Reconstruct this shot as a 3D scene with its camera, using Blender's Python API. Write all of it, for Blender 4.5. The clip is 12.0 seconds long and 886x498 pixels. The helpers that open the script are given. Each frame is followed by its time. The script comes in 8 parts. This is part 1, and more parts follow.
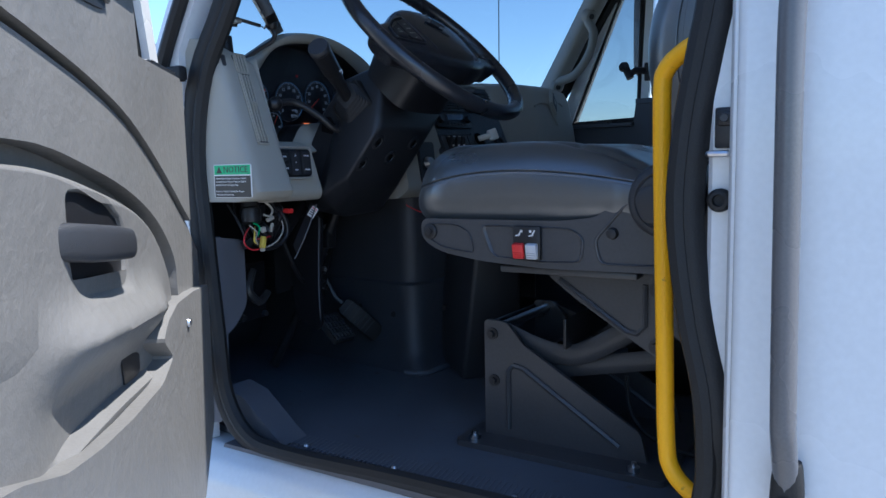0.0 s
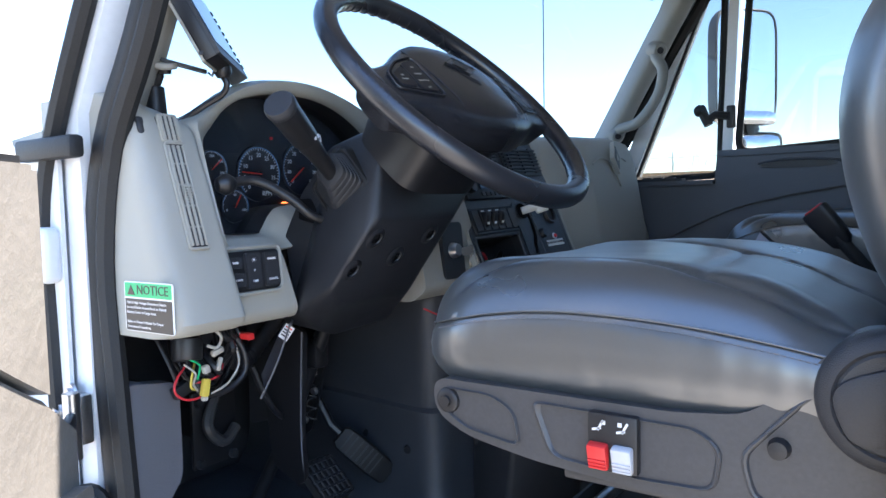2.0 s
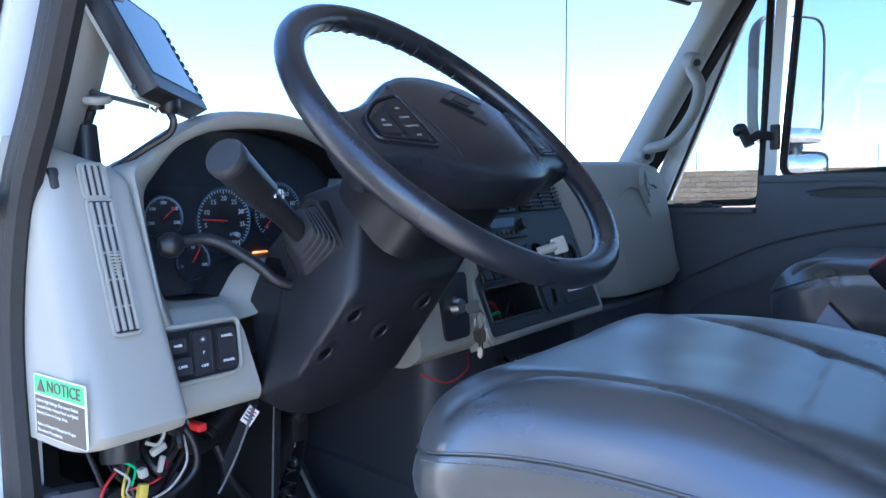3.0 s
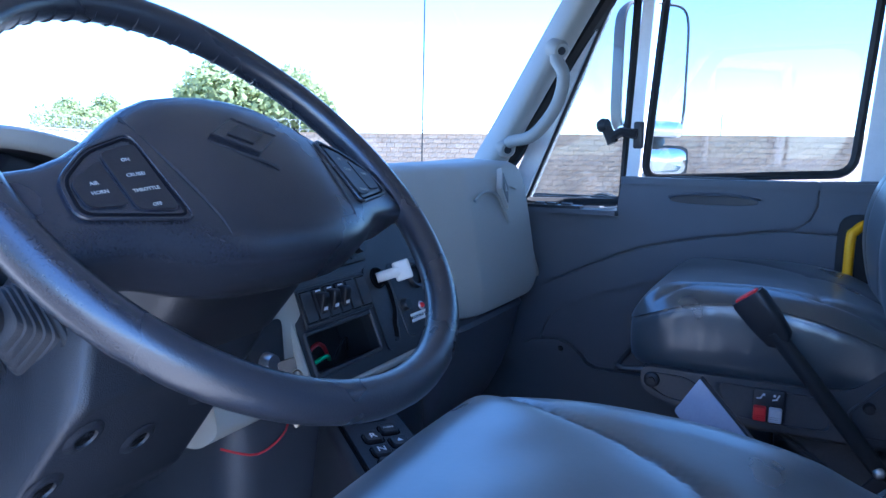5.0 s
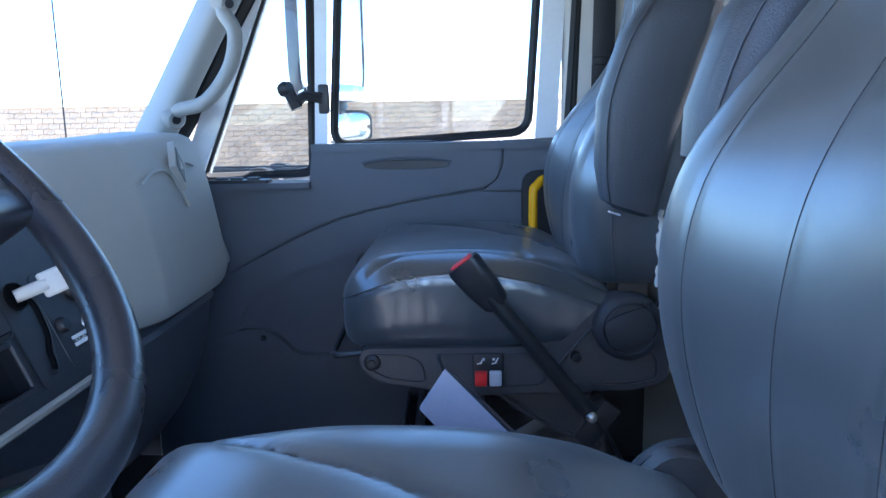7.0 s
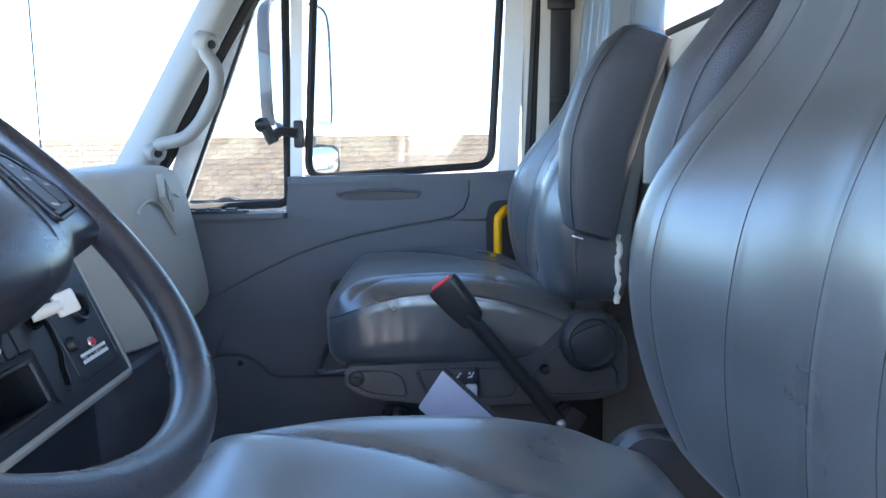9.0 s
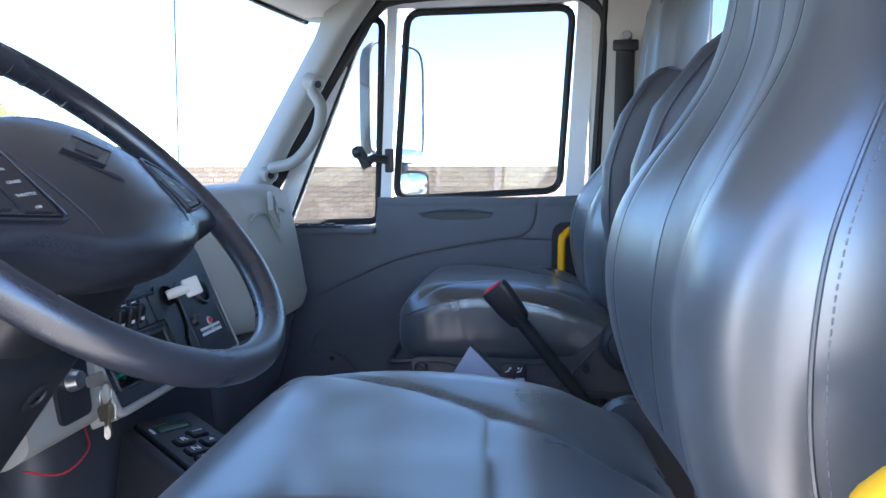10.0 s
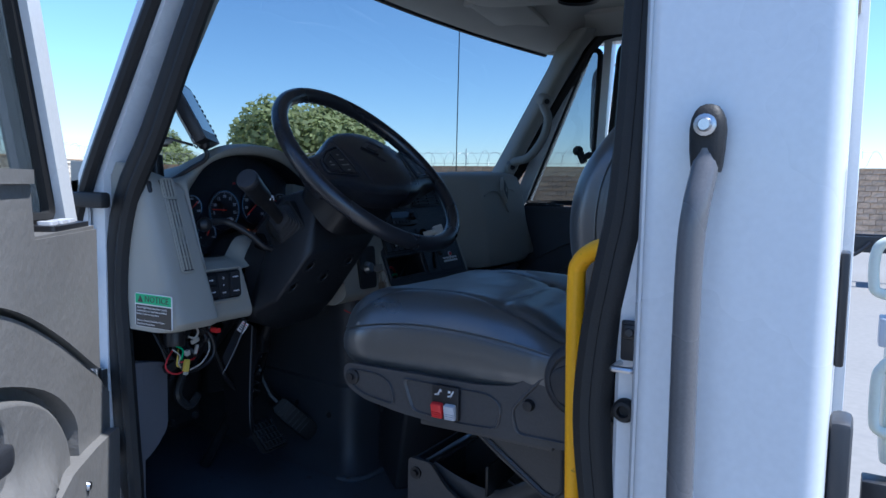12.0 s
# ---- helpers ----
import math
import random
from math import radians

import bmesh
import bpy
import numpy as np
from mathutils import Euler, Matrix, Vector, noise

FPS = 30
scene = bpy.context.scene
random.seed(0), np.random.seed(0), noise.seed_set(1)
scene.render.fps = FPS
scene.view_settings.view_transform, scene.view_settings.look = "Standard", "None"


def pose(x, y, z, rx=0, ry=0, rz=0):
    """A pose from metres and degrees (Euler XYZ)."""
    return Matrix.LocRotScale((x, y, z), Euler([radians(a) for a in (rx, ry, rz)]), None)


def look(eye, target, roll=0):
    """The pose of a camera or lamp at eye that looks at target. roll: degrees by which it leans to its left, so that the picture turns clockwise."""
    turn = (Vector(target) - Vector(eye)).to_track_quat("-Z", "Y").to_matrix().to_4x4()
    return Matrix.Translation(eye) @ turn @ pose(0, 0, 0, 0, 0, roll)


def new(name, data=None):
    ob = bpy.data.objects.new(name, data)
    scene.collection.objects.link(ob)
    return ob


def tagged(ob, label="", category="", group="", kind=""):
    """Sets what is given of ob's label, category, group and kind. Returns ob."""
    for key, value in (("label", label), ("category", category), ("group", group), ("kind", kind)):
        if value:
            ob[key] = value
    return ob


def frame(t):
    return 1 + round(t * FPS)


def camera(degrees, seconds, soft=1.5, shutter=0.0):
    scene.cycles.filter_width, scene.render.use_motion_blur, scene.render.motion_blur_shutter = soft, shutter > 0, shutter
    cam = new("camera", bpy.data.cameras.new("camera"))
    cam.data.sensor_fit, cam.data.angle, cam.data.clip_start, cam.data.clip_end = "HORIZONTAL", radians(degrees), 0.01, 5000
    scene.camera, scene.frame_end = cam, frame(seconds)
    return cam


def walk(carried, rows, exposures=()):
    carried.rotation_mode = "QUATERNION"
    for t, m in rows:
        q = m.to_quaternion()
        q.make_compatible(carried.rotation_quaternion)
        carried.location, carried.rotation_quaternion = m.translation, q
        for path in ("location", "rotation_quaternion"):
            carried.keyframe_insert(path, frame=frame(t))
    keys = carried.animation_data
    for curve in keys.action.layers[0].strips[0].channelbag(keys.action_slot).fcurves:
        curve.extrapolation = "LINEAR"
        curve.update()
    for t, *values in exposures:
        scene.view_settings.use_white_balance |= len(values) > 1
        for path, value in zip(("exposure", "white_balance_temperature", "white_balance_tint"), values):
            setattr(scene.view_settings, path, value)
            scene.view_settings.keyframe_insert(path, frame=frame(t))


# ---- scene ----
cam = camera(63.5, 12.0)
PATH = [
    (0, (-0.03, -0.089, 1.555), (-1.086, 1.595, 1.333), -1.2),
    (0.5, (-0.113, 0.043, 1.561), (-1.178, 1.723, 1.355), -1.4),
    (1, (-0.181, 0.18, 1.582), (-1.268, 1.849, 1.403), -1.5),
    (1.5, (-0.231, 0.273, 1.618), (-1.347, 1.925, 1.466), -1.5),
    (2, (-0.293, 0.364, 1.667), (-1.441, 1.997, 1.537), -1.4),
    (2.5, (-0.343, 0.454, 1.71), (-1.523, 2.063, 1.582), -1.1),
    (2.7, (-0.366, 0.497, 1.729), (-1.554, 2.101, 1.593), -0.8),
    (4.3, (-0.432, 0.71, 1.836), (-1.562, 2.346, 1.616), 1.1),
    (4.5, (-0.45, 0.728, 1.846), (-1.51, 2.407, 1.609), 1.3),
    (5, (-0.46, 0.786, 1.858), (-1.334, 2.565, 1.589), 1.0),
    (5.5, (-0.482, 0.836, 1.857), (-1.123, 2.708, 1.563), 0.5),
    (6, (-0.498, 0.884, 1.854), (-0.914, 2.814, 1.532), -0.2),
    (6.5, (-0.514, 0.92, 1.855), (-0.721, 2.879, 1.512), -0.8),
    (7, (-0.533, 0.938, 1.853), (-0.562, 2.906, 1.5), -1.1),
    (7.2, (-0.543, 0.942, 1.853), (-0.513, 2.909, 1.497), -1.2),
    (8.8, (-0.594, 0.868, 1.855), (-0.438, 2.841, 1.573), -1.1),
    (9, (-0.588, 0.833, 1.852), (-0.471, 2.812, 1.59), -1.0),
    (9.5, (-0.546, 0.741, 1.851), (-0.558, 2.729, 1.636), -0.6),
    (10, (-0.488, 0.614, 1.835), (-0.673, 2.598, 1.66), -0.1),
    (10.5, (-0.428, 0.454, 1.826), (-0.811, 2.41, 1.669), 0.4),
    (11, (-0.322, 0.277, 1.82), (-0.917, 2.181, 1.668), 0.8),
    (11.5, (-0.154, 0.143, 1.809), (-0.963, 1.965, 1.642), 0.9),
    (12, (0.024, -0.006, 1.793), (-0.969, 1.721, 1.614), 1.0),
]
EXPOSURES = [(0.0, 1.64, 5250, 8), (0.25, 1.82, 5700, 10), (0.5, 2.24, 6100, 10), (0.9, 2.60, 6200, 10), (1.5, 3.03, 6300, 11), (2.5, 3.29, 5700, 11), (4.5, 3.73, 4650, 14), (5.5, 3.90, 4550, 15), (7.0, 4.26, 5200, 12), (9.0, 4.53, 5950, 11), (9.9, 4.28, 5850, 11), (10.3, 3.05, 4900, 25), (10.6, 2.58, 4700, 23), (11.0, 2.11, 4700, 17), (11.5, 1.67, 5150, 11), (12.0, 1.25, 4950, 9)]
walk(cam, [(t, look(eye, target, roll)) for t, eye, target, roll in PATH], EXPOSURES)
# ---- light ----
SUN_EL, SUN_AZ = radians(64), radians(12)
world = bpy.data.worlds.new("sky")
scene.world = world
world.use_nodes = True
wn = world.node_tree
sky = wn.nodes.new("ShaderNodeTexSky")
sky.sky_type, sky.sun_disc = "NISHITA", False
sky.sun_elevation, sky.sun_rotation = SUN_EL, radians(90) - SUN_AZ
sky.altitude, sky.air_density, sky.dust_density, sky.ozone_density = 600, 1.0, 0.15, 2.5
wn.links.new(sky.outputs[0], wn.nodes["Background"].inputs[0])
wn.nodes["Background"].inputs[1].default_value = 0.097
sun = new("sun", bpy.data.lights.new("sun", "SUN"))
sun.data.energy, sun.data.angle, sun.data.color = 4.2, radians(0.53), (1.0, 0.87, 0.72)
sun_way = Vector((math.cos(SUN_EL) * math.cos(SUN_AZ), math.cos(SUN_EL) * math.sin(SUN_AZ), math.sin(SUN_EL)))
sun.matrix_world = look(sun_way * 40, (0, 0, 0))


# ---- materials ----
def material(name, colour, rough=0.5, metal=0.0, grain=300.0, bump=0.1, vary=0.1, blotch=6.0, spec=0.5, coat=0.0, coat_rough=0.33, ior=1.5, sheen=0.0, wave=0.0, wave_h=0.15, speckle=None, island=0.0):
    """Procedural surface: colour varied at two scales, with a fine relief."""
    m = bpy.data.materials.new(name)
    m.use_nodes = True
    nt = m.node_tree
    n, l = nt.nodes, nt.links
    b = n["Principled BSDF"]
    co = n.new("ShaderNodeTexCoord")
    big, fine = n.new("ShaderNodeTexNoise"), n.new("ShaderNodeTexNoise")
    big.inputs["Scale"].default_value, big.inputs["Detail"].default_value = blotch, 4
    fine.inputs["Scale"].default_value, fine.inputs["Detail"].default_value = grain, 3
    l.new(co.outputs["Object"], big.inputs["Vector"])
    l.new(co.outputs["Object"], fine.inputs["Vector"])
    mix = n.new("ShaderNodeMix")
    mix.data_type = "RGBA"
    mix.inputs["A"].default_value = (*[c * (1 - vary) for c in colour], 1)
    mix.inputs["B"].default_value = (*[min(1, c * (1 + vary)) for c in colour], 1)
    add = n.new("ShaderNodeMath")
    add.operation = "MULTIPLY_ADD"
    l.new(fine.outputs["Fac"], add.inputs[0])
    add.inputs[1].default_value = 0.45
    half = n.new("ShaderNodeMath")
    half.operation = "MULTIPLY"
    half.inputs[1].default_value = 0.55
    l.new(big.outputs["Fac"], half.inputs[0])
    l.new(half.outputs[0], add.inputs[2])
    spread = n.new("ShaderNodeMapRange")
    spread.inputs["From Min"].default_value, spread.inputs["From Max"].default_value = 0.32, 0.68
    l.new(add.outputs[0], spread.inputs["Value"])
    l.new(spread.outputs[0], mix.inputs["Factor"])
    last = mix.outputs["Result"]
    if speckle:
        col, scale, cut = speckle
        sp = n.new("ShaderNodeTexNoise")
        sp.inputs["Scale"].default_value = scale
        sp.inputs["Detail"].default_value = 5
        l.new(co.outputs["Object"], sp.inputs["Vector"])
        ramp = n.new("ShaderNodeMapRange")
        ramp.inputs["From Min"].default_value, ramp.inputs["From Max"].default_value = cut, cut + 0.06
        l.new(sp.outputs["Fac"], ramp.inputs["Value"])
        mx = n.new("ShaderNodeMix")
        mx.data_type = "RGBA"
        l.new(ramp.outputs[0], mx.inputs["Factor"])
        l.new(last, mx.inputs["A"])
        mx.inputs["B"].default_value = (*col, 1)
        last = mx.outputs["Result"]
    if island:
        gi = n.new("ShaderNodeNewGeometry")
        oi = n.new("ShaderNodeObjectInfo")
        sm = n.new("ShaderNodeMath")
        sm.operation = "ADD"
        l.new(gi.outputs["Random Per Island"], sm.inputs[0])
        l.new(oi.outputs["Random"], sm.inputs[1])
        fr = n.new("ShaderNodeMath")
        fr.operation = "FRACT"
        l.new(sm.outputs[0], fr.inputs[0])
        mr = n.new("ShaderNodeMapRange")
        mr.inputs["To Min"].default_value, mr.inputs["To Max"].default_value = 1 - island, 1 + island
        l.new(fr.outputs[0], mr.inputs["Value"])
        hs = n.new("ShaderNodeHueSaturation")
        l.new(last, hs.inputs["Color"])
        l.new(mr.outputs[0], hs.inputs["Value"])
        last = hs.outputs[0]
    l.new(last, b.inputs["Base Color"])
    rr = n.new("ShaderNodeMapRange")
    rr.inputs["To Min"].default_value, rr.inputs["To Max"].default_value = max(0.02, rough - 0.08), min(1, rough + 0.08)
    l.new(big.outputs["Fac"], rr.inputs["Value"])
    l.new(rr.outputs[0], b.inputs["Roughness"])
    b.inputs["Metallic"].default_value = metal
    b.inputs["IOR"].default_value = ior
    b.inputs["Sheen Weight"].default_value, b.inputs["Sheen Roughness"].default_value = sheen, 0.4
    b.inputs["Specular IOR Level"].default_value = spec
    b.inputs["Coat Weight"].default_value, b.inputs["Coat Roughness"].default_value = coat, coat_rough
    if bump:
        bp = n.new("ShaderNodeBump")
        bp.inputs["Strength"].default_value, bp.inputs["Distance"].default_value = bump, 0.002
        l.new(fine.outputs["Fac"], bp.inputs["Height"])
        if wave:
            slow, wb = n.new("ShaderNodeTexNoise"), n.new("ShaderNodeBump")
            slow.inputs["Scale"].default_value, slow.inputs["Detail"].default_value = wave, 3
            l.new(co.outputs["Object"], slow.inputs["Vector"])
            wb.inputs["Strength"].default_value, wb.inputs["Distance"].default_value = wave_h, 0.02
            l.new(slow.outputs["Fac"], wb.inputs["Height"])
            l.new(wb.outputs[0], bp.inputs["Normal"])
        l.new(bp.outputs[0], b.inputs["Normal"])
    return m


def glass(name, tint=(0.96, 0.98, 0.97), gloss=1.0):
    """A thin pane: clear, with a reflection that grows at a glance."""
    m = bpy.data.materials.new(name)
    m.use_nodes = True
    nt = m.node_tree
    n, l = nt.nodes, nt.links
    n.remove(n["Principled BSDF"])
    tr, gl, mx, fr = (n.new("ShaderNode" + k) for k in ("BsdfTransparent", "BsdfGlossy", "MixShader", "LayerWeight"))
    tr.inputs[0].default_value = (*tint, 1)
    gl.inputs["Roughness"].default_value = 0.02
    curve = n.new("ShaderNodeMath")
    curve.operation = "POWER"
    curve.inputs[1].default_value = 4.0
    l.new(fr.outputs["Facing"], curve.inputs[0])
    lift = n.new("ShaderNodeMath")
    lift.operation = "MULTIPLY_ADD"
    lift.inputs[1].default_value, lift.inputs[2].default_value = 0.6, 0.035
    l.new(curve.outputs[0], lift.inputs[0])
    k = n.new("ShaderNodeMath")
    k.operation = "MULTIPLY"
    k.inputs[1].default_value = gloss
    l.new(lift.outputs[0], k.inputs[0])
    l.new(k.outputs[0], mx.inputs[0])
    l.new(tr.outputs[0], mx.inputs[1])
    l.new(gl.outputs[0], mx.inputs[2])
    l.new(mx.outputs[0], n["Material Output"].inputs[0])
    return m


def glow(name, colour, strength):
    m = bpy.data.materials.new(name)
    m.use_nodes = True
    b = m.node_tree.nodes["Principled BSDF"]
    b.inputs["Base Color"].default_value = (*colour, 1)
    b.inputs["Emission Color"].default_value = (*colour, 1)
    b.inputs["Emission Strength"].default_value = strength
    return m


M_WHITE = material("white_paint", (0.64, 0.655, 0.67), 0.28, grain=120, bump=0.02, vary=0.05, blotch=2.5, coat=0.3, coat_rough=0.08)
M_PALE = material("pale_grey_plastic", (0.335, 0.325, 0.285), 0.55, grain=900, bump=0.25, vary=0.05)
M_PILLAR = material("pillar_grey_plastic", (0.22, 0.217, 0.20), 0.55, grain=900, bump=0.25, vary=0.05)
M_LINER = material("liner_grey", (0.500, 0.480, 0.440), 0.8, grain=700, bump=0.3, vary=0.06)
# one door trim, two colours: near carries painted sunlight, far painted shade
M_TRIM_LIT = material("lit_door_plastic", (0.148, 0.142, 0.134), 0.44, grain=520, bump=0.16, vary=0.12, wave=60, wave_h=0.08)
M_TRIM_SHADED = material("shaded_door_plastic", (0.074, 0.079, 0.092), 0.40, grain=700, bump=0.4, vary=0.1)
M_DARK = material("charcoal_plastic", (0.028, 0.029, 0.033), 0.45, grain=800, bump=0.3, vary=0.15)
M_BLACK = material("black_plastic", (0.013, 0.013, 0.015), 0.42, grain=500, bump=0.1, vary=0.2)
M_RUBBER = material("black_rubber", (0.014, 0.014, 0.0145), 0.6, grain=350, bump=0.25, vary=0.25, spec=0.4)
M_VINYL = material("charcoal_vinyl", (0.046, 0.051, 0.054), 0.30, grain=180, bump=0.02, vary=0.10, spec=0.75, ior=1.85, sheen=0.10, wave=16, wave_h=0.012)
M_LEATHER = material("black_wheel_leather", (0.020, 0.0205, 0.025), 0.27, grain=650, bump=0.12, vary=0.15, spec=0.6, ior=1.55)
# flat black that paints the shade inside slots, wells and gaps
M_RECESS_SHADE = material("recess_shade", (0.005, 0.005, 0.006), 0.9, bump=0, vary=0.1, spec=0.1)
M_KEY = material("worn_key_metal", (0.28, 0.25, 0.21), 0.35, 1.0, bump=0.05, vary=0.2)
M_TUNNEL = material("black_tunnel_mat", (0.043, 0.047, 0.056), 0.42, grain=600, bump=0.35, vary=0.18, wave=8, wave_h=0.1)
M_SHROUD = material("black_shroud_plastic", (0.020, 0.021, 0.025), 0.36, grain=800, bump=0.35, vary=0.15)
M_KICK = material("slate_kick_plastic", (0.095, 0.098, 0.112), 0.5, grain=700, bump=0.4, vary=0.1)
M_PAD = material("dark_armrest_vinyl", (0.045, 0.046, 0.052), 0.42, grain=620, bump=0.5, vary=0.12, coat=0.2)
M_SEAM = material("seam_thread", (0.17, 0.17, 0.18), 0.8, bump=0, vary=0.1)
M_SEAMDK = material("seam_fold", (0.014, 0.014, 0.016), 0.7, bump=0, vary=0.1)
M_STEEL = material("black_painted_steel", (0.050, 0.050, 0.053), 0.38, grain=250, bump=0.12, vary=0.18)
M_YELLOW = material("yellow_paint", (0.92, 0.45, 0.002), 0.42, spec=0.3, grain=260, bump=0.05, vary=0.05, speckle=((0.35, 0.2, 0.03), 60, 0.70))
M_COATED = material("grey_coated_tube", (0.110, 0.110, 0.116), 0.27, 0.0, grain=300, bump=0.05, vary=0.12)
M_METAL = material("brushed_metal", (0.55, 0.55, 0.56), 0.3, 1.0, grain=400, bump=0.05, vary=0.12)
M_CHROME = material("chrome", (0.8, 0.8, 0.82), 0.08, 1.0, bump=0, vary=0.03)
M_MAT = material("black_floor_mat", (0.078, 0.088, 0.106), 0.7, grain=500, bump=0.5, vary=0.25, speckle=((0.07, 0.065, 0.06), 40, 0.64))
M_RED = material("red_plastic", (0.62, 0.03, 0.03), 0.4, bump=0.05, vary=0.08)
M_GREYKEY = material("light_grey_plastic", (0.50, 0.51, 0.54), 0.45, bump=0.05, vary=0.05)
M_IVORY = material("ivory_plastic", (0.74, 0.70, 0.62), 0.4, bump=0.03, vary=0.05)
M_PRINT = material("white_print", (0.8, 0.8, 0.8), 0.5, bump=0, vary=0.02)
M_PRINTRED = material("red_print", (0.8, 0.05, 0.03), 0.5, bump=0, vary=0.02)
M_GREEN = material("green_label", (0.02, 0.42, 0.16), 0.35, bump=0, vary=0.04)
M_LABEL = material("black_label", (0.012, 0.012, 0.014), 0.3, bump=0, vary=0.05)
M_DIAL = glow("lit_dial_print", (0.50, 0.55, 0.60), 0.01)
M_DIALBLUE = glow("lit_dial_blue", (0.10, 0.25, 0.46), 0.015)
M_FACE = material("dial_face", (0.024, 0.028, 0.036), 0.35, bump=0, vary=0.1)
M_GLASS = glass("window_glass", (0.52, 0.54, 0.535))
M_SHIELD = glass("windscreen_glass", (0.46, 0.485, 0.475), 0.35)
M_GLASSD = glass("dial_lens", (0.93, 0.94, 0.95), 0.9)
M_MIRROR = material("mirror_silver", (0.72, 0.75, 0.77), 0.02, 1.0, bump=0, vary=0.01)
M_SCREEN = material("dark_screen", (0.02, 0.03, 0.05), 0.12, bump=0, vary=0.1)
M_PAPER = material("pale_card", (0.30, 0.29, 0.33), 0.6, bump=0.1, vary=0.08, blotch=30)
M_WIRE_R = material("red_wire", (0.55, 0.03, 0.04), 0.45, bump=0)
M_WIRE_Y = material("yellow_wire", (0.65, 0.5, 0.08), 0.45, bump=0)
M_WIRE_W = material("white_wire", (0.42, 0.40, 0.36), 0.45, bump=0)
M_LED = glow("amber_led", (1.0, 0.22, 0.05), 0.5)
M_CONCRETE = material("pale_concrete", (0.215, 0.205, 0.187), 0.9, grain=14, bump=0.3, vary=0.12, blotch=0.25, speckle=((0.2, 0.19, 0.18), 1.3, 0.66))
M_MORTAR = material("mortar", (0.520, 0.350, 0.215), 0.95, grain=30, bump=0.4, vary=0.12, blotch=1.0)
M_STONE = material("split_face_block", (0.560, 0.400, 0.270), 0.95, grain=9, bump=0.6, vary=0.30, blotch=2.0, island=0.12)
M_LEAF = material("foliage", (0.32, 0.36, 0.16), 0.65, grain=3, bump=0, vary=0.35, blotch=0.5, island=0.25)
leaf_tree = M_LEAF.node_tree
thru, blend = leaf_tree.nodes.new("ShaderNodeBsdfTranslucent"), leaf_tree.nodes.new("ShaderNodeMixShader")
leaf_tree.links.new(leaf_tree.nodes["Principled BSDF"].inputs["Base Color"].links[0].from_socket, thru.inputs["Color"])
blend.inputs[0].default_value = 0.5
leaf_tree.links.new(leaf_tree.nodes["Principled BSDF"].outputs[0], blend.inputs[1])
leaf_tree.links.new(thru.outputs[0], blend.inputs[2])
leaf_tree.links.new(blend.outputs[0], leaf_tree.nodes["Material Output"].inputs[0])
M_BARK = material("bark", (0.12, 0.09, 0.065), 0.9, grain=20, bump=0.5, vary=0.3)
M_WIRE = material("galvanised_wire", (0.42, 0.42, 0.43), 0.5, 0.6, bump=0)
M_CREAM = material("cream_paint", (0.66, 0.68, 0.58), 0.4, grain=80, bump=0.05, vary=0.06)
M_CHASSIS = material("black_chassis_paint", (0.02, 0.02, 0.022), 0.45, grain=60, bump=0.1, vary=0.3)


# ---- mesh tools ----
def finish(name, bm, mat, angle=38):
    bmesh.ops.recalc_face_normals(bm, faces=bm.faces)
    me = bpy.data.meshes.new(name)
    bm.to_mesh(me)
    bm.free()
    for p in me.polygons:
        p.use_smooth = True
    me.set_sharp_from_angle(angle=radians(angle))
    me.materials.append(mat)
    return me


def base_of(ob):
    m = ob.matrix_basis.copy()
    while ob.parent:
        m = ob.parent.matrix_basis @ ob.matrix_parent_inverse @ m
        ob = ob.parent
    return m


def part(name, bm, mat, parent, label="", angle=38):
    """One mesh, given in world places, under a thing or a part."""
    ob = new(name, finish(name, bm, mat, angle))
    if parent:
        ob.parent = parent
        ob.matrix_parent_inverse = base_of(parent).inverted()
    if label:
        ob["label"] = label
    return ob


def thing(name, at, label, category, group="", kind=""):
    e = new(name)
    e.empty_display_size = 0.05
    e.matrix_basis = Matrix.Translation(at)
    return tagged(e, label, category, group, kind)


def solid(name, bm, mat, label, category, group="", kind="", angle=38):
    """A thing that is one mesh."""
    return tagged(part(name, bm, mat, None, "", angle), label, category, group, kind)


def bevel(bm, width, seg=2, angle=30):
    if width:
        es = [e for e in bm.edges if len(e.link_faces) == 2 and e.calc_face_angle(0) > radians(angle)]
        bmesh.ops.bevel(bm, geom=es, offset=width, segments=seg, affect="EDGES", profile=0.5, clamp_overlap=True)


def box(c, s, r=0.0, m=None, seg=2):
    """A box about c of sizes s, its edges rounded by r, turned by m about c."""
    bm = bmesh.new()
    bmesh.ops.create_cube(bm, size=1)
    bmesh.ops.scale(bm, vec=s, verts=bm.verts)
    bevel(bm, r, seg)
    if m:
        bmesh.ops.transform(bm, matrix=m.to_4x4(), verts=bm.verts)
    bmesh.ops.translate(bm, vec=c, verts=bm.verts)
    return bm


def join(*bms):
    out = bmesh.new()
    for b in bms:
        me = bpy.data.meshes.new("joined")
        b.to_mesh(me)
        b.free()
        out.from_mesh(me)
        bpy.data.meshes.remove(me)
    return out


def smooth_line(pts, n=6, closed=False):
    """Catmull-Rom through the points."""
    p = [Vector(q) for q in pts]
    out, k = [], len(p)
    for i in range(k if closed else k - 1):
        a, b, c, d = (p[(i + j) % k] if closed else p[min(max(i + j, 0), k - 1)] for j in (-1, 0, 1, 2))
        for s in range(n):
            t = s / n
            out.append(0.5 * ((2 * b) + (c - a) * t + (2 * a - 5 * b + 4 * c - d) * t * t + (3 * b - a - 3 * c + d) * t ** 3))
    if not closed:
        out.append(p[-1])
    return out


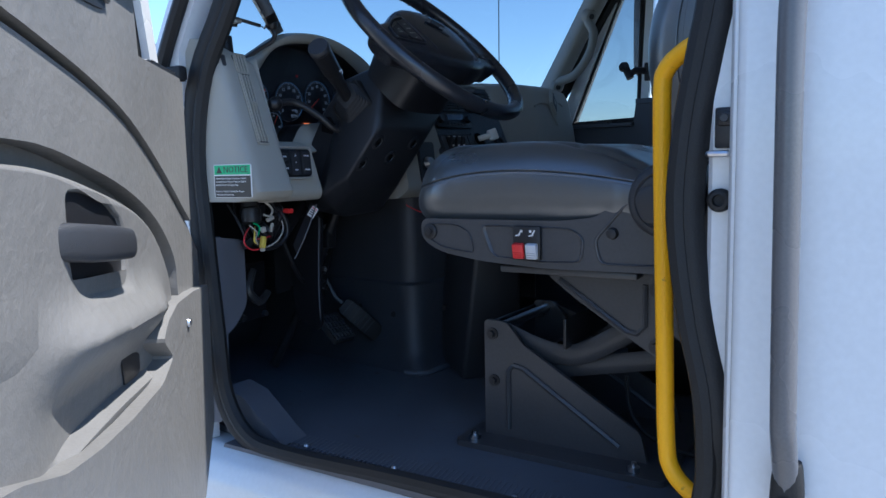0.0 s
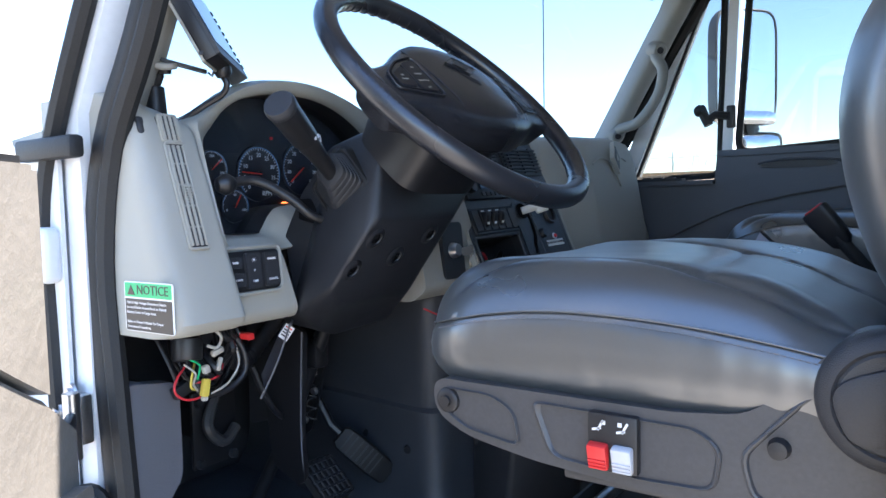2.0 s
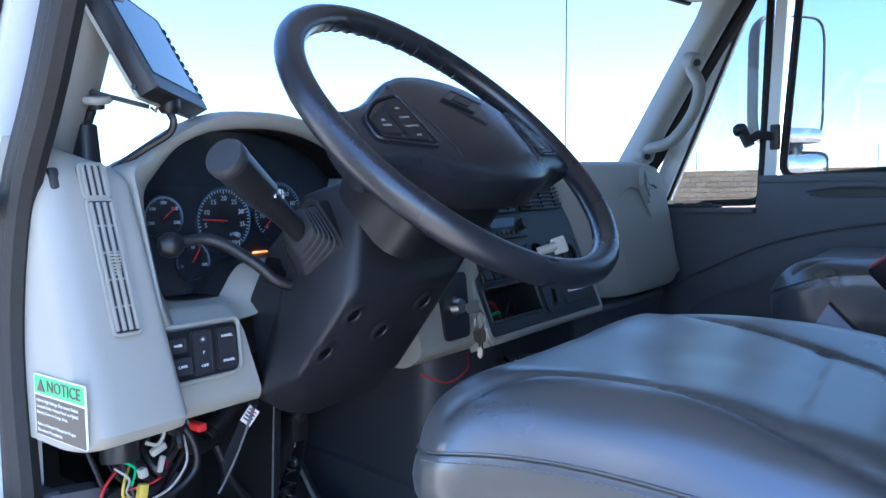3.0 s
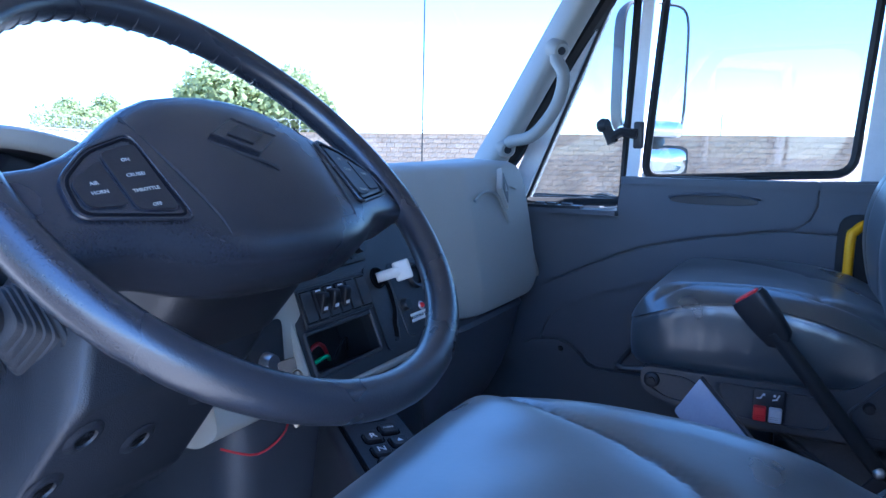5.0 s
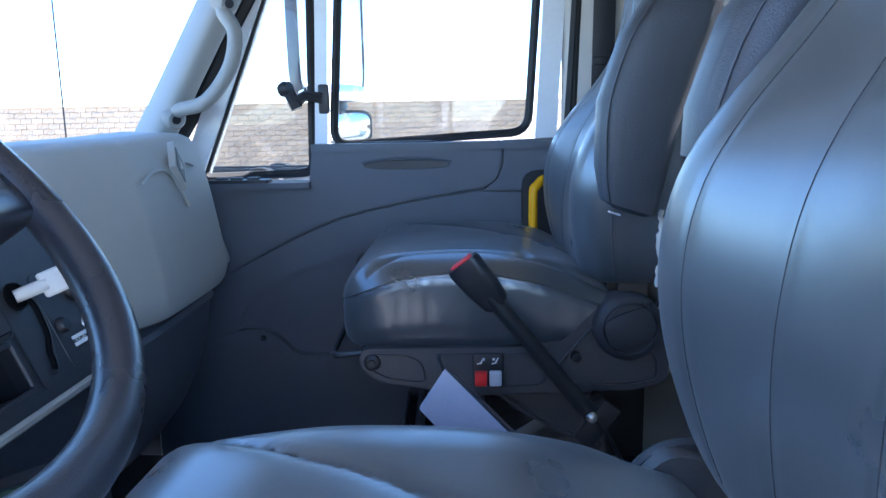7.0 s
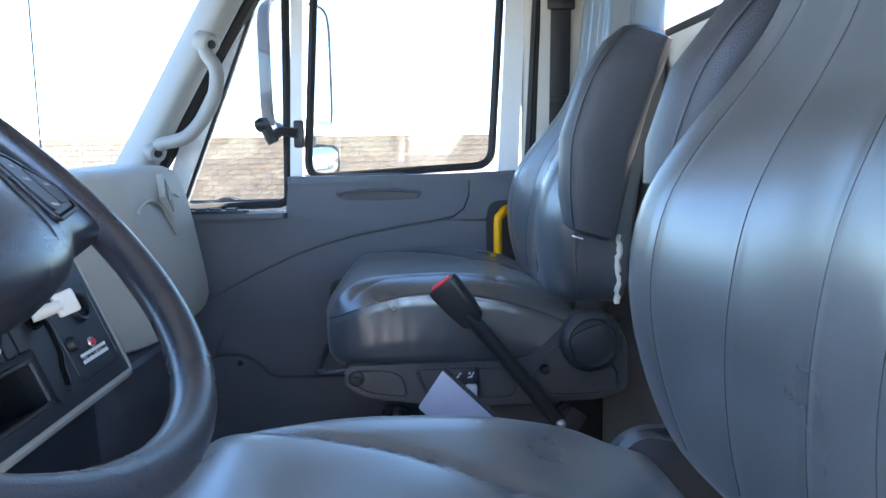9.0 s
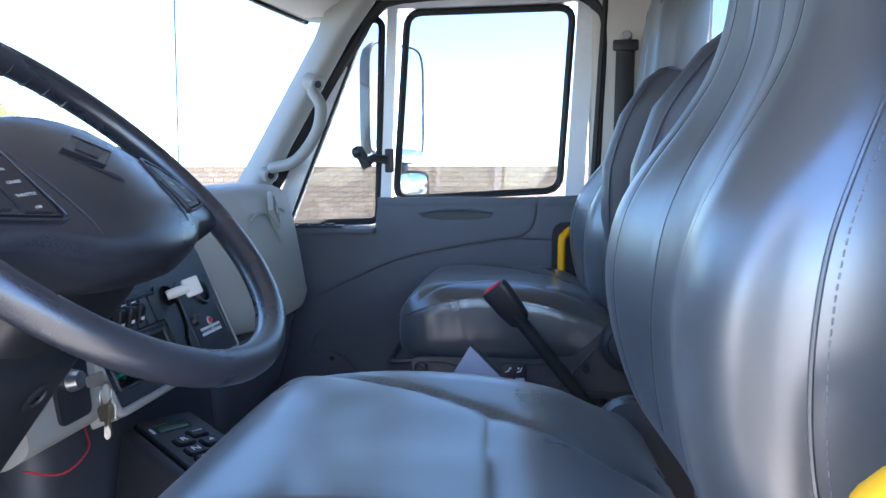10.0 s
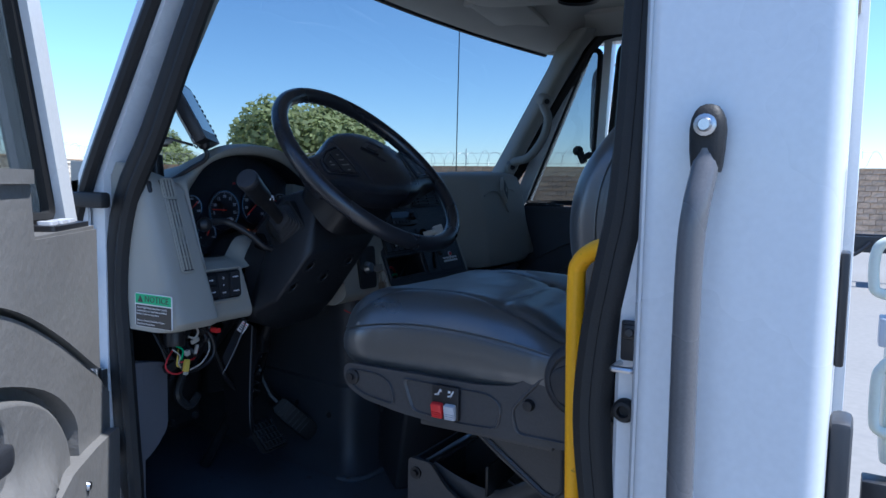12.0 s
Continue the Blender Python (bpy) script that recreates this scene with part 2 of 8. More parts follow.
def tube(pts, r, seg=10, closed=False, flat=1.0, ref=None, cap=True):
    """A tube along the points; r: a radius or one for each point; flat: the second radius as a share, across ref."""
    p = [Vector(q) for q in pts]
    n = len(p)
    rs = r if isinstance(r, (list, tuple)) else [r] * n
    bm = bmesh.new()
    rings = []
    up = Vector(ref) if ref else None
    for i in range(n):
        if closed:
            d = p[(i + 1) % n] - p[i - 1]
        else:
            d = p[min(i + 1, n - 1)] - p[max(i - 1, 0)]
        d.normalize()
        if up is None:
            up = Vector((0, 0, 1)) if abs(d.z) < 0.9 else Vector((1, 0, 0))
        a = d.cross(up)
        a.normalize()
        b = a.cross(d)
        b.normalize()
        if not ref:
            up = b
        rings.append([bm.verts.new(p[i] + rs[i] * (math.cos(t) * a + flat * math.sin(t) * b)) for t in (math.tau * k / seg for k in range(seg))])
    for i in range(n if closed else n - 1):
        x, y = rings[i], rings[(i + 1) % n]
        for k in range(seg):
            bm.faces.new((x[k], x[(k + 1) % seg], y[(k + 1) % seg], y[k]))
    if not closed and cap:
        bm.faces.new(rings[0])
        bm.faces.new(rings[-1])
    return bm


def loft(rings, cap=True, closed=False):
    bm = bmesh.new()
    vs = [[bm.verts.new(q) for q in r] for r in rings]
    k = len(vs[0])
    n = len(vs)
    for i in range(n if closed else n - 1):
        for j in range(k):
            bm.faces.new((vs[i][j], vs[i][(j + 1) % k], vs[(i + 1) % n][(j + 1) % k], vs[(i + 1) % n][j]))
    if cap and not closed:
        bm.faces.new(vs[0])
        bm.faces.new(vs[-1])
    return bm


def slab(poly, a, b, axis="y", r=0.0, seg=2):
    """A plate: the outline (two coordinates in the order x, y, z without axis) between a and b along axis."""
    def at(u, v, w):
        return {"x": (w, u, v), "y": (u, w, v), "z": (u, v, w)}[axis]
    bm = bmesh.new()
    lo = [bm.verts.new(at(u, v, a)) for u, v in poly]
    hi = [bm.verts.new(at(u, v, b)) for u, v in poly]
    n = len(poly)
    bm.faces.new(lo)
    bm.faces.new(hi)
    for i in range(n):
        bm.faces.new((lo[i], lo[(i + 1) % n], hi[(i + 1) % n], hi[i]))
    bevel(bm, r, seg, 40)
    return bm


def sheet(grid, thick=0.0, way=None):
    """A surface from rows of places, with thickness along way (or the rows' own normals)."""
    bm = bmesh.new()
    vs = [[bm.verts.new(q) for q in row] for row in grid]
    fs = []
    for i in range(len(vs) - 1):
        for j in range(len(vs[0]) - 1):
            fs.append(bm.faces.new((vs[i][j], vs[i][j + 1], vs[i + 1][j + 1], vs[i + 1][j])))
    if thick:
        bmesh.ops.recalc_face_normals(bm, faces=bm.faces)
        if way:
            g = bmesh.ops.extrude_face_region(bm, geom=fs)
            bmesh.ops.translate(bm, vec=Vector(way) * thick, verts=[v for v in g["geom"] if isinstance(v, bmesh.types.BMVert)])
        else:
            bmesh.ops.solidify(bm, geom=bm.faces[:], thickness=thick)
    return bm


def lathe(profile, c, axis, seg=24):
    """A turned solid: (radius, height) rows about the axis through c."""
    w = Vector(axis).normalized()
    u = w.orthogonal().normalized()
    v = w.cross(u)
    c = Vector(c)
    return loft([[c + h * w + max(rad, 1e-4) * (math.cos(t) * u + math.sin(t) * v) for t in (math.tau * k / seg for k in range(seg))] for rad, h in profile])


def move(bm, m):
    bmesh.ops.transform(bm, matrix=m, verts=bm.verts)
    return bm


def text(name, words, m, size, mat, parent, thick=0.0004, align="CENTER"):
    """Lettering in the built-in font as a thin mesh: x along the line, y up, z off the surface of m."""
    cu = bpy.data.curves.new(name, "FONT")
    cu.body, cu.size, cu.extrude, cu.align_x, cu.align_y = words, size, thick, align, "CENTER"
    cu.resolution_u = 2
    tmp = bpy.data.objects.new(name, cu)
    me = bpy.data.meshes.new_from_object(tmp)
    bpy.data.objects.remove(tmp)
    bpy.data.curves.remove(cu)
    me.name = name
    me.transform(m)
    me.materials.clear()
    me.materials.append(mat)
    ob = new(name, me)
    if parent:
        ob.parent = parent
        ob.matrix_parent_inverse = base_of(parent).inverted()
    return ob


def hull(pts, r):
    bm = bmesh.new()
    for p in pts:
        bm.verts.new(p)
    bmesh.ops.convex_hull(bm, input=bm.verts)
    bmesh.ops.dissolve_limit(bm, angle_limit=radians(3), verts=bm.verts, edges=bm.edges)
    bevel(bm, r, 3, 12)
    return bm


def plane_frame(o, u, v):
    """A frame at o: x along u, y along v made square to it, z off the surface."""
    u = Vector(u).normalized()
    w = u.cross(Vector(v)).normalized()
    v = w.cross(u)
    return Matrix(((u.x, v.x, w.x, o[0]), (u.y, v.y, w.y, o[1]), (u.z, v.z, w.z, o[2]), (0, 0, 0, 1)))


def round_poly(pts, r, n=4):
    """The outline with its corners rounded; r: one radius or one for each corner."""
    out = []
    k = len(pts)
    for i in range(k):
        p, a, b = Vector(pts[i]), Vector(pts[i - 1]), Vector(pts[(i + 1) % k])
        rad = r[i] if isinstance(r, (list, tuple)) else r
        d = min(rad, (a - p).length * 0.49, (b - p).length * 0.49)
        s, e = p + (a - p).normalized() * d, p + (b - p).normalized() * d
        if d < 1e-5:
            out.append(tuple(p))
            continue
        for j in range(n + 1):
            t = j / n
            out.append(tuple((1 - t) ** 2 * s + 2 * t * (1 - t) * p + t * t * e))
    return out


def super_ring(c, u, v, a, b, e=3.0, n=28):
    """A rounded-square ring about c in the plane of u and v."""
    c, u, v = Vector(c), Vector(u), Vector(v)
    out = []
    for k in range(n):
        t = math.tau * k / n
        x, y = math.cos(t), math.sin(t)
        out.append(c + u * (a * math.copysign(abs(x) ** (2 / e), x)) + v * (b * math.copysign(abs(y) ** (2 / e), y)))
    return out


# ---- ground and distance ----
solid("ground", sheet([[(-2000, -2000, 0), (2000, -2000, 0)], [(-2000, 2000, 0), (2000, 2000, 0)]]), M_CONCRETE, "pale sunlit concrete yard", "ground", kind="structure")


def block_wall(name, a, b, height, mat, label, cap=True, near=None):
    """A wall of rough blocks from a to b: a mortar core and single blocks with uneven faces."""
    a, b = Vector((*a, 0)), Vector((*b, 0))
    d = (b - a).normalized()
    n = Vector((d.y, -d.x, 0))
    if n.dot(-a) < 0:
        n = -n
    length = (b - a).length
    wall = thing(name, a, label, "wall", kind="structure")
    core = loft([[a + n * s, b + n * s, b + n * s + Vector((0, 0, height - 0.02)), a + n * s + Vector((0, 0, height - 0.02))] for s in (-0.2, -0.02)])
    part("mortar_core", core, M_MORTAR, wall)
    rng = random.Random(len(name) + int(length))
    vs, fs = [], []
    forms, spots = [], []
    for i in range(8 if near else 0):
        xs, zs = (0, 0.004, rng.uniform(0.12, 0.27), 0.386, 0.39), (0, 0.005, rng.uniform(0.06, 0.13), 0.185, 0.19)
        out = rng.uniform(0.0, 0.04)
        pts = [d * x + n * (-0.005 if j in (0, 4) or k in (0, 4) else out * 0.6 + rng.uniform(-0.015, 0.03)) + Vector((0, 0, y)) for j, x in enumerate(xs) for k, y in enumerate(zs)]
        form = bpy.data.meshes.new("block")
        form.from_pydata([tuple(p) for p in pts], [], [(5 * j + k, 5 * j + k + 5, 5 * j + k + 6, 5 * j + k + 1) for j in range(4) for k in range(4)])
        form.materials.append(mat)
        forms.append(form)
    z, row = 0.02, 0
    while z < height - 0.1:
        h = 0.19
        u = -0.2 * (row % 2)
        while u < length:
            w = 0.39
            k = len(vs)
            out = rng.uniform(0.0, 0.04)
            p, q = max(u, 0), min(u + w, length)
            if q - p < 0.05:
                u += 0.4
                continue
            if near and near[0] < p < near[1] and z > near[2] and q - p > 0.38:
                spots.append(a + d * p + Vector((0, 0, z)))
                u += 0.4
                continue
            for i, x in enumerate((p, p + 0.004, p + (q - p) * rng.uniform(0.3, 0.7), q - 0.004, q)):
                for j, y in enumerate((z, z + 0.005, z + h * rng.uniform(0.3, 0.7), z + h - 0.005, z + h)):
                    edge = i in (0, 4) or j in (0, 4)
                    vs.append(tuple(a + d * x + n * (-0.005 if edge else out * 0.6 + rng.uniform(-0.015, 0.03)) + Vector((0, 0, y))))
            fs += [(k + 5 * i + j, k + 5 * i + j + 5, k + 5 * i + j + 6, k + 5 * i + j + 1) for i in range(4) for j in range(4)]
            u += 0.4
        z += 0.2
        row += 1
    me = bpy.data.meshes.new("blocks")
    me.from_pydata(vs, [], fs)
    me.materials.append(mat)
    ob = new("blocks", me)
    ob.parent = wall
    ob.matrix_parent_inverse = wall.matrix_basis.inverted()
    ob["kind"] = "stuff"
    for p in spots:
        ob = new("block", rng.choice(forms))
        ob.parent = wall
        ob.matrix_parent_inverse = wall.matrix_basis.inverted()
        ob.matrix_basis = Matrix.Translation(p)
    if cap:
        c = loft([[a + n * s, b + n * s, b + n * s + Vector((0, 0, 0.05)), a + n * s + Vector((0, 0, 0.05))] for s in (-0.24, 0.05)])
        bmesh.ops.translate(c, vec=(0, 0, height - 0.02), verts=c.verts)
        part("coping", c, M_MORTAR, wall)
    return a, b, d


def razor_coil(a, b, z):
    """Coiled barbed tape on outriggers along the top of a wall."""
    a, b = Vector((*a, z)), Vector((*b, z))
    d = (b - a).normalized()
    n = Vector((d.y, -d.x, 0))
    length = (b - a).length
    coil = thing("razor_wire", a, "coiled razor wire on posts along the wall top", "fence wire", kind="stuff")
    pts, turns = [], int(length / 0.55)
    rng = random.Random(5)
    for i in range(turns * 12):
        t = i / 12
        r = 0.30 + 0.05 * math.sin(t * 1.7) + rng.uniform(-0.02, 0.02)
        pts.append(a + d * (t * 0.55 + 0.1 * math.sin(t * 4.1)) + n * (r * math.cos(math.tau * t)) + Vector((0, 0, 0.36 + r * math.sin(math.tau * t))))
    part("coil", tube(pts, 0.008, 3, cap=False), M_WIRE, coil)
    for k in range(int(length / 6) + 1):
        p = a + d * (6 * k)
        part("post", tube([p - Vector((0, 0, 0.1)), p + Vector((0, 0, 0.8))], 0.018, 6), M_WIRE, coil)
    for h in (0.15, 0.6):
        part("strand", tube([a + Vector((0, 0, h)), b + Vector((0, 0, h))], 0.007, 4), M_WIRE, coil)


WALL_A, WALL_B, WALL_C = (-33, 26.5), (70, 36), (-13, -14)
block_wall("wall_yard", WALL_A, (34, 32.7), 2.6, M_STONE, "brown split-face block wall round the yard", near=(16.0, 36.0, 1.35))
M_STONE2 = material("buff_block", (0.500, 0.440, 0.345), 0.95, grain=16, bump=0.7, vary=0.15, blotch=3.0, island=0.15)
block_wall("wall_front", WALL_A, WALL_C, 2.6, M_STONE2, "buff block wall at the front of the yard")
razor_coil(WALL_A, (34, 32.7), 2.6)
razor_coil(WALL_A, WALL_C, 2.6)


def tree(at, height, spread, seed, leaves, label, low=0.25):
    """Trunk and limbs with a crown of small leaf clumps."""
    rng = random.Random(seed)
    at = Vector(at)
    t = thing("tree", at, label, "tree", "trees beyond the wall")
    top = at + Vector((0, 0, height * 0.55))
    trunk = tube(smooth_line([at, at + Vector((0.1, 0.1, height * 0.3)), top], 5), [height * 0.03 * (1 - 0.07 * i) for i in range(11)], 8)
    part("trunk", trunk, M_BARK, t)
    lobes = []
    for i in range(11):
        ang, rad = rng.uniform(0, math.tau), spread * rng.uniform(0.1, 0.75)
        c = at + Vector((rad * math.cos(ang), rad * math.sin(ang), height * rng.uniform(low + 0.2, 0.86)))
        lobes.append((c, spread * rng.uniform(0.25, 0.45)))
        part("limb", tube(smooth_line([at + Vector((0, 0, height * 0.35)), (at + c) / 2 + Vector((0, 0, height * 0.15)), c], 4), [height * 0.012 * (1 - 0.08 * k) for k in range(9)], 5), M_BARK, t)
    vs, fs = [], []
    for i in range(leaves):
        c, r = lobes[rng.randrange(len(lobes))]
        w = Vector((rng.gauss(0, 1), rng.gauss(0, 1), rng.gauss(0, 1))).normalized()
        p = c + w * r * rng.uniform(0.6, 1.08)
        p.z = max(p.z, at.z + height * low)
        s = rng.uniform(0.12, 0.30) * spread / 6
        u = Vector((rng.gauss(0, 1), rng.gauss(0, 1), rng.gauss(0, 0.6))).normalized()
        v = w.cross(u)
        v = v.normalized() if v.length > 0.01 else Vector((0, 0, 1))
        k = len(vs)
        vs += [tuple(p - u * s), tuple(p - v * s * 0.6), tuple(p + u * s), tuple(p + v * s * 0.6)]
        fs.append((k, k + 1, k + 2, k + 3))
    me = bpy.data.meshes.new("crown")
    me.from_pydata(vs, [], fs)
    me.materials.append(M_LEAF)
    ob = new("crown", me)
    ob.parent = t
    ob.matrix_parent_inverse = t.matrix_basis.inverted()


tree((-40, 49.2, 0), 7.2, 7.8, 3, 26000, "broad green tree beyond the yard wall")
tree((-57, 45, 0), 6.2, 4.0, 8, 12000, "small rounded green tree beyond the wall")
tree((-56, 28, 0), 6.0, 2.2, 9, 6000, "narrow green tree beyond the wall")
tree((-46, 35.5, 0), 4.6, 4.0, 12, 9000, "low green tree beyond the wall")

# ---- cab shell ----
CY = 1.82  # middle of the cab


def mir(y):
    return 2 * CY - y


cab_floor = solid("floor", slab(round_poly([(-1.80, 0.95), (-0.02, 0.95), (-0.02, mir(0.95)), (-1.80, mir(0.95))], 0.02), 0.93, 1.0, "z", 0.005), M_MAT, "black rubber cab floor mat with dust", "floor", kind="structure")
# door sill
sill = solid("door_sill", slab([(-1.22, 0.945), (-1.20, 0.990), (-0.24, 0.998), (-0.22, 0.955), (-0.22, 0.90), (-1.22, 0.90)], 0.895, 1.0, "y", 0.008), M_KICK, "ribbed dark door sill plate", "sill", kind="structure")
part("cross_ribs", join(*[box((-1.10 + 0.011 * i, 0.957, 0.998), (0.004, 0.08, 0.005), 0.001, Matrix.Rotation(0.12, 3, "Z")) for i in range(76)]), M_KICK, sill)
for x in (-1.02, -0.80, -0.55):
    part("rivet", lathe([(0.0, 0.005), (0.004, 0.004), (0.006, 0.0)], (x, 0.95, 1.0), (0, 0, 1), 10), M_METAL, sill)
solid("rocker_panel", slab(round_poly([(0.845, 0.62), (0.845, 0.93), (0.865, 0.965), (0.90, 0.985), (0.96, 0.985), (0.96, 0.62)], 0.01), -1.36, 0.0, "x", 0.006), M_WHITE, "white painted rocker panel under the door", "body panel", kind="structure")

# rear wall with its window
for nm, ys, zs in (("wall_rear_lower", (0.87, mir(0.87)), (0.93, 2.08)), ("wall_rear_upper", (0.87, mir(0.87)), (2.28, 2.50)), ("wall_rear_left", (0.87, 1.86), (2.08, 2.28)), ("wall_rear_right", (2.42, mir(0.87)), (2.08, 2.28))):
    solid(nm, box((-0.033, sum(ys) / 2, sum(zs) / 2), (0.05, ys[1] - ys[0], zs[1] - zs[0])), M_LINER, "grey lined rear cab wall", "wall", kind="structure")
rw = thing("window_rear", (-0.02, CY, 1.92), "rear cab window in a black seal", "window", kind="structure")
part("pane", box((-0.02, 2.14, 2.18), (0.005, 0.56, 0.20)), M_GLASS, rw).visible_shadow = False
part("seal", tube([(-0.05, y, z) for y, z in round_poly([(1.86, 2.08), (2.42, 2.08), (2.42, 2.28), (1.86, 2.28)], 0.04)], 0.012, 6, closed=True), M_RUBBER, rw)

# side panel behind the door opening, with its outer skin, rolled rear corner and jamb
side = thing("side_panel", (-0.1, 0.86, 1.0), "white painted cab side behind the door opening", "body panel", kind="structure")
skin = round_poly([(-0.195, 0.848), (0.012, 0.848), (0.012, 0.96), (-0.010, 0.96), (-0.010, 0.90), (-0.035, 0.880), (-0.195, 0.880)], [0.014, 0.030, 0, 0, 0, 0, 0], 12)
part("outer_skin", slab(skin, 0.60, 2.50, "z", 0.0), M_WHITE, side)
part("jamb_step", slab([(-0.204, 0.868), (-0.199, 0.861), (-0.192, 0.861), (-0.192, 0.93), (-0.204, 0.93)], 0.97, 2.42, "z", 0.003), M_WHITE, side)
part("jamb_face", slab([(-0.236, 0.905), (-0.230, 0.899), (-0.208, 0.899), (-0.208, 0.95), (-0.236, 0.95)], 0.97, 2.42, "z", 0.003), M_WHITE, side)
part("pillar_trim", slab([(-0.235, 0.93), (-0.02, 0.90), (-0.02, 0.985), (-0.19, 0.985)], 1.0, 2.42, "z", 0.008), M_LINER, side, "grey inner pillar trim")
part("rear_bracket", box((0.017, 0.93, 1.66), (0.010, 0.05, 0.13), 0.003), M_BLACK, side, "black bracket on the cab back")
part("rear_guard", box((0.024, 0.925, 1.45), (0.024, 0.06, 0.17), 0.008), M_DARK, side)
part("bump_stop", lathe([(0.0155, 0), (0.0155, 0.008), (0.012, 0.013), (0.008, 0.014), (0.007, 0.006), (0.0, 0.006)], (-0.2195, 0.899, 1.507), (0, -1, 0)), M_RUBBER, side)
striker = thing("door_striker", (-0.21, 0.893, 1.59), "bare metal door striker on a black plate", "door striker")
part("plate", box((-0.209, 0.889, 1.600), (0.034, 0.007, 0.052), 0.003), M_BLACK, striker)
part("bracket", join(box((-0.209, 0.884, 1.612), (0.028, 0.010, 0.020), 0.004), box((-0.1945, 0.884, 1.545), (0.004, 0.012, 0.07), 0.001)), M_BLACK, striker)
part("pin", tube(smooth_line([(-0.205, 0.886, 1.567), (-0.205, 0.870, 1.567), (-0.208, 0.866, 1.567), (-0.226, 0.866, 1.567), (-0.229, 0.870, 1.567), (-0.229, 0.900, 1.567)], 3), 0.0042, 8), M_METAL, striker)
part("screw", lathe([(0.0, 0.003), (0.005, 0.003), (0.006, 0)], (-0.213, 0.879, 1.612), (0, -1, 0), 10), M_DARK, striker)

# side panel on the far side and the two roof rails
far_side = thing("side_panel", (-0.1, mir(0.86), 1.0), "grey trimmed cab pillar behind the far door", "body panel", kind="structure")
part("pillar_trim", slab(round_poly([(-0.262, mir(0.945)), (-0.03, mir(0.96)), (-0.03, mir(0.88)), (-0.262, mir(0.88))], 0.02), 1.0, 2.42, "z", 0.006), M_LINER, far_side)
part("edge_seal", slab(round_poly([(-0.370, 1.0), (-0.27, 1.0), (-0.27, 1.735), (-0.370, 1.735)], [0, 0, 0.0, 0.04]), 2.626, 2.650, "y", 0.004), M_RUBBER, far_side, "black seal behind the yellow rail")
part("outer_skin", box((-0.10, mir(0.862), 1.55), (0.25, 0.02, 1.9), 0.005), M_WHITE, far_side)
part("lower_trim", slab([(-0.14, 1.23), (-0.03, 1.23), (-0.03, 1.46), (-0.13, 1.46)], mir(0.985), mir(0.965), "y", 0.004), M_GREYKEY, far_side, "pale grey metal box with a printed label")
part("rear_kick", slab([(-0.26, 1.0), (-0.03, 1.0), (-0.03, 1.225), (-0.26, 1.225)], mir(0.985), mir(0.955), "y", 0.004), M_BLACK, far_side)
lb = part("label", box((-0.085, mir(0.987), 1.40), (0.065, 0.002, 0.035)), M_PRINT, far_side, "white printed label")
for i, (w, z) in enumerate(((0.03, 1.408), (0.028, 1.400), (0.04, 1.392))):
    part("print_bar", box((-0.075, mir(0.9885), z), (w, 0.001, 0.003)), M_BLACK, lb)
for y0 in (0.93, mir(0.93)):
    s = 1 if y0 < CY else -1
    solid("roof_rail", slab([(y0 - 0.07 * s, 2.38), (y0 + 0.02 * s, 2.365), (y0 + 0.14 * s, 2.42), (y0 + 0.14 * s, 2.50), (y0 - 0.07 * s, 2.50)], -1.10, 0.0, "x", 0.012), M_LINER, "grey roof rail trim above the door", "trim", kind="structure")

# ceiling with the drooping front header
grid = []
for i in range(17):
    y = 0.93 + (mir(0.93) - 0.93) * i / 16
    k = abs(y - CY) / 0.89
    fx, fz = -1.285 + 0.215 * k ** 2.2, 2.362 - 0.05 * k ** 2
    row = [(fx - 0.03, y, fz + 0.03), (fx, y, fz), (fx + 0.03, y, fz - 0.004), (fx + 0.16, y, fz + 0.022), (fx + 0.20, y, fz + 0.05), (-0.85, y, 2.45 - 0.03 * k ** 4), (-0.4, y, 2.46 - 0.03 * k ** 4), (-0.02, y, 2.45 - 0.03 * k ** 4)]
    grid.append(row)
ceiling = solid("ceiling", sheet(grid, 0.03, (0, 0, 1)), M_LINER, "grey moulded headliner", "ceiling", kind="structure")
solid("roof", box((-0.55, CY, 2.53), (1.2, 1.92, 0.05), 0.02), M_WHITE, "white cab roof", "roof", kind="structure")
solid("header_seal", tube(smooth_line([(fx0 - 0.012, y0, fz0 + 0.004) for fx0, y0, fz0 in [(r[1][0], r[1][1], r[1][2]) for r in grid]], 3), 0.012, 6), M_RUBBER, "black windscreen header seal", "seal", kind="structure")

# overhead console and sun visors
ov = thing("overhead_console", (-0.95, CY, 2.44), "grey moulded overhead console", "console")
part("body", loft([super_ring((x, CY, z), (0, 1, 0), (0, 0, 1), a, b, 4, 24) for x, z, a, b in ((-1.10, 2.40, 0.30, 0.02), (-1.06, 2.395, 0.34, 0.035), (-0.8, 2.40, 0.36, 0.06), (-0.6, 2.42, 0.35, 0.05), (-0.57, 2.43, 0.33, 0.03))]), M_LINER, ov)
part("speaker_hole", lathe([(0.0, 0.0), (0.055, 0.0), (0.06, 0.008), (0.065, 0.0)], (-0.72, CY + 0.24, 2.345), (0, 0, -1)), M_BLACK, ov)
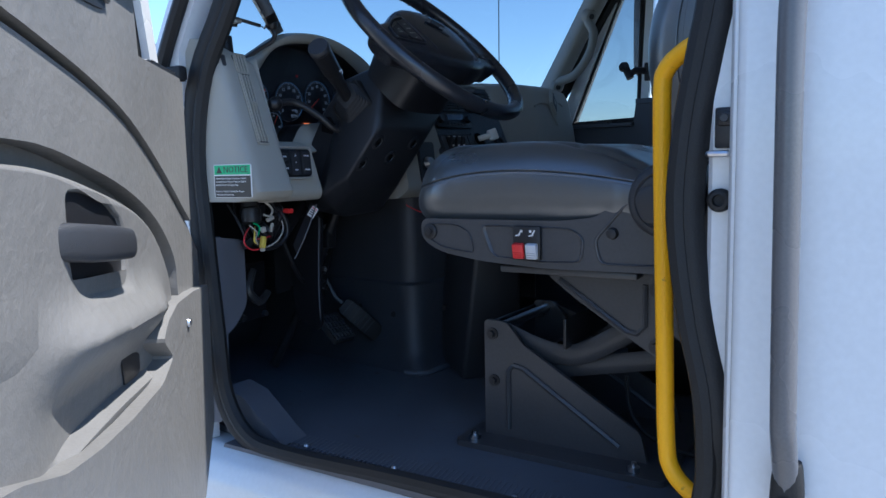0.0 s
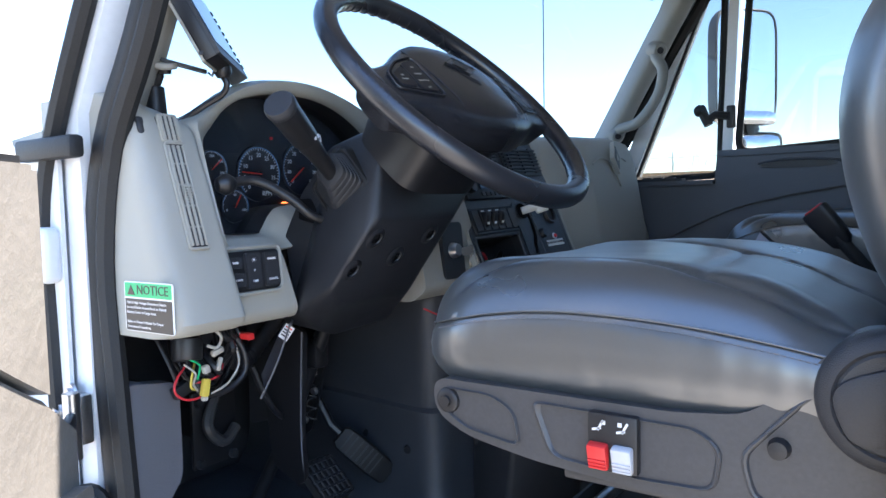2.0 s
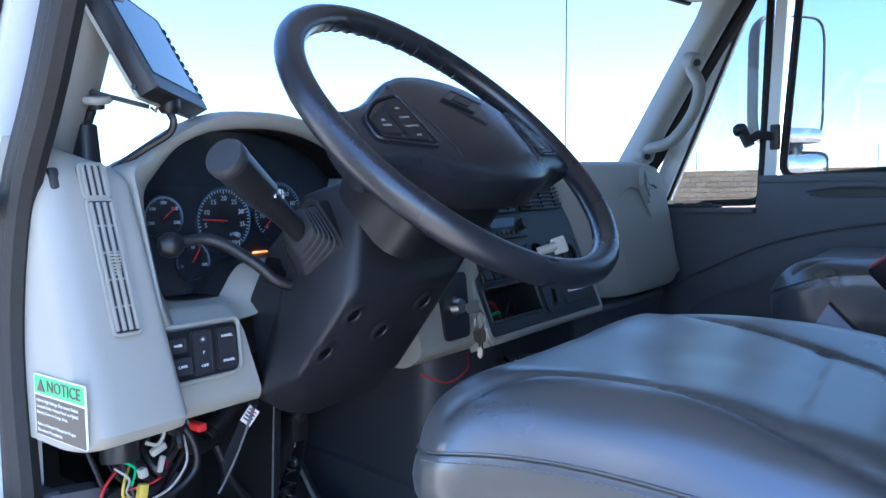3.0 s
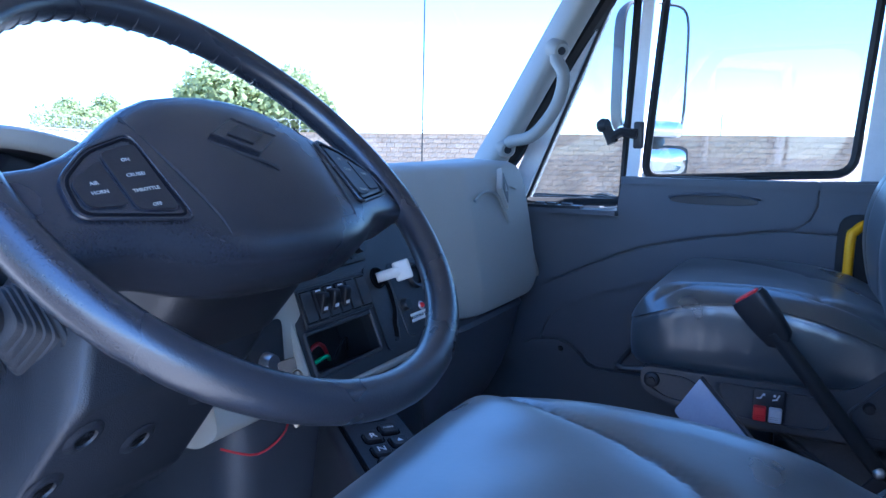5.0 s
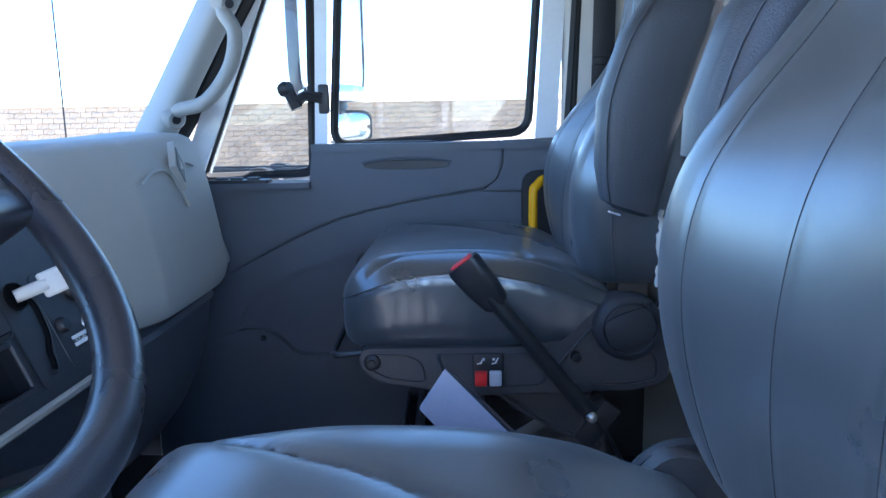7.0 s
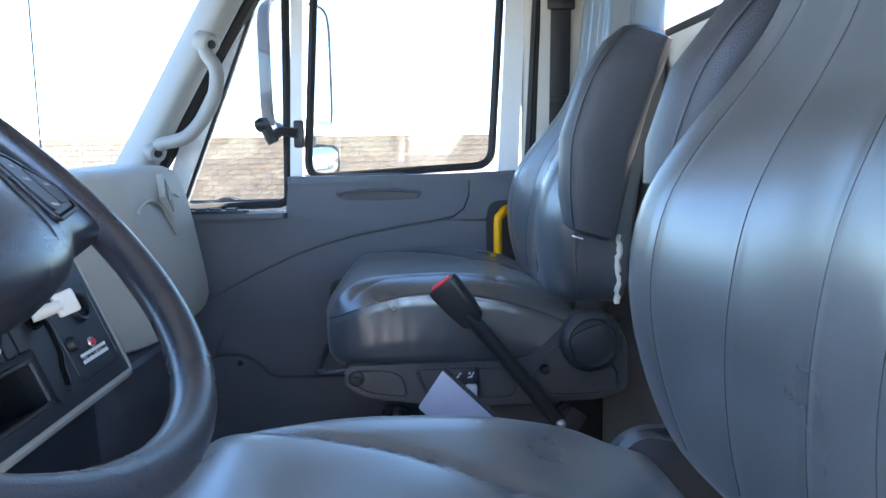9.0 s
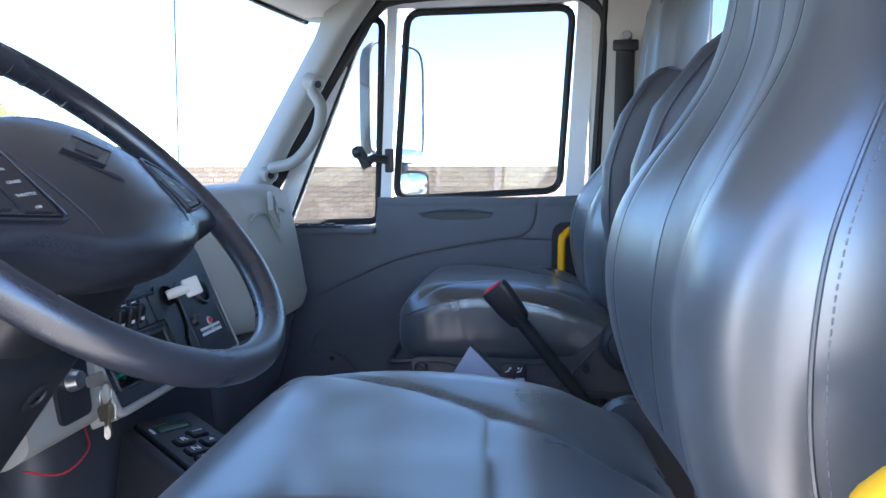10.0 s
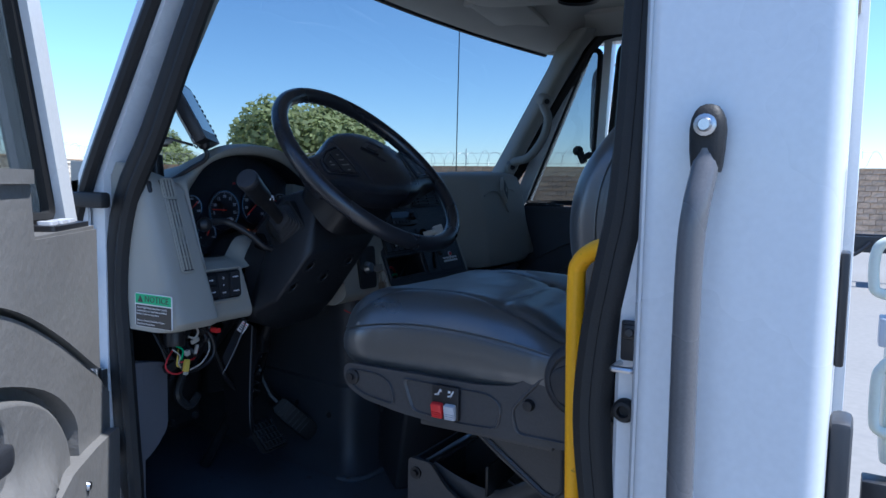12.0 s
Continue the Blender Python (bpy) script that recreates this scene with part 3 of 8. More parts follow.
for s in (-1, 1):
    v = thing("sun_visor", (-1.08, CY + s * 0.48, 2.38), "grey padded sun visor folded up", "sun visor", "sun visors")
    part("pad", move(box((0, 0, 0), (0.16, 0.50, 0.02), 0.009), Matrix.Translation((-1.04, CY + s * 0.50, 2.375)) @ Matrix.Rotation(radians(-7), 4, "Y") @ Matrix.Rotation(radians(s * 7), 4, "Z")), M_LINER, v)
    part("hinge", box((-1.02, CY + s * 0.77, 2.362), (0.05, 0.05, 0.02), 0.006), M_LINER, v)
    part("clip", box((-1.08, CY + s * 0.24, 2.372), (0.04, 0.03, 0.025), 0.006), M_LINER, v)


# windscreen, cowl and front wall
def screen_edge(k):
    """Top and bottom of the windscreen at k from -1 to 1 across the cab."""
    y = CY + 0.84 * k
    tx, tz = -1.29 + 0.215 * abs(k) ** 2.2, 2.366 - 0.05 * k * k
    bz = 1.74
    return Vector((tx, y, tz)), Vector((tx - 0.62 * (tz - bz) - 0.02, CY + 0.90 * k, bz))


ws = thing("windscreen", (-1.6, CY, 1.74), "curved windscreen in black rubber", "window", kind="structure")
rows = []
for i in range(25):
    a, b = screen_edge(-1 + i / 12)
    rows.append([a.lerp(b, j / 8) for j in range(9)])
# the screen's wrapped ends run into the pillars
near_end = [Vector((-0.985, 0.950, 2.32)).lerp(Vector((-1.340, 0.935, 1.735)), j / 8) for j in range(9)]
far_end = [Vector((-0.930, 2.685, 2.32)).lerp(Vector((-1.300, 2.700, 1.735)), j / 8) for j in range(9)]
rows = [near_end] + rows + [far_end]
part("pane", sheet(rows), M_SHIELD, ws).visible_shadow = False
part("seal", tube([r[-1] for r in rows], 0.014, 6), M_RUBBER, ws)
solid("cowl", box((-1.80, CY, 1.70), (0.36, 1.90, 0.05), 0.02), M_BLACK, "black cowl below the windscreen", "cowl", kind="structure")
solid("wall_fire", box((-1.83, CY, 1.34), (0.05, 1.9, 0.72)), M_DARK, "black firewall lining of the footwells", "wall", kind="structure")
for y0 in (0.86, mir(0.86)):
    solid("kick_wall", box((-1.60 if y0 < CY else -1.52, y0 + (0.03 if y0 < CY else -0.03), 1.34), (0.50 if y0 < CY else 0.66, 0.03, 0.74)), M_DARK, "dark side wall of the footwell", "wall", kind="structure")
    solid("fender_skin", box((-1.67, y0 + (-0.005 if y0 < CY else 0.005), 1.2), (0.52, 0.06, 1.04), 0.008), M_WHITE, "white painted cowl side panel", "body panel", kind="structure")
solid("hood_panel", loft([[(x, CY + y, z) for y, z in ((-w, 1.0), (-w, h - 0.12), (-w + 0.12, h), (w - 0.12, h), (w, h - 0.12), (w, 1.0))] for x, w, h in ((-1.95, 0.85, 1.66), (-2.6, 0.75, 1.55), (-3.0, 0.68, 1.45), (-3.1, 0.6, 1.2))]), M_WHITE, "white painted sloping truck bonnet", "bonnet", kind="structure")


# pillars beside the windscreen
def a_pillar(s):
    """s: 1 on the near side, -1 on the far side."""
    def yy(y):
        return y if s > 0 else mir(y)
    p = thing("a_pillar", (-1.25, yy(0.97), 1.76), "pale grey pillar trim beside the windscreen", "pillar", kind="structure")
    rings = []
    for z in (1.70, 1.78, 1.95, 2.1, 2.25, 2.33, 2.37):
        x = -1.245 + 0.60 * (z - 1.80)
        w = 0.055 + 0.015 * max(0, (1.9 - z) / 0.2) + (0.03 if z > 2.3 else 0)
        y = 0.985 + 0.05 * (z - 1.8)
        if s > 0:
            x, y, w = x - 0.055, y - 0.02, w - 0.02
        else:
            x, w = x - 0.012, w + 0.007
        rings.append(super_ring((x, yy(y), z), Vector((0.75, 0.66 * s, 0)), Vector((-0.66, 0.75 * s, 0)), w, 0.036, 3.2, 20))
    part("trim", loft(rings), M_PILLAR, p)
    outer = [[(-1.315 + 0.60 * (z - 1.80) + dx, yy(y), z) for dx, y in ((-0.05 if s > 0 else 0.0, 0.90), (0.03, 0.878), (0.055, 0.885), (0.06, 0.93), (-0.03 if s > 0 else 0.005, 0.95))] for z in (0.95, 1.5, 1.80, 2.40)]
    for r in outer[:2]:
        for i, q in enumerate(r):
            r[i] = (-1.315 + (q[0] - (-1.315 + 0.60 * (q[2] - 1.80))), q[1], q[2])
    part("outer_skin", loft(outer), M_WHITE, p, "white painted outer pillar")
    part("outer_seal", tube(smooth_line([(-1.305, yy(0.868), 1.0), (-1.325, yy(0.868), 1.5), (-1.315, yy(0.868), 1.72), (-1.16, yy(0.872), 2.0), (-0.99, yy(0.88), 2.28), (-0.94, yy(0.885), 2.36)], 6), 0.014, 8), M_RUBBER, p)


a_pillar(1)
a_pillar(-1)

# door opening seals
near_outline = [(-0.915, 2.26), (-1.015, 2.105), (-1.14, 1.885), (-1.225, 1.755), (-1.262, 1.60), (-1.252, 1.42), (-1.235, 1.22), (-1.220, 1.09), (-1.16, 1.01), (-1.05, 0.992), (-0.75, 1.0), (-0.45, 1.005), (-0.275, 1.02), (-0.222, 1.08), (-0.222, 1.22), (-0.246, 1.34), (-0.264, 1.48), (-0.257, 1.60), (-0.240, 1.70), (-0.224, 1.80), (-0.213, 2.04), (-0.208, 2.28), (-0.26, 2.365), (-0.40, 2.385), (-0.78, 2.375), (-0.87, 2.33)]
near_line = smooth_line([(x, 0.905, z) for x, z in near_outline], 4, True)
near_seal = solid("door_seal", tube(near_line, [0.024 if q.z > 1.15 else 0.0145 for q in near_line], 10, closed=True, flat=0.75, ref=(0, 1, 0)), M_RUBBER, "black rubber seal round the open doorway", "door seal", kind="structure")
solid("door_seal", tube(smooth_line([(x - 0.02, mir(0.93), z) for x, z in near_outline], 4, True), 0.020, 8, closed=True), M_RUBBER, "black rubber seal round the closed doorway", "door seal", kind="structure")

part("trim_lip", tube([Vector((-0.5 + (q.x + 0.5) * 0.955, 0.897, 1.6 + (q.z - 1.6) * 0.982)) for q in near_line], 0.015, 8, closed=True), M_RUBBER, near_seal, "stitched inner lip of the seal")


# ---- doors ----
ARC1 = [(0.0, 1.475), (0.044, 1.497), (0.174, 1.566), (0.315, 1.627), (0.453, 1.662), (0.589, 1.685), (0.668, 1.698), (0.70, 1.72), (0.712, 1.76), (0.712, 1.805)]
ARC2 = [(0.060, 1.275), (0.062, 1.345), (0.096, 1.425), (0.198, 1.488), (0.311, 1.525), (0.395, 1.55), (0.56, 1.572), (0.86, 1.585)]
SWEEP = [(0.082, 1.275), (0.09, 1.33), (0.096, 1.37), (0.108, 1.426), (0.197, 1.49), (0.33, 1.538), (0.492, 1.572), (0.581, 1.585), (0.653, 1.588), (0.86, 1.592)]
FIELD = [(0.86, 1.572), (0.657, 1.568), (0.558, 1.562), (0.422, 1.541), (0.292, 1.51), (0.202, 1.471), (0.142, 1.418), (0.12, 1.378), (0.112, 1.33), (0.112, 1.26), (0.86, 1.26)]
BOWL = [(0.524, 1.540), (0.470, 1.538), (0.400, 1.524), (0.349, 1.497), (0.343, 1.460), (0.348, 1.430), (0.368, 1.422), (0.506, 1.436), (0.522, 1.455)]
MAIN_GLASS = [(0.305, 1.798), (0.785, 1.822), (0.818, 2.342), (0.343, 2.337)]
VENT_FAR = [(-0.026, 1.724), (0.251, 1.731), (0.268, 2.317), (0.220, 2.325)]
VENT_GLASS = [(-0.005, 1.727), (0.241, 1.731), (0.262, 2.317), (0.232, 2.325)]


def door(m, near, label):
    """A cab door in its own frame: x rearward along the door, y into the cab, z up."""
    # near door takes the sun-lightened trim colour, far door the shaded one
    trim = M_TRIM_LIT if near else M_TRIM_SHADED
    U0 = -0.07 if near else -0.16
    d = thing("door", m @ Vector((0, 0, 1.0)), label, "door", "cab doors")

    mt = m @ Matrix.Translation((0, -0.025, 0)) if near else m

    def put(name, bm, mat, lab="", parent=None, angle=38, at=None):
        return part(name, move(bm, at or mt), mat, parent or d, lab, angle)
    # painted shell: lower box and window frame bars
    put("shell", slab(round_poly([(-0.015, 0.97), (0.88, 0.97), (0.90, 1.80), (0.30, 1.78), (0.29, 1.70), (-0.015, 1.70)], 0.03), -0.125, -0.055 if near else -0.012, "y", 0.01), M_WHITE, "white painted door shell", at=m)
    def bar(name, a, b, w, depth=(-0.115, -0.045)):
        a, b = Vector(a), Vector(b)
        n = Vector((-(b - a).y, (b - a).x)).normalized() * w / 2
        return put(name, slab([tuple(a - n), tuple(b - n), tuple(b + n), tuple(a + n)], *depth, "y", 0.008), M_WHITE, at=m)
    bar("front_post", (-0.055 if near else -0.068, 1.68), (0.235 if near else 0.222, 2.385), 0.05)
    bar("top_rail", (0.215, 2.365), (0.86, 2.375), 0.045)
    bar("rear_post", (0.825, 1.78), (0.858, 2.385), 0.052)
    bar("divider_post", (0.272, 1.70), (0.302, 2.36), 0.030, (-0.10, -0.05))
    # seals and panes
    for nm, poly, r in (("main_pane", MAIN_GLASS, 0.045), ("vent_pane", VENT_GLASS if near else VENT_FAR, 0.028)):
        p = put(nm, slab(round_poly(poly, r), -0.082, -0.078, "y"), M_GLASS, at=m)
        p.visible_shadow = False
        put("pane_seal", tube([(u, -0.068, z) for u, z in round_poly(poly, r, 5)], 0.0115, 6, closed=True), M_RUBBER, at=m)
    put("rear_seal", tube([(0.872, -0.04, 1.0), (0.878, -0.04, 1.8), (0.905, -0.04, 2.36)], 0.012, 6), M_RUBBER, at=m)
    # inner trim: a base, a proud upper field over the first sweep, a field outside the second sweep, a pocket
    top = [(0.0, 1.705), (0.262, 1.705), (0.268, 1.785), (0.86, 1.808)]
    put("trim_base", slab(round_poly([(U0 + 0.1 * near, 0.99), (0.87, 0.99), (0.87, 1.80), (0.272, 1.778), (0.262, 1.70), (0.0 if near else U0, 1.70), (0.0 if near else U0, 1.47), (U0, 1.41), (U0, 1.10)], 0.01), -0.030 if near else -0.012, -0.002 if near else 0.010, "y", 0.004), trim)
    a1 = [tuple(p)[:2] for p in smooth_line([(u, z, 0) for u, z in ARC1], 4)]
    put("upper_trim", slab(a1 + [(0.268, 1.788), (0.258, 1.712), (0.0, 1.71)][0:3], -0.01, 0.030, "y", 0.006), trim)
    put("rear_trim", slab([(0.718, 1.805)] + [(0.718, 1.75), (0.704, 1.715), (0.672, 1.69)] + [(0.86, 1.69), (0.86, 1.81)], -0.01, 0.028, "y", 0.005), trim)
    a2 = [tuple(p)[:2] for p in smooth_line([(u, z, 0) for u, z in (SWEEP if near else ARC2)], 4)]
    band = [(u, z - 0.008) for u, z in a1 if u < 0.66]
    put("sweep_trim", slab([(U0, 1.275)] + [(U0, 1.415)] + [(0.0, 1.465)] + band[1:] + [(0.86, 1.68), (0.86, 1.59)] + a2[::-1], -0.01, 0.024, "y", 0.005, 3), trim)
    put("ledge", slab(round_poly([(-0.002, -0.05), (0.262, -0.05), (0.262, 0.028 if near else 0.05), (-0.002, 0.028 if near else 0.05)], 0.012), 1.703, 1.716, "z", 0.004), trim)
    put("rear_ledge", slab(round_poly([(0.266, -0.05), (0.865, -0.05), (0.865, 0.038), (0.266, 0.038)], 0.012), 1.785, 1.803, "z", 0.006), trim)
    # pull slot in the upper trim
    put("pull_slot", loft([super_ring((u, y, 1.752), (1, 0, 0), (0, 0, 1), a, b, 2.6, 24) for u, y, a, b in ((0.49, 0.022, 0.105, 0.013), (0.49, 0.0325, 0.100, 0.010))]), M_BLACK, "dark finger slot")
    put("slot_lip", tube([(0.385, 0.033, 1.758), (0.45, 0.035, 1.768), (0.53, 0.035, 1.768), (0.595, 0.033, 1.758)], 0.004, 6), trim)
    put("ledge_cap", loft([super_ring((0.47, -0.01, z), (1, 0, 0), (0, 1, 0), a, 0.014, 4, 20) for z, a in ((1.80, 0.09), (1.807, 0.088))]), M_DARK)
    # window switches on the front ledge
    sy = -0.024 if near else 0.0
    sw = put("switch_plate", slab(round_poly([(0.015, sy), (0.165, sy), (0.165, sy + 0.048), (0.015, sy + 0.048)], 0.008), 1.714, 1.724, "z", 0.003), M_BLACK, "black window switch plate")
    for u in (0.05, 0.085, 0.125):
        put("rocker", slab(round_poly([(u - 0.014, sy + 0.012), (u + 0.014, sy + 0.012), (u + 0.014, sy + 0.034), (u - 0.014, sy + 0.034)], 0.005), 1.722, 1.729, "z", 0.002), M_GREYKEY if near else M_DARK, "", sw)
    # lower pocket with its sloping rim
    if near:
        lip = [(-0.07, 1.352), (0.06, 1.360), (0.17, 1.360), (0.235, 1.343), (0.262, 1.322), (0.212, 1.288), (0.28, 1.266), (0.42, 1.266), (0.525, 1.272), (0.62, 1.284), (0.71, 1.313), (0.78, 1.325), (0.86, 1.325), (0.86, 0.99), (0.06, 0.99), (-0.06, 1.10)]
        put("pocket", slab(round_poly(lip, 0.014, 3), 0.0, 0.040, "y", 0.012, 3), M_TRIM_LIT, "moulded door pocket in the sun-lightened trim colour")
        # black plate paints the shade in the pocket's notch
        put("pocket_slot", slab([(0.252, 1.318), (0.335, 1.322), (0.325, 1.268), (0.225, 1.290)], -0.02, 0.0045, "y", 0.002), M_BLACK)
        put("armrest_crease", loft([[(u, 0.0215, z - 0.012), (u, 0.0215 + h, z + 0.006), (u, 0.0215, z + 0.06)] for u, z, h in ((0.235, 1.372, 0.0005), (0.36, 1.378, 0.002), (0.48, 1.386, 0.0035), (0.62, 1.398, 0.0045), (0.86, 1.41, 0.0045))]), M_TRIM_LIT)
    else:
        put("pocket", slab([(0.222, 1.291), (0.86, 1.291), (0.86, 1.0), (0.02, 1.0), (0.02, 1.338), (0.05, 1.349), (0.085, 1.356), (0.12, 1.356), (0.150, 1.346), (0.178, 1.324), (0.198, 1.301)], 0.0, 0.036, "y", 0.007, 3), trim)
    put("screw", lathe([(0.0, 0.004), (0.006, 0.004), (0.008, 0.0)], (0.112 if near else 0.127, 0.041 if near else 0.036, 1.318 if near else 1.335), (0, 1, 0), 12), M_METAL if near else M_BLACK, "black trim screw")
    if near:
        inner_field(put, d)
        return d
    # inside handle in its bowl
    hc = (0.45, 1.483)
    bowl = put("handle_bowl", loft([super_ring((hc[0], y, hc[1]), (1, 0, -0.1), (0.1, 0, 1), a, b, 4.5, 28) for y, a, b in ((0.000, 0.090, 0.052), (0.0125, 0.094, 0.056), (0.0145, 0.088, 0.050), (0.0125, 0.083, 0.046))]), M_BLACK, "black handle bowl")
    put("door_handle", move(box((0, 0, 0), (0.145, 0.022, 0.040), 0.010), Matrix.Translation((hc[0] - 0.02, 0.028, hc[1] - 0.008)) @ Matrix.Rotation(radians(6), 4, "Y")), M_DARK, "dark grey pull handle", bowl)
    return d


def ray_ring(poly, c, n=96):
    """The outline met by n even rays from c."""
    out = []
    for i in range(n):
        t = math.tau * i / n
        dx, dy = math.cos(t), math.sin(t)
        best = 9.0
        for (ax, ay), (bx, by) in zip(poly, poly[1:] + poly[:1]):
            ex, ey = bx - ax, by - ay
            det = ex * dy - ey * dx
            if abs(det) > 1e-9:
                s = ((ax - c[0]) * -ey + (ay - c[1]) * ex) / det
                k = ((ax - c[0]) * -dy + (ay - c[1]) * dx) / det
                if s > 0 and -1e-6 <= k <= 1 + 1e-6:
                    best = min(best, s)
        out.append((c[0] + best * dx, c[1] + best * dy))
    return out


def inner_field(put, d):
    """The raised field inside the sweep, opened for the sunk handle bowl."""
    c = (0.437, 1.482)
    outer = ray_ring([tuple(p)[:2] for p in smooth_line([(u, z, 0) for u, z in FIELD[:-2]], 5)] + FIELD[-2:], c)
    hole = ray_ring(round_poly(BOWL, 0.014), c)

    def ring(base, k, y):
        return [(c[0] + (u - c[0]) * k, y, c[1] + (z - c[1]) * k) for u, z in base]

    def inset(base, g, y):
        out = []
        for u, z in base:
            r = math.hypot(u - c[0], z - c[1])
            out.append((c[0] + (u - c[0]) * (r - g) / r, y, c[1] + (z - c[1]) * (r - g) / r))
        return out

    def relief(u, z):
        """An armrest swelling that breaks over a crease into a hollow below the bowl."""
        def rise(a, b, x):
            k = min(1, max(0, (x - a) / (b - a)))
            return k * k * (3 - 2 * k)
        e = rise(0.14, 0.29, u) * (1 - rise(0.49, 0.67, u))
        d = z - 1.365 - 0.055 * (u - 0.19)
        if d > 0:
            return 0.030 * e * math.exp(-(d / 0.035) ** 2)
        return 0.030 * e - 0.052 * e * rise(-0.012, 0.066, -d) + 0.002 * e
    first, last = inset(outer, 0.016, 0.022), inset(hole, -0.005, 0.022)
    span = []
    for i in range(37):
        k = i / 36
        r = []
        for (ua, y, za), (ub, _, zb) in zip(first, last):
            u, z = ua + (ub - ua) * k, za + (zb - za) * k
            r.append((u, y + relief(u, z) * min(1, i / 2, (36 - i) / 2), z))
        span.append(r)
    put("inner_field", loft([ring(outer, 1, -0.012), ring(outer, 1, 0.010), inset(outer, 0.002, 0.016), inset(outer, 0.007, 0.020)] + span + [inset(hole, -0.001, 0.020), ring(hole, 1, 0.014)], cap=False), M_TRIM_LIT, "taupe moulded armrest field")
    bowl = put("handle_bowl", loft([ring(hole, 1.0, 0.016), inset(hole, 0.004, 0.014), inset(hole, 0.009, -0.018), ring(hole, 0.3, -0.020)]), M_BLACK, "black sunk handle bowl")
    put("grip", loft([super_ring((u, y, z), (0, 1, 0), (0, 0, 1), a, b, 3.4, 20) for u, y, z, a, b in ((0.560, 0.004, 1.492, 0.012, 0.017), (0.535, 0.020, 1.490, 0.014, 0.020), (0.50, 0.034, 1.485, 0.013, 0.0205), (0.45, 0.040, 1.480, 0.013, 0.020), (0.405, 0.041, 1.475, 0.012, 0.018), (0.389, 0.040, 1.473, 0.009, 0.014), (0.382, 0.039, 1.472, 0.005, 0.007))]), M_DARK, "dark grey pull grip", bowl)
    put("blade", slab(round_poly([(0.572, 1.536), (0.540, 1.534), (0.520, 1.514), (0.512, 1.496), (0.572, 1.492)], 0.008), -0.012, 0.008, "y", 0.004), M_DARK, "", bowl)
    put("lock_slide", box((0.437, -0.004, 1.447), (0.022, 0.014, 0.034), 0.004), M_GREYKEY, "", bowl)
    put("chrome_edge", box((0.405, -0.006, 1.446), (0.020, 0.010, 0.030), 0.003), M_DARK, "", bowl)
    put("lock_base", box((0.43, -0.008, 1.432), (0.13, 0.012, 0.006), 0.002), M_METAL, "", bowl)


HINGE = Vector((-1.066, 0.729, 0))
D_U = Vector((math.cos(radians(50.5)), -math.sin(radians(50.5)), 0))
D_N = Vector((-D_U.y, D_U.x, 0))
NEAR_DOOR = Matrix(((D_U.x, D_N.x, 0, HINGE.x), (D_U.y, D_N.y, 0, HINGE.y), (0, 0, 1, 0), (0, 0, 0, 1)))
FAR_DOOR = Matrix(((1, 0, 0, -1.13), (0, -1, 0, 2.66), (0, 0, 1, 0), (0, 0, 0, 1)))
near_door = door(NEAR_DOOR, True, "open white truck door, trim coloured lighter for sunlight")
door(FAR_DOOR, False, "closed white truck door, trim coloured darker for shade")
for z in (1.38, 1.16):
    h = part("hinge", box((-1.272, 0.870, z), (0.03, 0.025, 0.07), 0.004), M_METAL, near_door, "zinc door hinge")
    part("knuckle", tube([(-1.245, 0.846, z - 0.045), (-1.245, 0.846, z + 0.045)], 0.011, 12), M_METAL, h)
    part("hinge_arm", move(box((0.03, 0, 0), (0.07, 0.012, 0.04), 0.003), Matrix.Translation((-1.245, 0.846, z)) @ Matrix.Rotation(radians(-35), 4, "Z")), M_BLACK, h)
for bx, by, bz in ((-1.285, 0.872, 1.415), (-1.318, 0.868, 1.385), (-1.318, 0.868, 1.345)):
    part("bolt", lathe([(0.0, 0.009), (0.007, 0.009), (0.008, 0.004), (0.013, 0.004), (0.014, 0.0)], (bx, by - 0.003, bz), (0, -1, 0), 14), M_METAL, near_door)
part("check_arm", tube([(-1.36, 0.850, 1.335), (-1.28, 0.846, 1.337), (-1.20, 0.815, 1.338)], 0.010, 8, flat=0.45), M_BLACK, near_door)
hc2 = thing("hinge_cover", (-1.33, 0.86, 1.61), "white painted rounded hinge cover on the door post", "hinge cover")
part("cover", box((-1.335, 0.857, 1.607), (0.09, 0.030, 0.078), 0.012, None, 4), M_WHITE, hc2)
part("rubber_band", box((-1.29, 0.858, 1.752), (0.15, 0.022, 0.030), 0.006), M_RUBBER, hc2)
strap = thing("door_check_strap", (-1.25, 0.87, 1.28), "black rubber door check between body and door", "door check")
part("bellows", lathe([(0.0, 0), (0.03, 0.0), (0.032, 0.012), (0.024, 0.018), (0.03, 0.03), (0.02, 0.045), (0.0, 0.045)], (-1.262, 0.872, 1.26), (0.6, -0.8, 0), 16), M_RUBBER, strap)

solid("hinge_jamb", slab(round_poly([(-1.50, 1.0), (-1.288, 1.0), (-1.288, 1.74), (-1.50, 1.78)], 0.01), 0.868, 0.874, "y", 0.001), M_WHITE, "white painted hinge jamb behind the door", "body panel", kind="structure")

# vent window latch on the far door
kn = thing("window_latch", (-0.90, 2.70, 1.92), "black vent window latch knob", "latch")
part("base", box((-0.842, 2.715, 1.91), (0.026, 0.02, 0.07), 0.005), M_BLACK, kn)
part("arm", tube([(-0.845, 2.705, 1.912), (-0.885, 2.70, 1.918), (-0.915, 2.70, 1.90)], 0.013, 8), M_BLACK, kn)
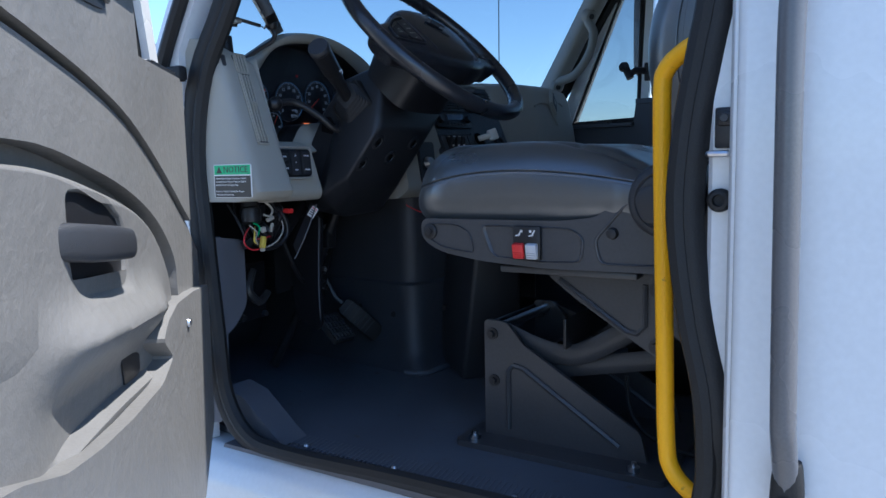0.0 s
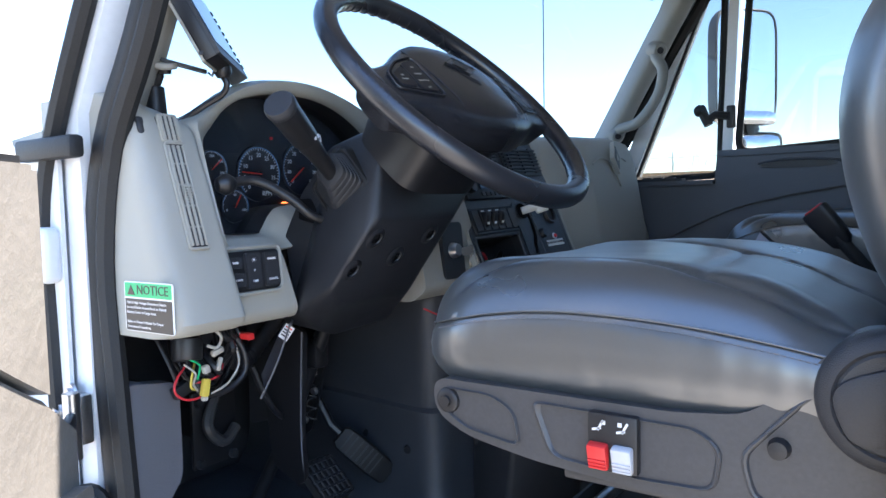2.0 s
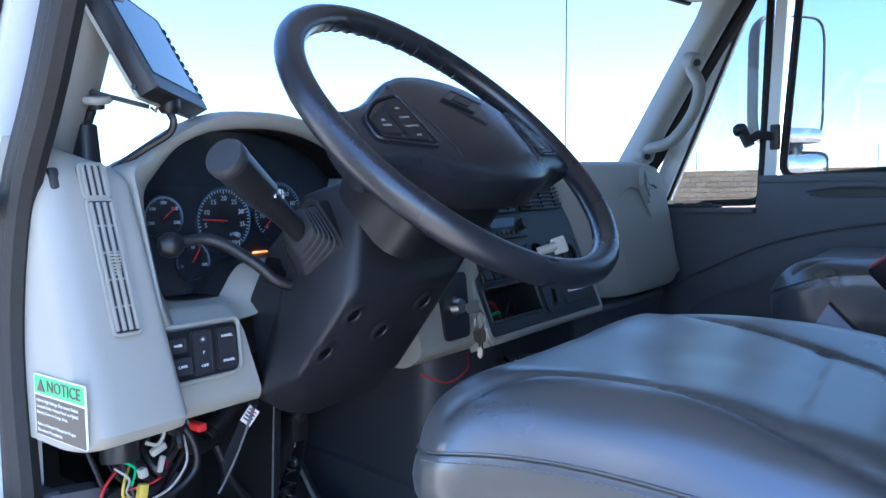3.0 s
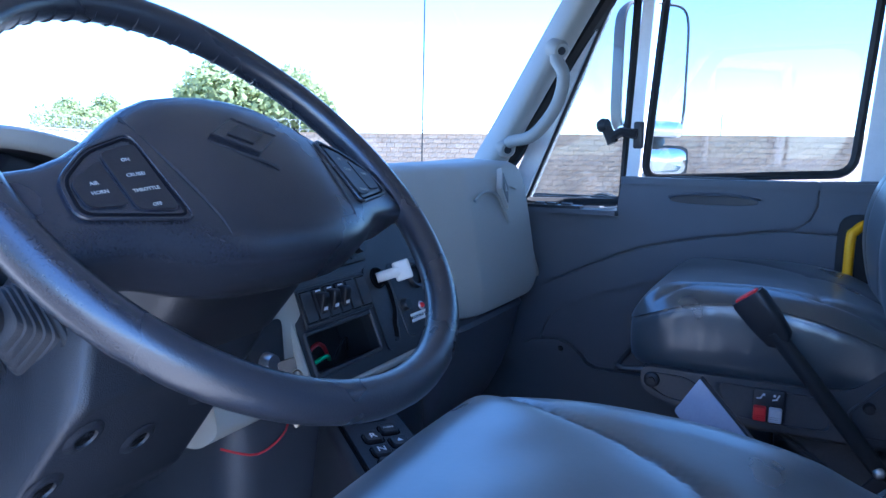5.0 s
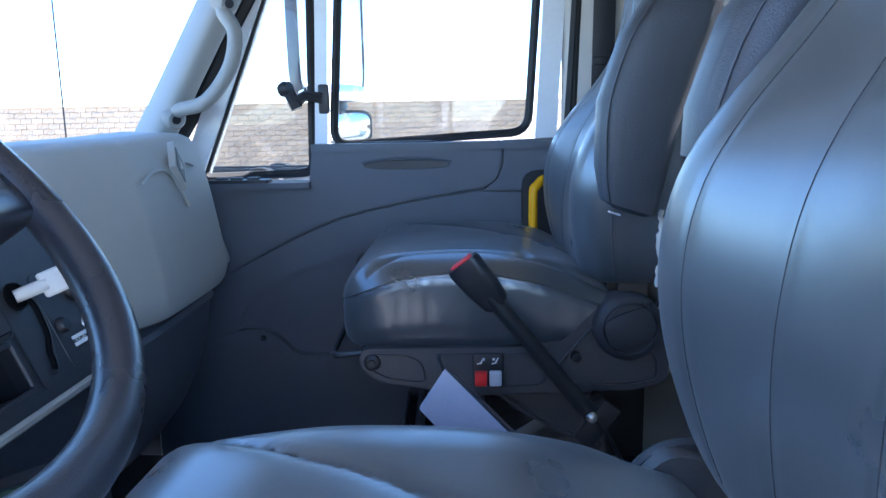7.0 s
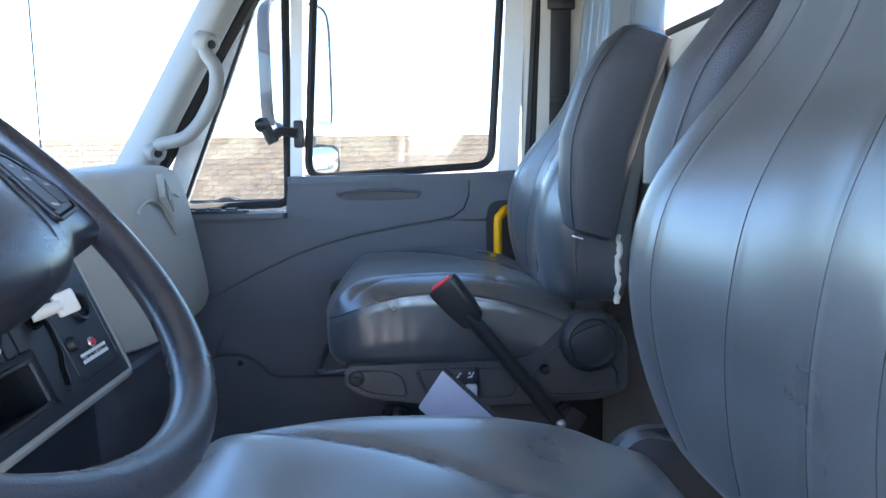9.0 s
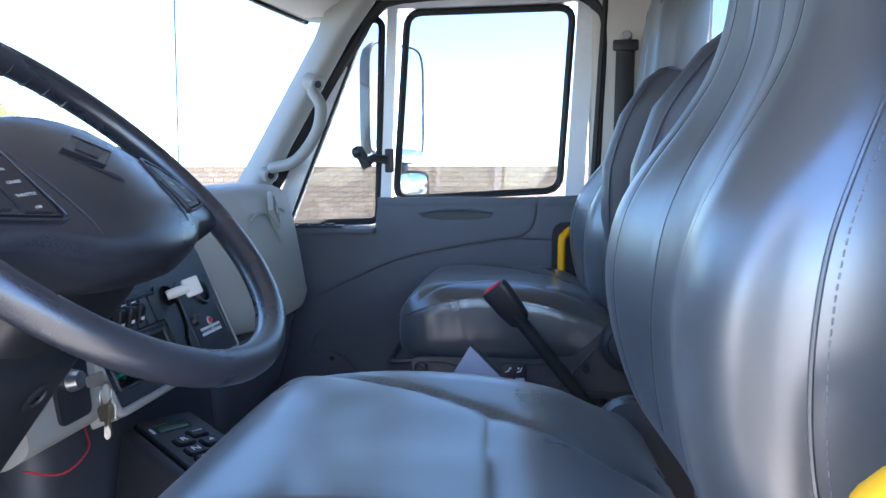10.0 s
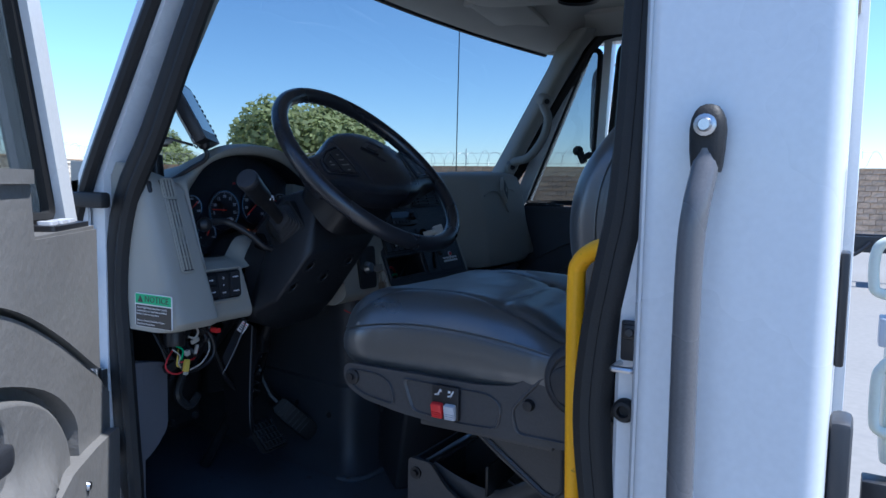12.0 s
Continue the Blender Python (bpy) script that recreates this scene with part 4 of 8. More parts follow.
part("knob", join(lathe([(0.0, -0.012), (0.016, -0.012), (0.02, 0), (0.016, 0.014), (0.0, 0.014)], (-0.932, 2.70, 1.934), (1, -0.4, 0.2), 14), tube([(-0.925, 2.70, 1.93), (-0.905, 2.70, 1.888)], 0.015, 8)), M_BLACK, kn)

# ---- dashboard ----
dash = thing("dashboard", (-1.4, CY, 1.5), "pale grey moulded truck dashboard", "dashboard")
# near end pod with louvres
pod_rings = []
for z, xf in ((1.492, -1.125), (1.494, -1.108), (1.500, -1.094), (1.512, -1.087), (1.60, -1.118), (1.70, -1.151), (1.775, -1.175), (1.798, -1.187), (1.812, -1.203), (1.820, -1.228), (1.822, -1.25)):
    yi = 1.003 + 0.008 * (1.8 - z) / 0.3
    pod_rings.append([(x, y, z) for x, y in round_poly([(-1.40, 0.900), (xf, 0.900), (xf, yi), (-1.40, yi)], [0, 0.030, 0.014, 0], 6)])
shell_bm = loft(pod_rings)
for v in shell_bm.verts:
    if v.co.z > 1.76:
        v.co.z -= max(0.0, v.co.y - 0.91) * 0.34 * (v.co.z - 1.76) / 0.06
pod = part("end_pod", shell_bm, M_PALE, dash)
lv = Vector((-0.058, 0, 0.176)).normalized()
ln = Vector((0.176, 0, 0.058)).normalized()


def louvre(c, w, h, bars, lean):
    """A vent: dark tray, pale rim, upright bars."""
    fr = plane_frame(c, (0, 1, 0), lv + Vector((0, lean, 0)))
    tray = part("vent_tray", move(slab(round_poly([(-w / 2, -h / 2), (w / 2, -h / 2), (w / 2, h / 2), (-w / 2, h / 2)], 0.004), -0.006, 0.0015, "z"), fr), M_DARK, pod, "dark louvred air vent")
    part("vent_rim", move(tube([(u, v, 0.001) for u, v in round_poly([(-w / 2, -h / 2), (w / 2, -h / 2), (w / 2, h / 2), (-w / 2, h / 2)], 0.005)], 0.0022, 6, closed=True), fr), M_PALE, tray)
    for i in range(bars):
        part("slat", move(box((-w / 2 + w * (i + 0.5) / bars, 0, 0.002), (w / bars * 0.52, h * 0.95, 0.005), 0.001), fr), M_PALE, tray)
    for i in range(1, int(h / 0.03)):
        part("cross_slat", move(box((0, -h / 2 + 0.03 * i, 0.001), (w * 0.95, 0.0022, 0.003)), fr), M_PALE, tray)
    return tray


vt = louvre(Vector((-1.1435, 0.958, 1.678)) + ln * 0.002, 0.030, 0.150, 4, -0.22)
for i in range(7):
    part("thumb_rib", box((-1.139, 0.958, 1.670 + 0.0035 * i), (0.006, 0.012, 0.002)), M_PALE, vt)
louvre(Vector((-1.175, 0.957, 1.770)) + ln * 0.002, 0.029, 0.038, 4, -0.22)
part("pod_button", box((-1.180, 0.918, 1.772), (0.010, 0.012, 0.026), 0.004, Matrix.Rotation(-0.3, 3, "Y")), M_DARK, pod)
# switch pod below the dials
pod_bm = slab(round_poly([(-1.36, 1.486), (-1.147, 1.486), (-1.133, 1.502), (-1.141, 1.585), (-1.150, 1.602), (-1.176, 1.618), (-1.26, 1.596), (-1.36, 1.57)], 0.010), 1.000, 1.178, "y", 0.008, 3)
for v in pod_bm.verts:
    if v.co.y > 1.1:
        v.co.y += -0.060 + 0.25 * (1.612 - v.co.z)
sp = part("switch_pod", pod_bm, M_PALE, dash)
sfr = plane_frame((-1.1355, 1.056, 1.568), (0, 1, 0), (-0.01, 0, 0.1)) @ Matrix.Diagonal((1, 0.86, 1, 1))
panel = part("switch_panel", move(slab(round_poly([(-0.052, -0.034), (0.052, -0.034), (0.052, 0.034), (-0.052, 0.034)], [0.022, 0.012, 0.008, 0.008]), -0.004, 0.004, "z", 0.002), sfr), M_BLACK, sp, "black lamp switch panel")
part("recess_rim", move(tube([(u, v, 0.002) for u, v in round_poly([(-0.055, -0.038), (0.056, -0.038), (0.056, 0.040), (-0.055, 0.040)], [0.024, 0.014, 0.010, 0.010])], 0.0035, 8, closed=True), sfr), M_PALE, sp)
for u, v, w, h, words in ((-0.034, 0.015, 0.024, 0.020, ("WIB",)), (-0.030, -0.014, 0.026, 0.024, ("LWR",)), (-0.001, 0.0, 0.026, 0.060, ("", "P", "OFF")), (0.033, 0.0, 0.026, 0.058, ("PANEL", "PANEL"))):
    shape = [(u - w / 2, v - h / 2), (u + w / 2, v - h / 2), (u + w / 2, v + h / 2), (u - w / 2, v + h / 2)]
    k = part("rocker", move(slab(round_poly(shape, 0.004), 0.003, 0.010, "z", 0.0025, 3), sfr), M_DARK, panel)
    part("rocker_edge", move(tube([(p, q, 0.0098) for p, q in round_poly([(u - w * 0.4, v - h * 0.42), (u + w * 0.4, v - h * 0.42), (u + w * 0.4, v + h * 0.42), (u - w * 0.4, v + h * 0.42)], 0.003)], 0.0006, 5, closed=True), sfr), M_SHROUD, k)
    n = len(words)
    for i, word in enumerate(words):
        at = v if n == 1 else v + h * (0.30 - 0.60 * i / (n - 1))
        if word:
            text("lettering", word, sfr @ Matrix.Translation((u, at, 0.0108)), 0.0056, M_PRINT, k)
        else:
            part("lamp_symbol", move(join(lathe([(0.0, 0.0004), (0.0018, 0.0004), (0.0018, 0.0)], (u, at, 0.0104), (0, 0, 1), 10), *[box((u + 0.0034 * math.cos(t), at + 0.0034 * math.sin(t), 0.0105), (0.0006, 0.0006, 0.0004)) for t in [math.tau * j / 8 for j in range(8)]]), sfr), M_PRINT, k)
# dial hood with its opening
OPENING = [(1.040, 1.750), (1.046, 1.680), (1.058, 1.636), (1.075, 1.620), (1.140, 1.617), (1.152, 1.624), (1.172, 1.650), (1.20, 1.662), (1.30, 1.668), (1.40, 1.668), (1.425, 1.69), (1.432, 1.75), (1.412, 1.79), (1.342, 1.83), (1.262, 1.848), (1.165, 1.843), (1.10, 1.822), (1.060, 1.783)]
HOOD = [(1.006, 1.755), (1.006, 1.68), (1.008, 1.61), (1.06, 1.592), (1.14, 1.590), (1.19, 1.60), (1.215, 1.63), (1.30, 1.64), (1.42, 1.64), (1.455, 1.68), (1.46, 1.75), (1.44, 1.81), (1.388, 1.842), (1.281, 1.869), (1.177, 1.867), (1.105, 1.845), (1.039, 1.804), (1.006, 1.784)]


def hood_x(y, z):
    if y < 1.03:
        return -1.120 - 0.326 * (z - 1.6)
    return -1.166 if z < 1.7 else -1.203


mouth = smooth_line([(-1.222, y, z) for y, z in OPENING], 4, True)
brow = smooth_line([(hood_x(y, z), y, z) for y, z in HOOD], 4, True)


def between(k, dx):
    return [a.lerp(b, k) + Vector((dx, 0, 0)) for a, b in zip(mouth, brow)]


def shell_ring(x, k, kz):
    return [Vector((x, 1.232 + (q.y - 1.232) * k, 1.73 + (q.z - 1.73) * kz)) for q in brow]


part("dial_hood", loft([between(0, 0), between(0.06, 0.006), between(0.3, 0.008), between(0.65, 0.006), between(0.9, 0.002), between(1, -0.008), shell_ring(-1.235, 1.02, 1.02), shell_ring(-1.36, 0.84, 0.72), shell_ring(-1.62, 0.75, 0.4)], cap=False), M_PALE, dash, angle=60)
part("hood_lining", loft([mouth, [q + Vector((-0.07, 0, 0)) for q in mouth]], cap=False), M_BLACK, dash)
cluster = part("dial_panel", slab([(q.y, q.z) for q in mouth], -1.300, -1.284, "x", 0.0), M_FACE, dash, "dark instrument panel")


def dial(c, r, marks, a0, a1, needle, name="gauge"):
    """A round gauge at (y, z) with ticks, numbers and a needle."""
    x = -1.283
    g = part(name, lathe([(0.0, 0.001), (r, 0.001), (r, 0.004), (r * 1.05, 0.004), (r * 1.05, 0.0)], (x, *c), (1, 0, 0), 32), M_FACE, cluster)
    rot = plane_frame((x + 0.0025, *c), (0, 1, 0), (0, 0, 1))
    ticks = []
    for i in range(41):
        t = radians(a0 + (a1 - a0) * i / 40)
        ln2 = 0.12 if i % 5 == 0 else 0.07
        q = Matrix.Rotation(t, 4, "Z")
        ticks.append(move(box((r * (0.97 - ln2 / 2), 0, 0), (r * ln2, r * 0.025, 0.0006)), rot @ q))
    part("tick_ring", join(*ticks), M_DIAL, g)
    part("rim_line", tube([(x + 0.0035, c[0] + r * 0.99 * math.cos(t), c[1] + r * 0.99 * math.sin(t)) for t in [radians(a0 + (a1 - a0) * i / 30) for i in range(31)]], r * 0.016, 5), M_DIALBLUE, g)
    for i, w in enumerate(marks):
        t = radians(a0 + (a1 - a0) * i / (len(marks) - 1))
        text("lettering", w, rot @ Matrix.Translation((r * 0.70 * math.cos(t), r * 0.70 * math.sin(t), 0.0005)), r * 0.22, M_DIAL, g)
    t = radians(needle)
    part("needle", move(box((r * 0.36, 0, 0.002), (r * 0.9, r * 0.045, 0.002)), rot @ Matrix.Rotation(t, 4, "Z")), M_PRINTRED, g, "red needle")
    part("hub", lathe([(0.0, 0.005), (r * 0.1, 0.005), (r * 0.1, 0.001)], (x, *c), (1, 0, 0), 12), M_BLACK, g)
    return g


tach = dial((1.204, 1.718), 0.046, ["0", "5", "10", "15", "20", "25", "30", "35", "40"], 225, -45, 176)
tf = plane_frame((-1.280, 1.212, 1.690), (0, 1, 0), (0, 0, 1))
text("lettering", "x100", tf @ Matrix.Translation((0.008, 0.008, 0)), 0.0075, M_DIAL, tach)
text("lettering", "RPM", tf @ Matrix.Translation((0.008, -0.006, 0)), 0.0115, M_DIAL, tach)
dial((1.305, 1.729), 0.046, ["0", "10", "20", "30", "40", "50", "60", "70", "80"], 225, -45, 220)
dial((1.107, 1.725), 0.029, ["150", "170", "200", "230", "250"], 200, -20, 40)
dial((1.150, 1.663), 0.027, ["0", "50", "100"], 200, -20, 60)
dial((1.392, 1.728), 0.029, ["0", "50", "100"], 200, -20, 150)
part("trip_display", box((-1.281, 1.235, 1.655), (0.003, 0.040, 0.020), 0.001), M_SCREEN, cluster)
part("amber_lamp", box((-1.281, 1.268, 1.656), (0.003, 0.028, 0.026), 0.001), M_LED, cluster, "lit amber lamp")
part("red_lamp", box((-1.281, 1.235, 1.781), (0.003, 0.005, 0.005)), M_RED, cluster)
lens = part("dial_lens", slab([(1.24 + (q.y - 1.24) * 0.99, 1.73 + (q.z - 1.73) * 0.99) for q in mouth], -1.262, -1.260, "x", 0.0), M_GLASSD, dash)
lens.visible_shadow = False

# dash top and body between the hood and the far end
rows = []
for i in range(13):
    y = 0.90 + (mir(0.90) - 0.90) * i / 12
    rows.append([(-1.74, y, 1.735), (-1.60, y, 1.765), (-1.36, y, 1.785), (-1.31 if y < 1.5 else -1.24, y, 1.775)])
part("dash_top", sheet(rows, 0.03, (0, 0, -1)), M_PALE, dash)
part("dash_core", box((-1.53, CY, 1.62), (0.36, 1.84, 0.26), 0.02), M_DARK, dash)
part("knee_trim", slab(round_poly([(-1.30, 1.475), (-1.12, 1.475), (-1.085, 1.50), (-1.105, 1.60), (-1.16, 1.76), (-1.30, 1.79)], 0.015), 1.42, 1.615, "y", 0.012, 3), M_PALE, dash)
part("stack_trim", slab(round_poly([(-1.36, 1.48), (-1.185, 1.48), (-1.170, 1.49), (-1.215, 1.62), (-1.26, 1.815), (-1.36, 1.815)], 0.012), 1.60, 2.015, "y", 0.010, 3), M_PALE, dash)
# far end bulge over the knee panel
rows = []
plan = smooth_line([(-1.30, 1.955, 0), (-1.135, 1.965, 0), (-1.096, 2.02, 0), (-1.070, 2.09, 0), (-1.058, 2.125, 0), (-1.052, 2.16, 0), (-1.048, 2.30, 0), (-1.049, 2.43, 0), (-1.055, 2.478, 0), (-1.078, 2.502, 0), (-1.14, 2.508, 0)], 5)
for p in plan:
    e = 0.030 * max(0.0, (p.y - 2.40) / 0.108) ** 2 + 0.012 * max(0.0, (2.10 - p.y) / 0.14)
    d = 0.014 * max(0.0, 1 - abs(p.y - 2.36) / 0.40) - 0.014
    rows.append([(p.x - 0.06, p.y, 1.506 + e), (p.x - 0.004, p.y, 1.510 + e), (p.x + 0.008, p.y, 1.516 + e), (p.x + 0.013, p.y, 1.530 + e), (p.x + 0.012, p.y, 1.56 + e * 0.6), (p.x + 0.004, p.y, 1.62), (p.x - 0.010, p.y, 1.70), (p.x - 0.024, p.y, 1.77 + d), (p.x - 0.034, p.y, 1.803 + d), (p.x - 0.048, p.y, 1.824 + d), (p.x - 0.072, p.y, 1.835 + d), (p.x - 0.13, p.y, 1.838 + d), (p.x - 0.32, p.y, 1.815 + d)])
glove = part("glove_bulge", sheet(rows, 0.012, (-1, 0, 0)), M_PALE, dash, "pale grey bulging glove box")
gfr = plane_frame((-1.0665, 2.292, 1.772), (0.0, 1, 0), (-0.21, 0, 1))
dm = move(slab([(0, 0.046), (0.022, 0), (0, -0.046), (-0.022, 0)], -0.004, 0.009, "z", 0.003), gfr)
badge = part("diamond_badge", dm, M_PALE, glove, "raised diamond badge")
part("badge_core", move(slab([(0, 0.034), (0.015, 0), (0, -0.034), (-0.015, 0)], 0.009, 0.0105, "z", 0.001), gfr), M_SHROUD, badge)
part("badge_mark", move(slab([(-0.007, -0.008), (0.007, -0.008), (0.0, 0.012)], 0.0105, 0.0118, "z", 0.0005), gfr), M_PALE, badge)
part("crease", move(tube(smooth_line([(-0.150, -0.020, -0.0035), (-0.100, -0.004, -0.001), (-0.036, -0.010, -0.0005), (-0.010, -0.040, -0.0005), (0.018, -0.078, -0.0030)], 5), 0.0034, 8), gfr), M_PALE, glove)
rows = []
for x, z, end in ((-1.13, 1.508, 2.452), (-1.075, 1.507, 2.462), (-1.060, 1.500, 2.470), (-1.055, 1.490, 2.474), (-1.062, 1.477, 2.472), (-1.066, 1.44, 2.464), (-1.070, 1.40, 2.446), (-1.078, 1.35, 2.416), (-1.092, 1.30, 2.364), (-1.115, 1.265, 2.318), (-1.17, 1.240, 2.27), (-1.27, 1.232, 2.23)):
    rows.append([tuple(q) for q in smooth_line([(x - 0.20, 1.975, z), (x - 0.09, 1.985, z), (x - 0.022, 2.015, z), (x - 0.004, 2.07, z), (x, 2.16, z), (x, end - 0.10, z), (x - 0.006, end - 0.045, z), (x - 0.024, end - 0.012, z), (x - 0.06, end, z), (x - 0.20, end + 0.004, z)], 4)])
part("knee_panel", sheet(rows, 0.012, (-1, 0, 0)), M_TRIM_SHADED, dash, "slate lower knee panel")
part("crease", move(tube(smooth_line([(0.028, 0.002, -0.0005), (0.060, 0.004, -0.001), (0.095, -0.004, -0.003)], 5), 0.0026, 8), gfr), M_PALE, glove)
# end panel beyond the glove box, with its upright demister slots
fv = plane_frame((-1.127, 2.50, 1.748), (-0.04, 1, 0), (-0.27, 0, 1))
end = part("end_panel", move(slab(round_poly([(-0.03, 0.058), (0.040, 0.060), (0.066, 0.040), (0.086, -0.10), (0.098, -0.215), (0.088, -0.226), (-0.03, -0.226)], [0, 0.02, 0.03, 0.02, 0.012, 0.008, 0]), -0.08, 0.0, "z", 0.006, 3), fv), M_PALE, dash)
for v0, v1, u0, u1 in ((0.012, 0.040, 0.050, 0.056), (-0.120, 0.0, 0.060, 0.072)):
    slot = part("demister_slot", move(slab([(u1 - 0.006, v0), (u1 + 0.006, v0), (u0 + 0.006, v1), (u0 - 0.006, v1)], -0.004, 0.0012, "z"), fv), M_RECESS_SHADE, end, "demister slot, its shade a black plate")
    part("slot_rim", move(tube([(u1 - 0.007, v0, 0.001), (u1 + 0.007, v0, 0.001), (u0 + 0.007, v1, 0.001), (u0 - 0.007, v1, 0.001)], 0.0014, 6, closed=True), fv), M_PALE, slot)

# centre stack
stf = plane_frame((-1.0665, 1.80, 1.514), (0.023, 0.387, 0.010), (-0.38, 0, 0.92))
PANE = (-0.202, -0.010, 0.186, 0.30)
HOLE = (-0.192, 0.014, -0.027, 0.077)


def round_hole(o, i, z0, z1, r):
    """A plate of outline o with a square opening i, as four butted bars."""
    return join(box(((o[0] + i[0]) / 2, (i[1] + i[3]) / 2, (z0 + z1) / 2), (i[0] - o[0], i[3] - i[1], z1 - z0)), box(((i[2] + o[2]) / 2, (i[1] + i[3]) / 2, (z0 + z1) / 2), (o[2] - i[2], i[3] - i[1], z1 - z0)), box(((o[0] + o[2]) / 2, (o[1] + i[1]) / 2, (z0 + z1) / 2), (o[2] - o[0], i[1] - o[1], z1 - z0)), box(((o[0] + o[2]) / 2, (i[3] + o[3]) / 2, (z0 + z1) / 2), (o[2] - o[0], o[3] - i[3], z1 - z0)))


part("panel_frame", move(round_hole((-0.216, -0.022, 0.198, 0.312), PANE, -0.04, 0.004, 0), stf), M_PALE, dash)
part("frame_lip", move(tube([(u, v, 0.004) for u, v in round_poly([(-0.209, -0.016), (0.192, -0.016), (0.192, 0.306), (-0.209, 0.306)], 0.014)], 0.0075, 8, closed=True), stf), M_PALE, dash)
stack = part("control_panel", move(round_hole(PANE, HOLE, -0.012, 0.010, 0), stf), M_SHROUD, dash, "charcoal centre control panel")


def on_stack(name, u, v, w, h, t, mat, parent=stack, r=0.004, lab=""):
    return part(name, move(box((u, v, 0.010 + t / 2), (w, h, t), r), stf), mat, parent, lab)


h0, k0, h1, k1 = HOLE
pocket = part("storage_pocket", move(join(box(((h0 + h1) / 2, (k0 + k1) / 2, -0.070), (h1 - h0 + 0.01, k1 - k0 + 0.01, 0.004)), *[box((u, v, -0.034), (w, h, 0.07)) for u, v, w, h in ((h0 - 0.003, (k0 + k1) / 2, 0.004, k1 - k0 + 0.01), (h1 + 0.003, (k0 + k1) / 2, 0.004, k1 - k0 + 0.01), ((h0 + h1) / 2, k0 - 0.003, h1 - h0, 0.004), ((h0 + h1) / 2, k1 + 0.003, h1 - h0, 0.004))]), stf), M_BLACK, stack, "open storage pocket")
for mat, pts in ((M_WIRE_R, [(-0.17, 0.03, -0.05), (-0.13, 0.055, -0.035), (-0.10, 0.05, -0.045), (-0.08, 0.03, -0.06)]), (M_GREEN, [(-0.165, 0.022, -0.05), (-0.12, 0.034, -0.03), (-0.09, 0.026, -0.05)]), (M_BLACK, [(-0.08, 0.02, -0.05), (-0.06, 0.05, -0.03), (-0.04, 0.03, -0.05)])):
    part("loose_wire", move(tube(smooth_line(pts, 5), 0.0035, 6), stf), mat, pocket)
part("pocket_rim", move(tube([(u, v, 0.010) for u, v in round_poly([(h0, k0), (h1, k0), (h1, k1), (h0, k1)], 0.006)], 0.0034, 6, closed=True), stf), M_DARK, stack)
plate6 = on_stack("switch_plate", -0.100, 0.113, 0.168, 0.060, 0.003, M_SHROUD)
part("plate_edge", move(tube([(u, v, 0.013) for u, v in round_poly([(-0.182, 0.085), (-0.018, 0.085), (-0.018, 0.141), (-0.182, 0.141)], 0.006)], 0.0022, 6, closed=True), stf), M_BLACK, plate6)
for i in range(6):
    u = -0.168 + 0.0272 * i
    rk = part("rocker", move(slab(round_poly([(u - 0.0112, 0.091), (u + 0.0112, 0.091), (u + 0.0112, 0.136), (u - 0.0112, 0.136)], 0.004), 0.012, 0.017, "z", 0.0015), stf), M_DARK, stack)
    part("rocker_edge", move(tube([(p, q, 0.0125) for p, q in round_poly([(u - 0.0124, 0.0898), (u + 0.0124, 0.0898), (u + 0.0124, 0.1372), (u - 0.0124, 0.1372)], 0.004)], 0.0011, 5, closed=True), stf), M_RECESS_SHADE, rk)
    if 0 < i < 4:
        part("rocker_cap", move(hull([(u - 0.008, 0.096, 0.016), (u + 0.008, 0.096, 0.016), (u - 0.008, 0.132, 0.016), (u + 0.008, 0.132, 0.016), (u - 0.0075, 0.118, 0.031), (u + 0.0075, 0.118, 0.031), (u - 0.0075, 0.126, 0.033), (u + 0.0075, 0.126, 0.033)], 0.0025), stf), M_BLACK, rk)
        part("print_bar", move(box((u, 0.104, 0.0222), (0.008, 0.005, 0.0012), 0.0, Matrix.Rotation(0.55, 3, "X")), stf), M_PRINT, rk)
        part("print_bar", move(box((u, 0.1335, 0.0176), (0.011, 0.002, 0.0008)), stf), M_PRINT, rk)
side_plate = part("control_plate", move(slab(round_poly([(-0.014, 0.004), (0.178, 0.004), (0.178, 0.150), (-0.014, 0.150)], 0.012), 0.010, 0.013, "z", 0.001), stf), M_SHROUD, stack)
part("plate_edge", move(tube([(u, v, 0.0125) for u, v in round_poly([(0.052, 0.012), (0.170, 0.012), (0.170, 0.145), (0.052, 0.145)], 0.012)], 0.0020, 6, closed=True), stf), M_BLACK, side_plate)
part("brake_slot", move(tube(smooth_line([(0.030, 0.124, 0.0135), (0.040, 0.108, 0.0135), (0.039, 0.085, 0.0135), (0.035, 0.064, 0.0135), (0.024, 0.046, 0.0135), (0.021, 0.032, 0.0135), (0.017, 0.022, 0.0135)], 5), 0.0055, 8, flat=0.35, ref=(0, 0, 1)), stf), M_RECESS_SHADE, side_plate)
part("slot_rim", move(tube(smooth_line([(0.040, 0.124, 0.0135), (0.048, 0.108, 0.0135), (0.046, 0.085, 0.0135), (0.042, 0.064, 0.0135), (0.033, 0.044, 0.0135), (0.029, 0.030, 0.0135), (0.022, 0.016, 0.0135), (0.010, 0.018, 0.0135)], 5), 0.0016, 6), stf), M_DARK, side_plate)
part("stem_well", move(lathe([(0.0, 0.001), (0.015, 0.001), (0.016, 0.004), (0.018, 0.004), (0.019, 0.0)], (0.018, 0.127, 0.0125), (0, 0, 1), 22), stf), M_RECESS_SHADE, side_plate)
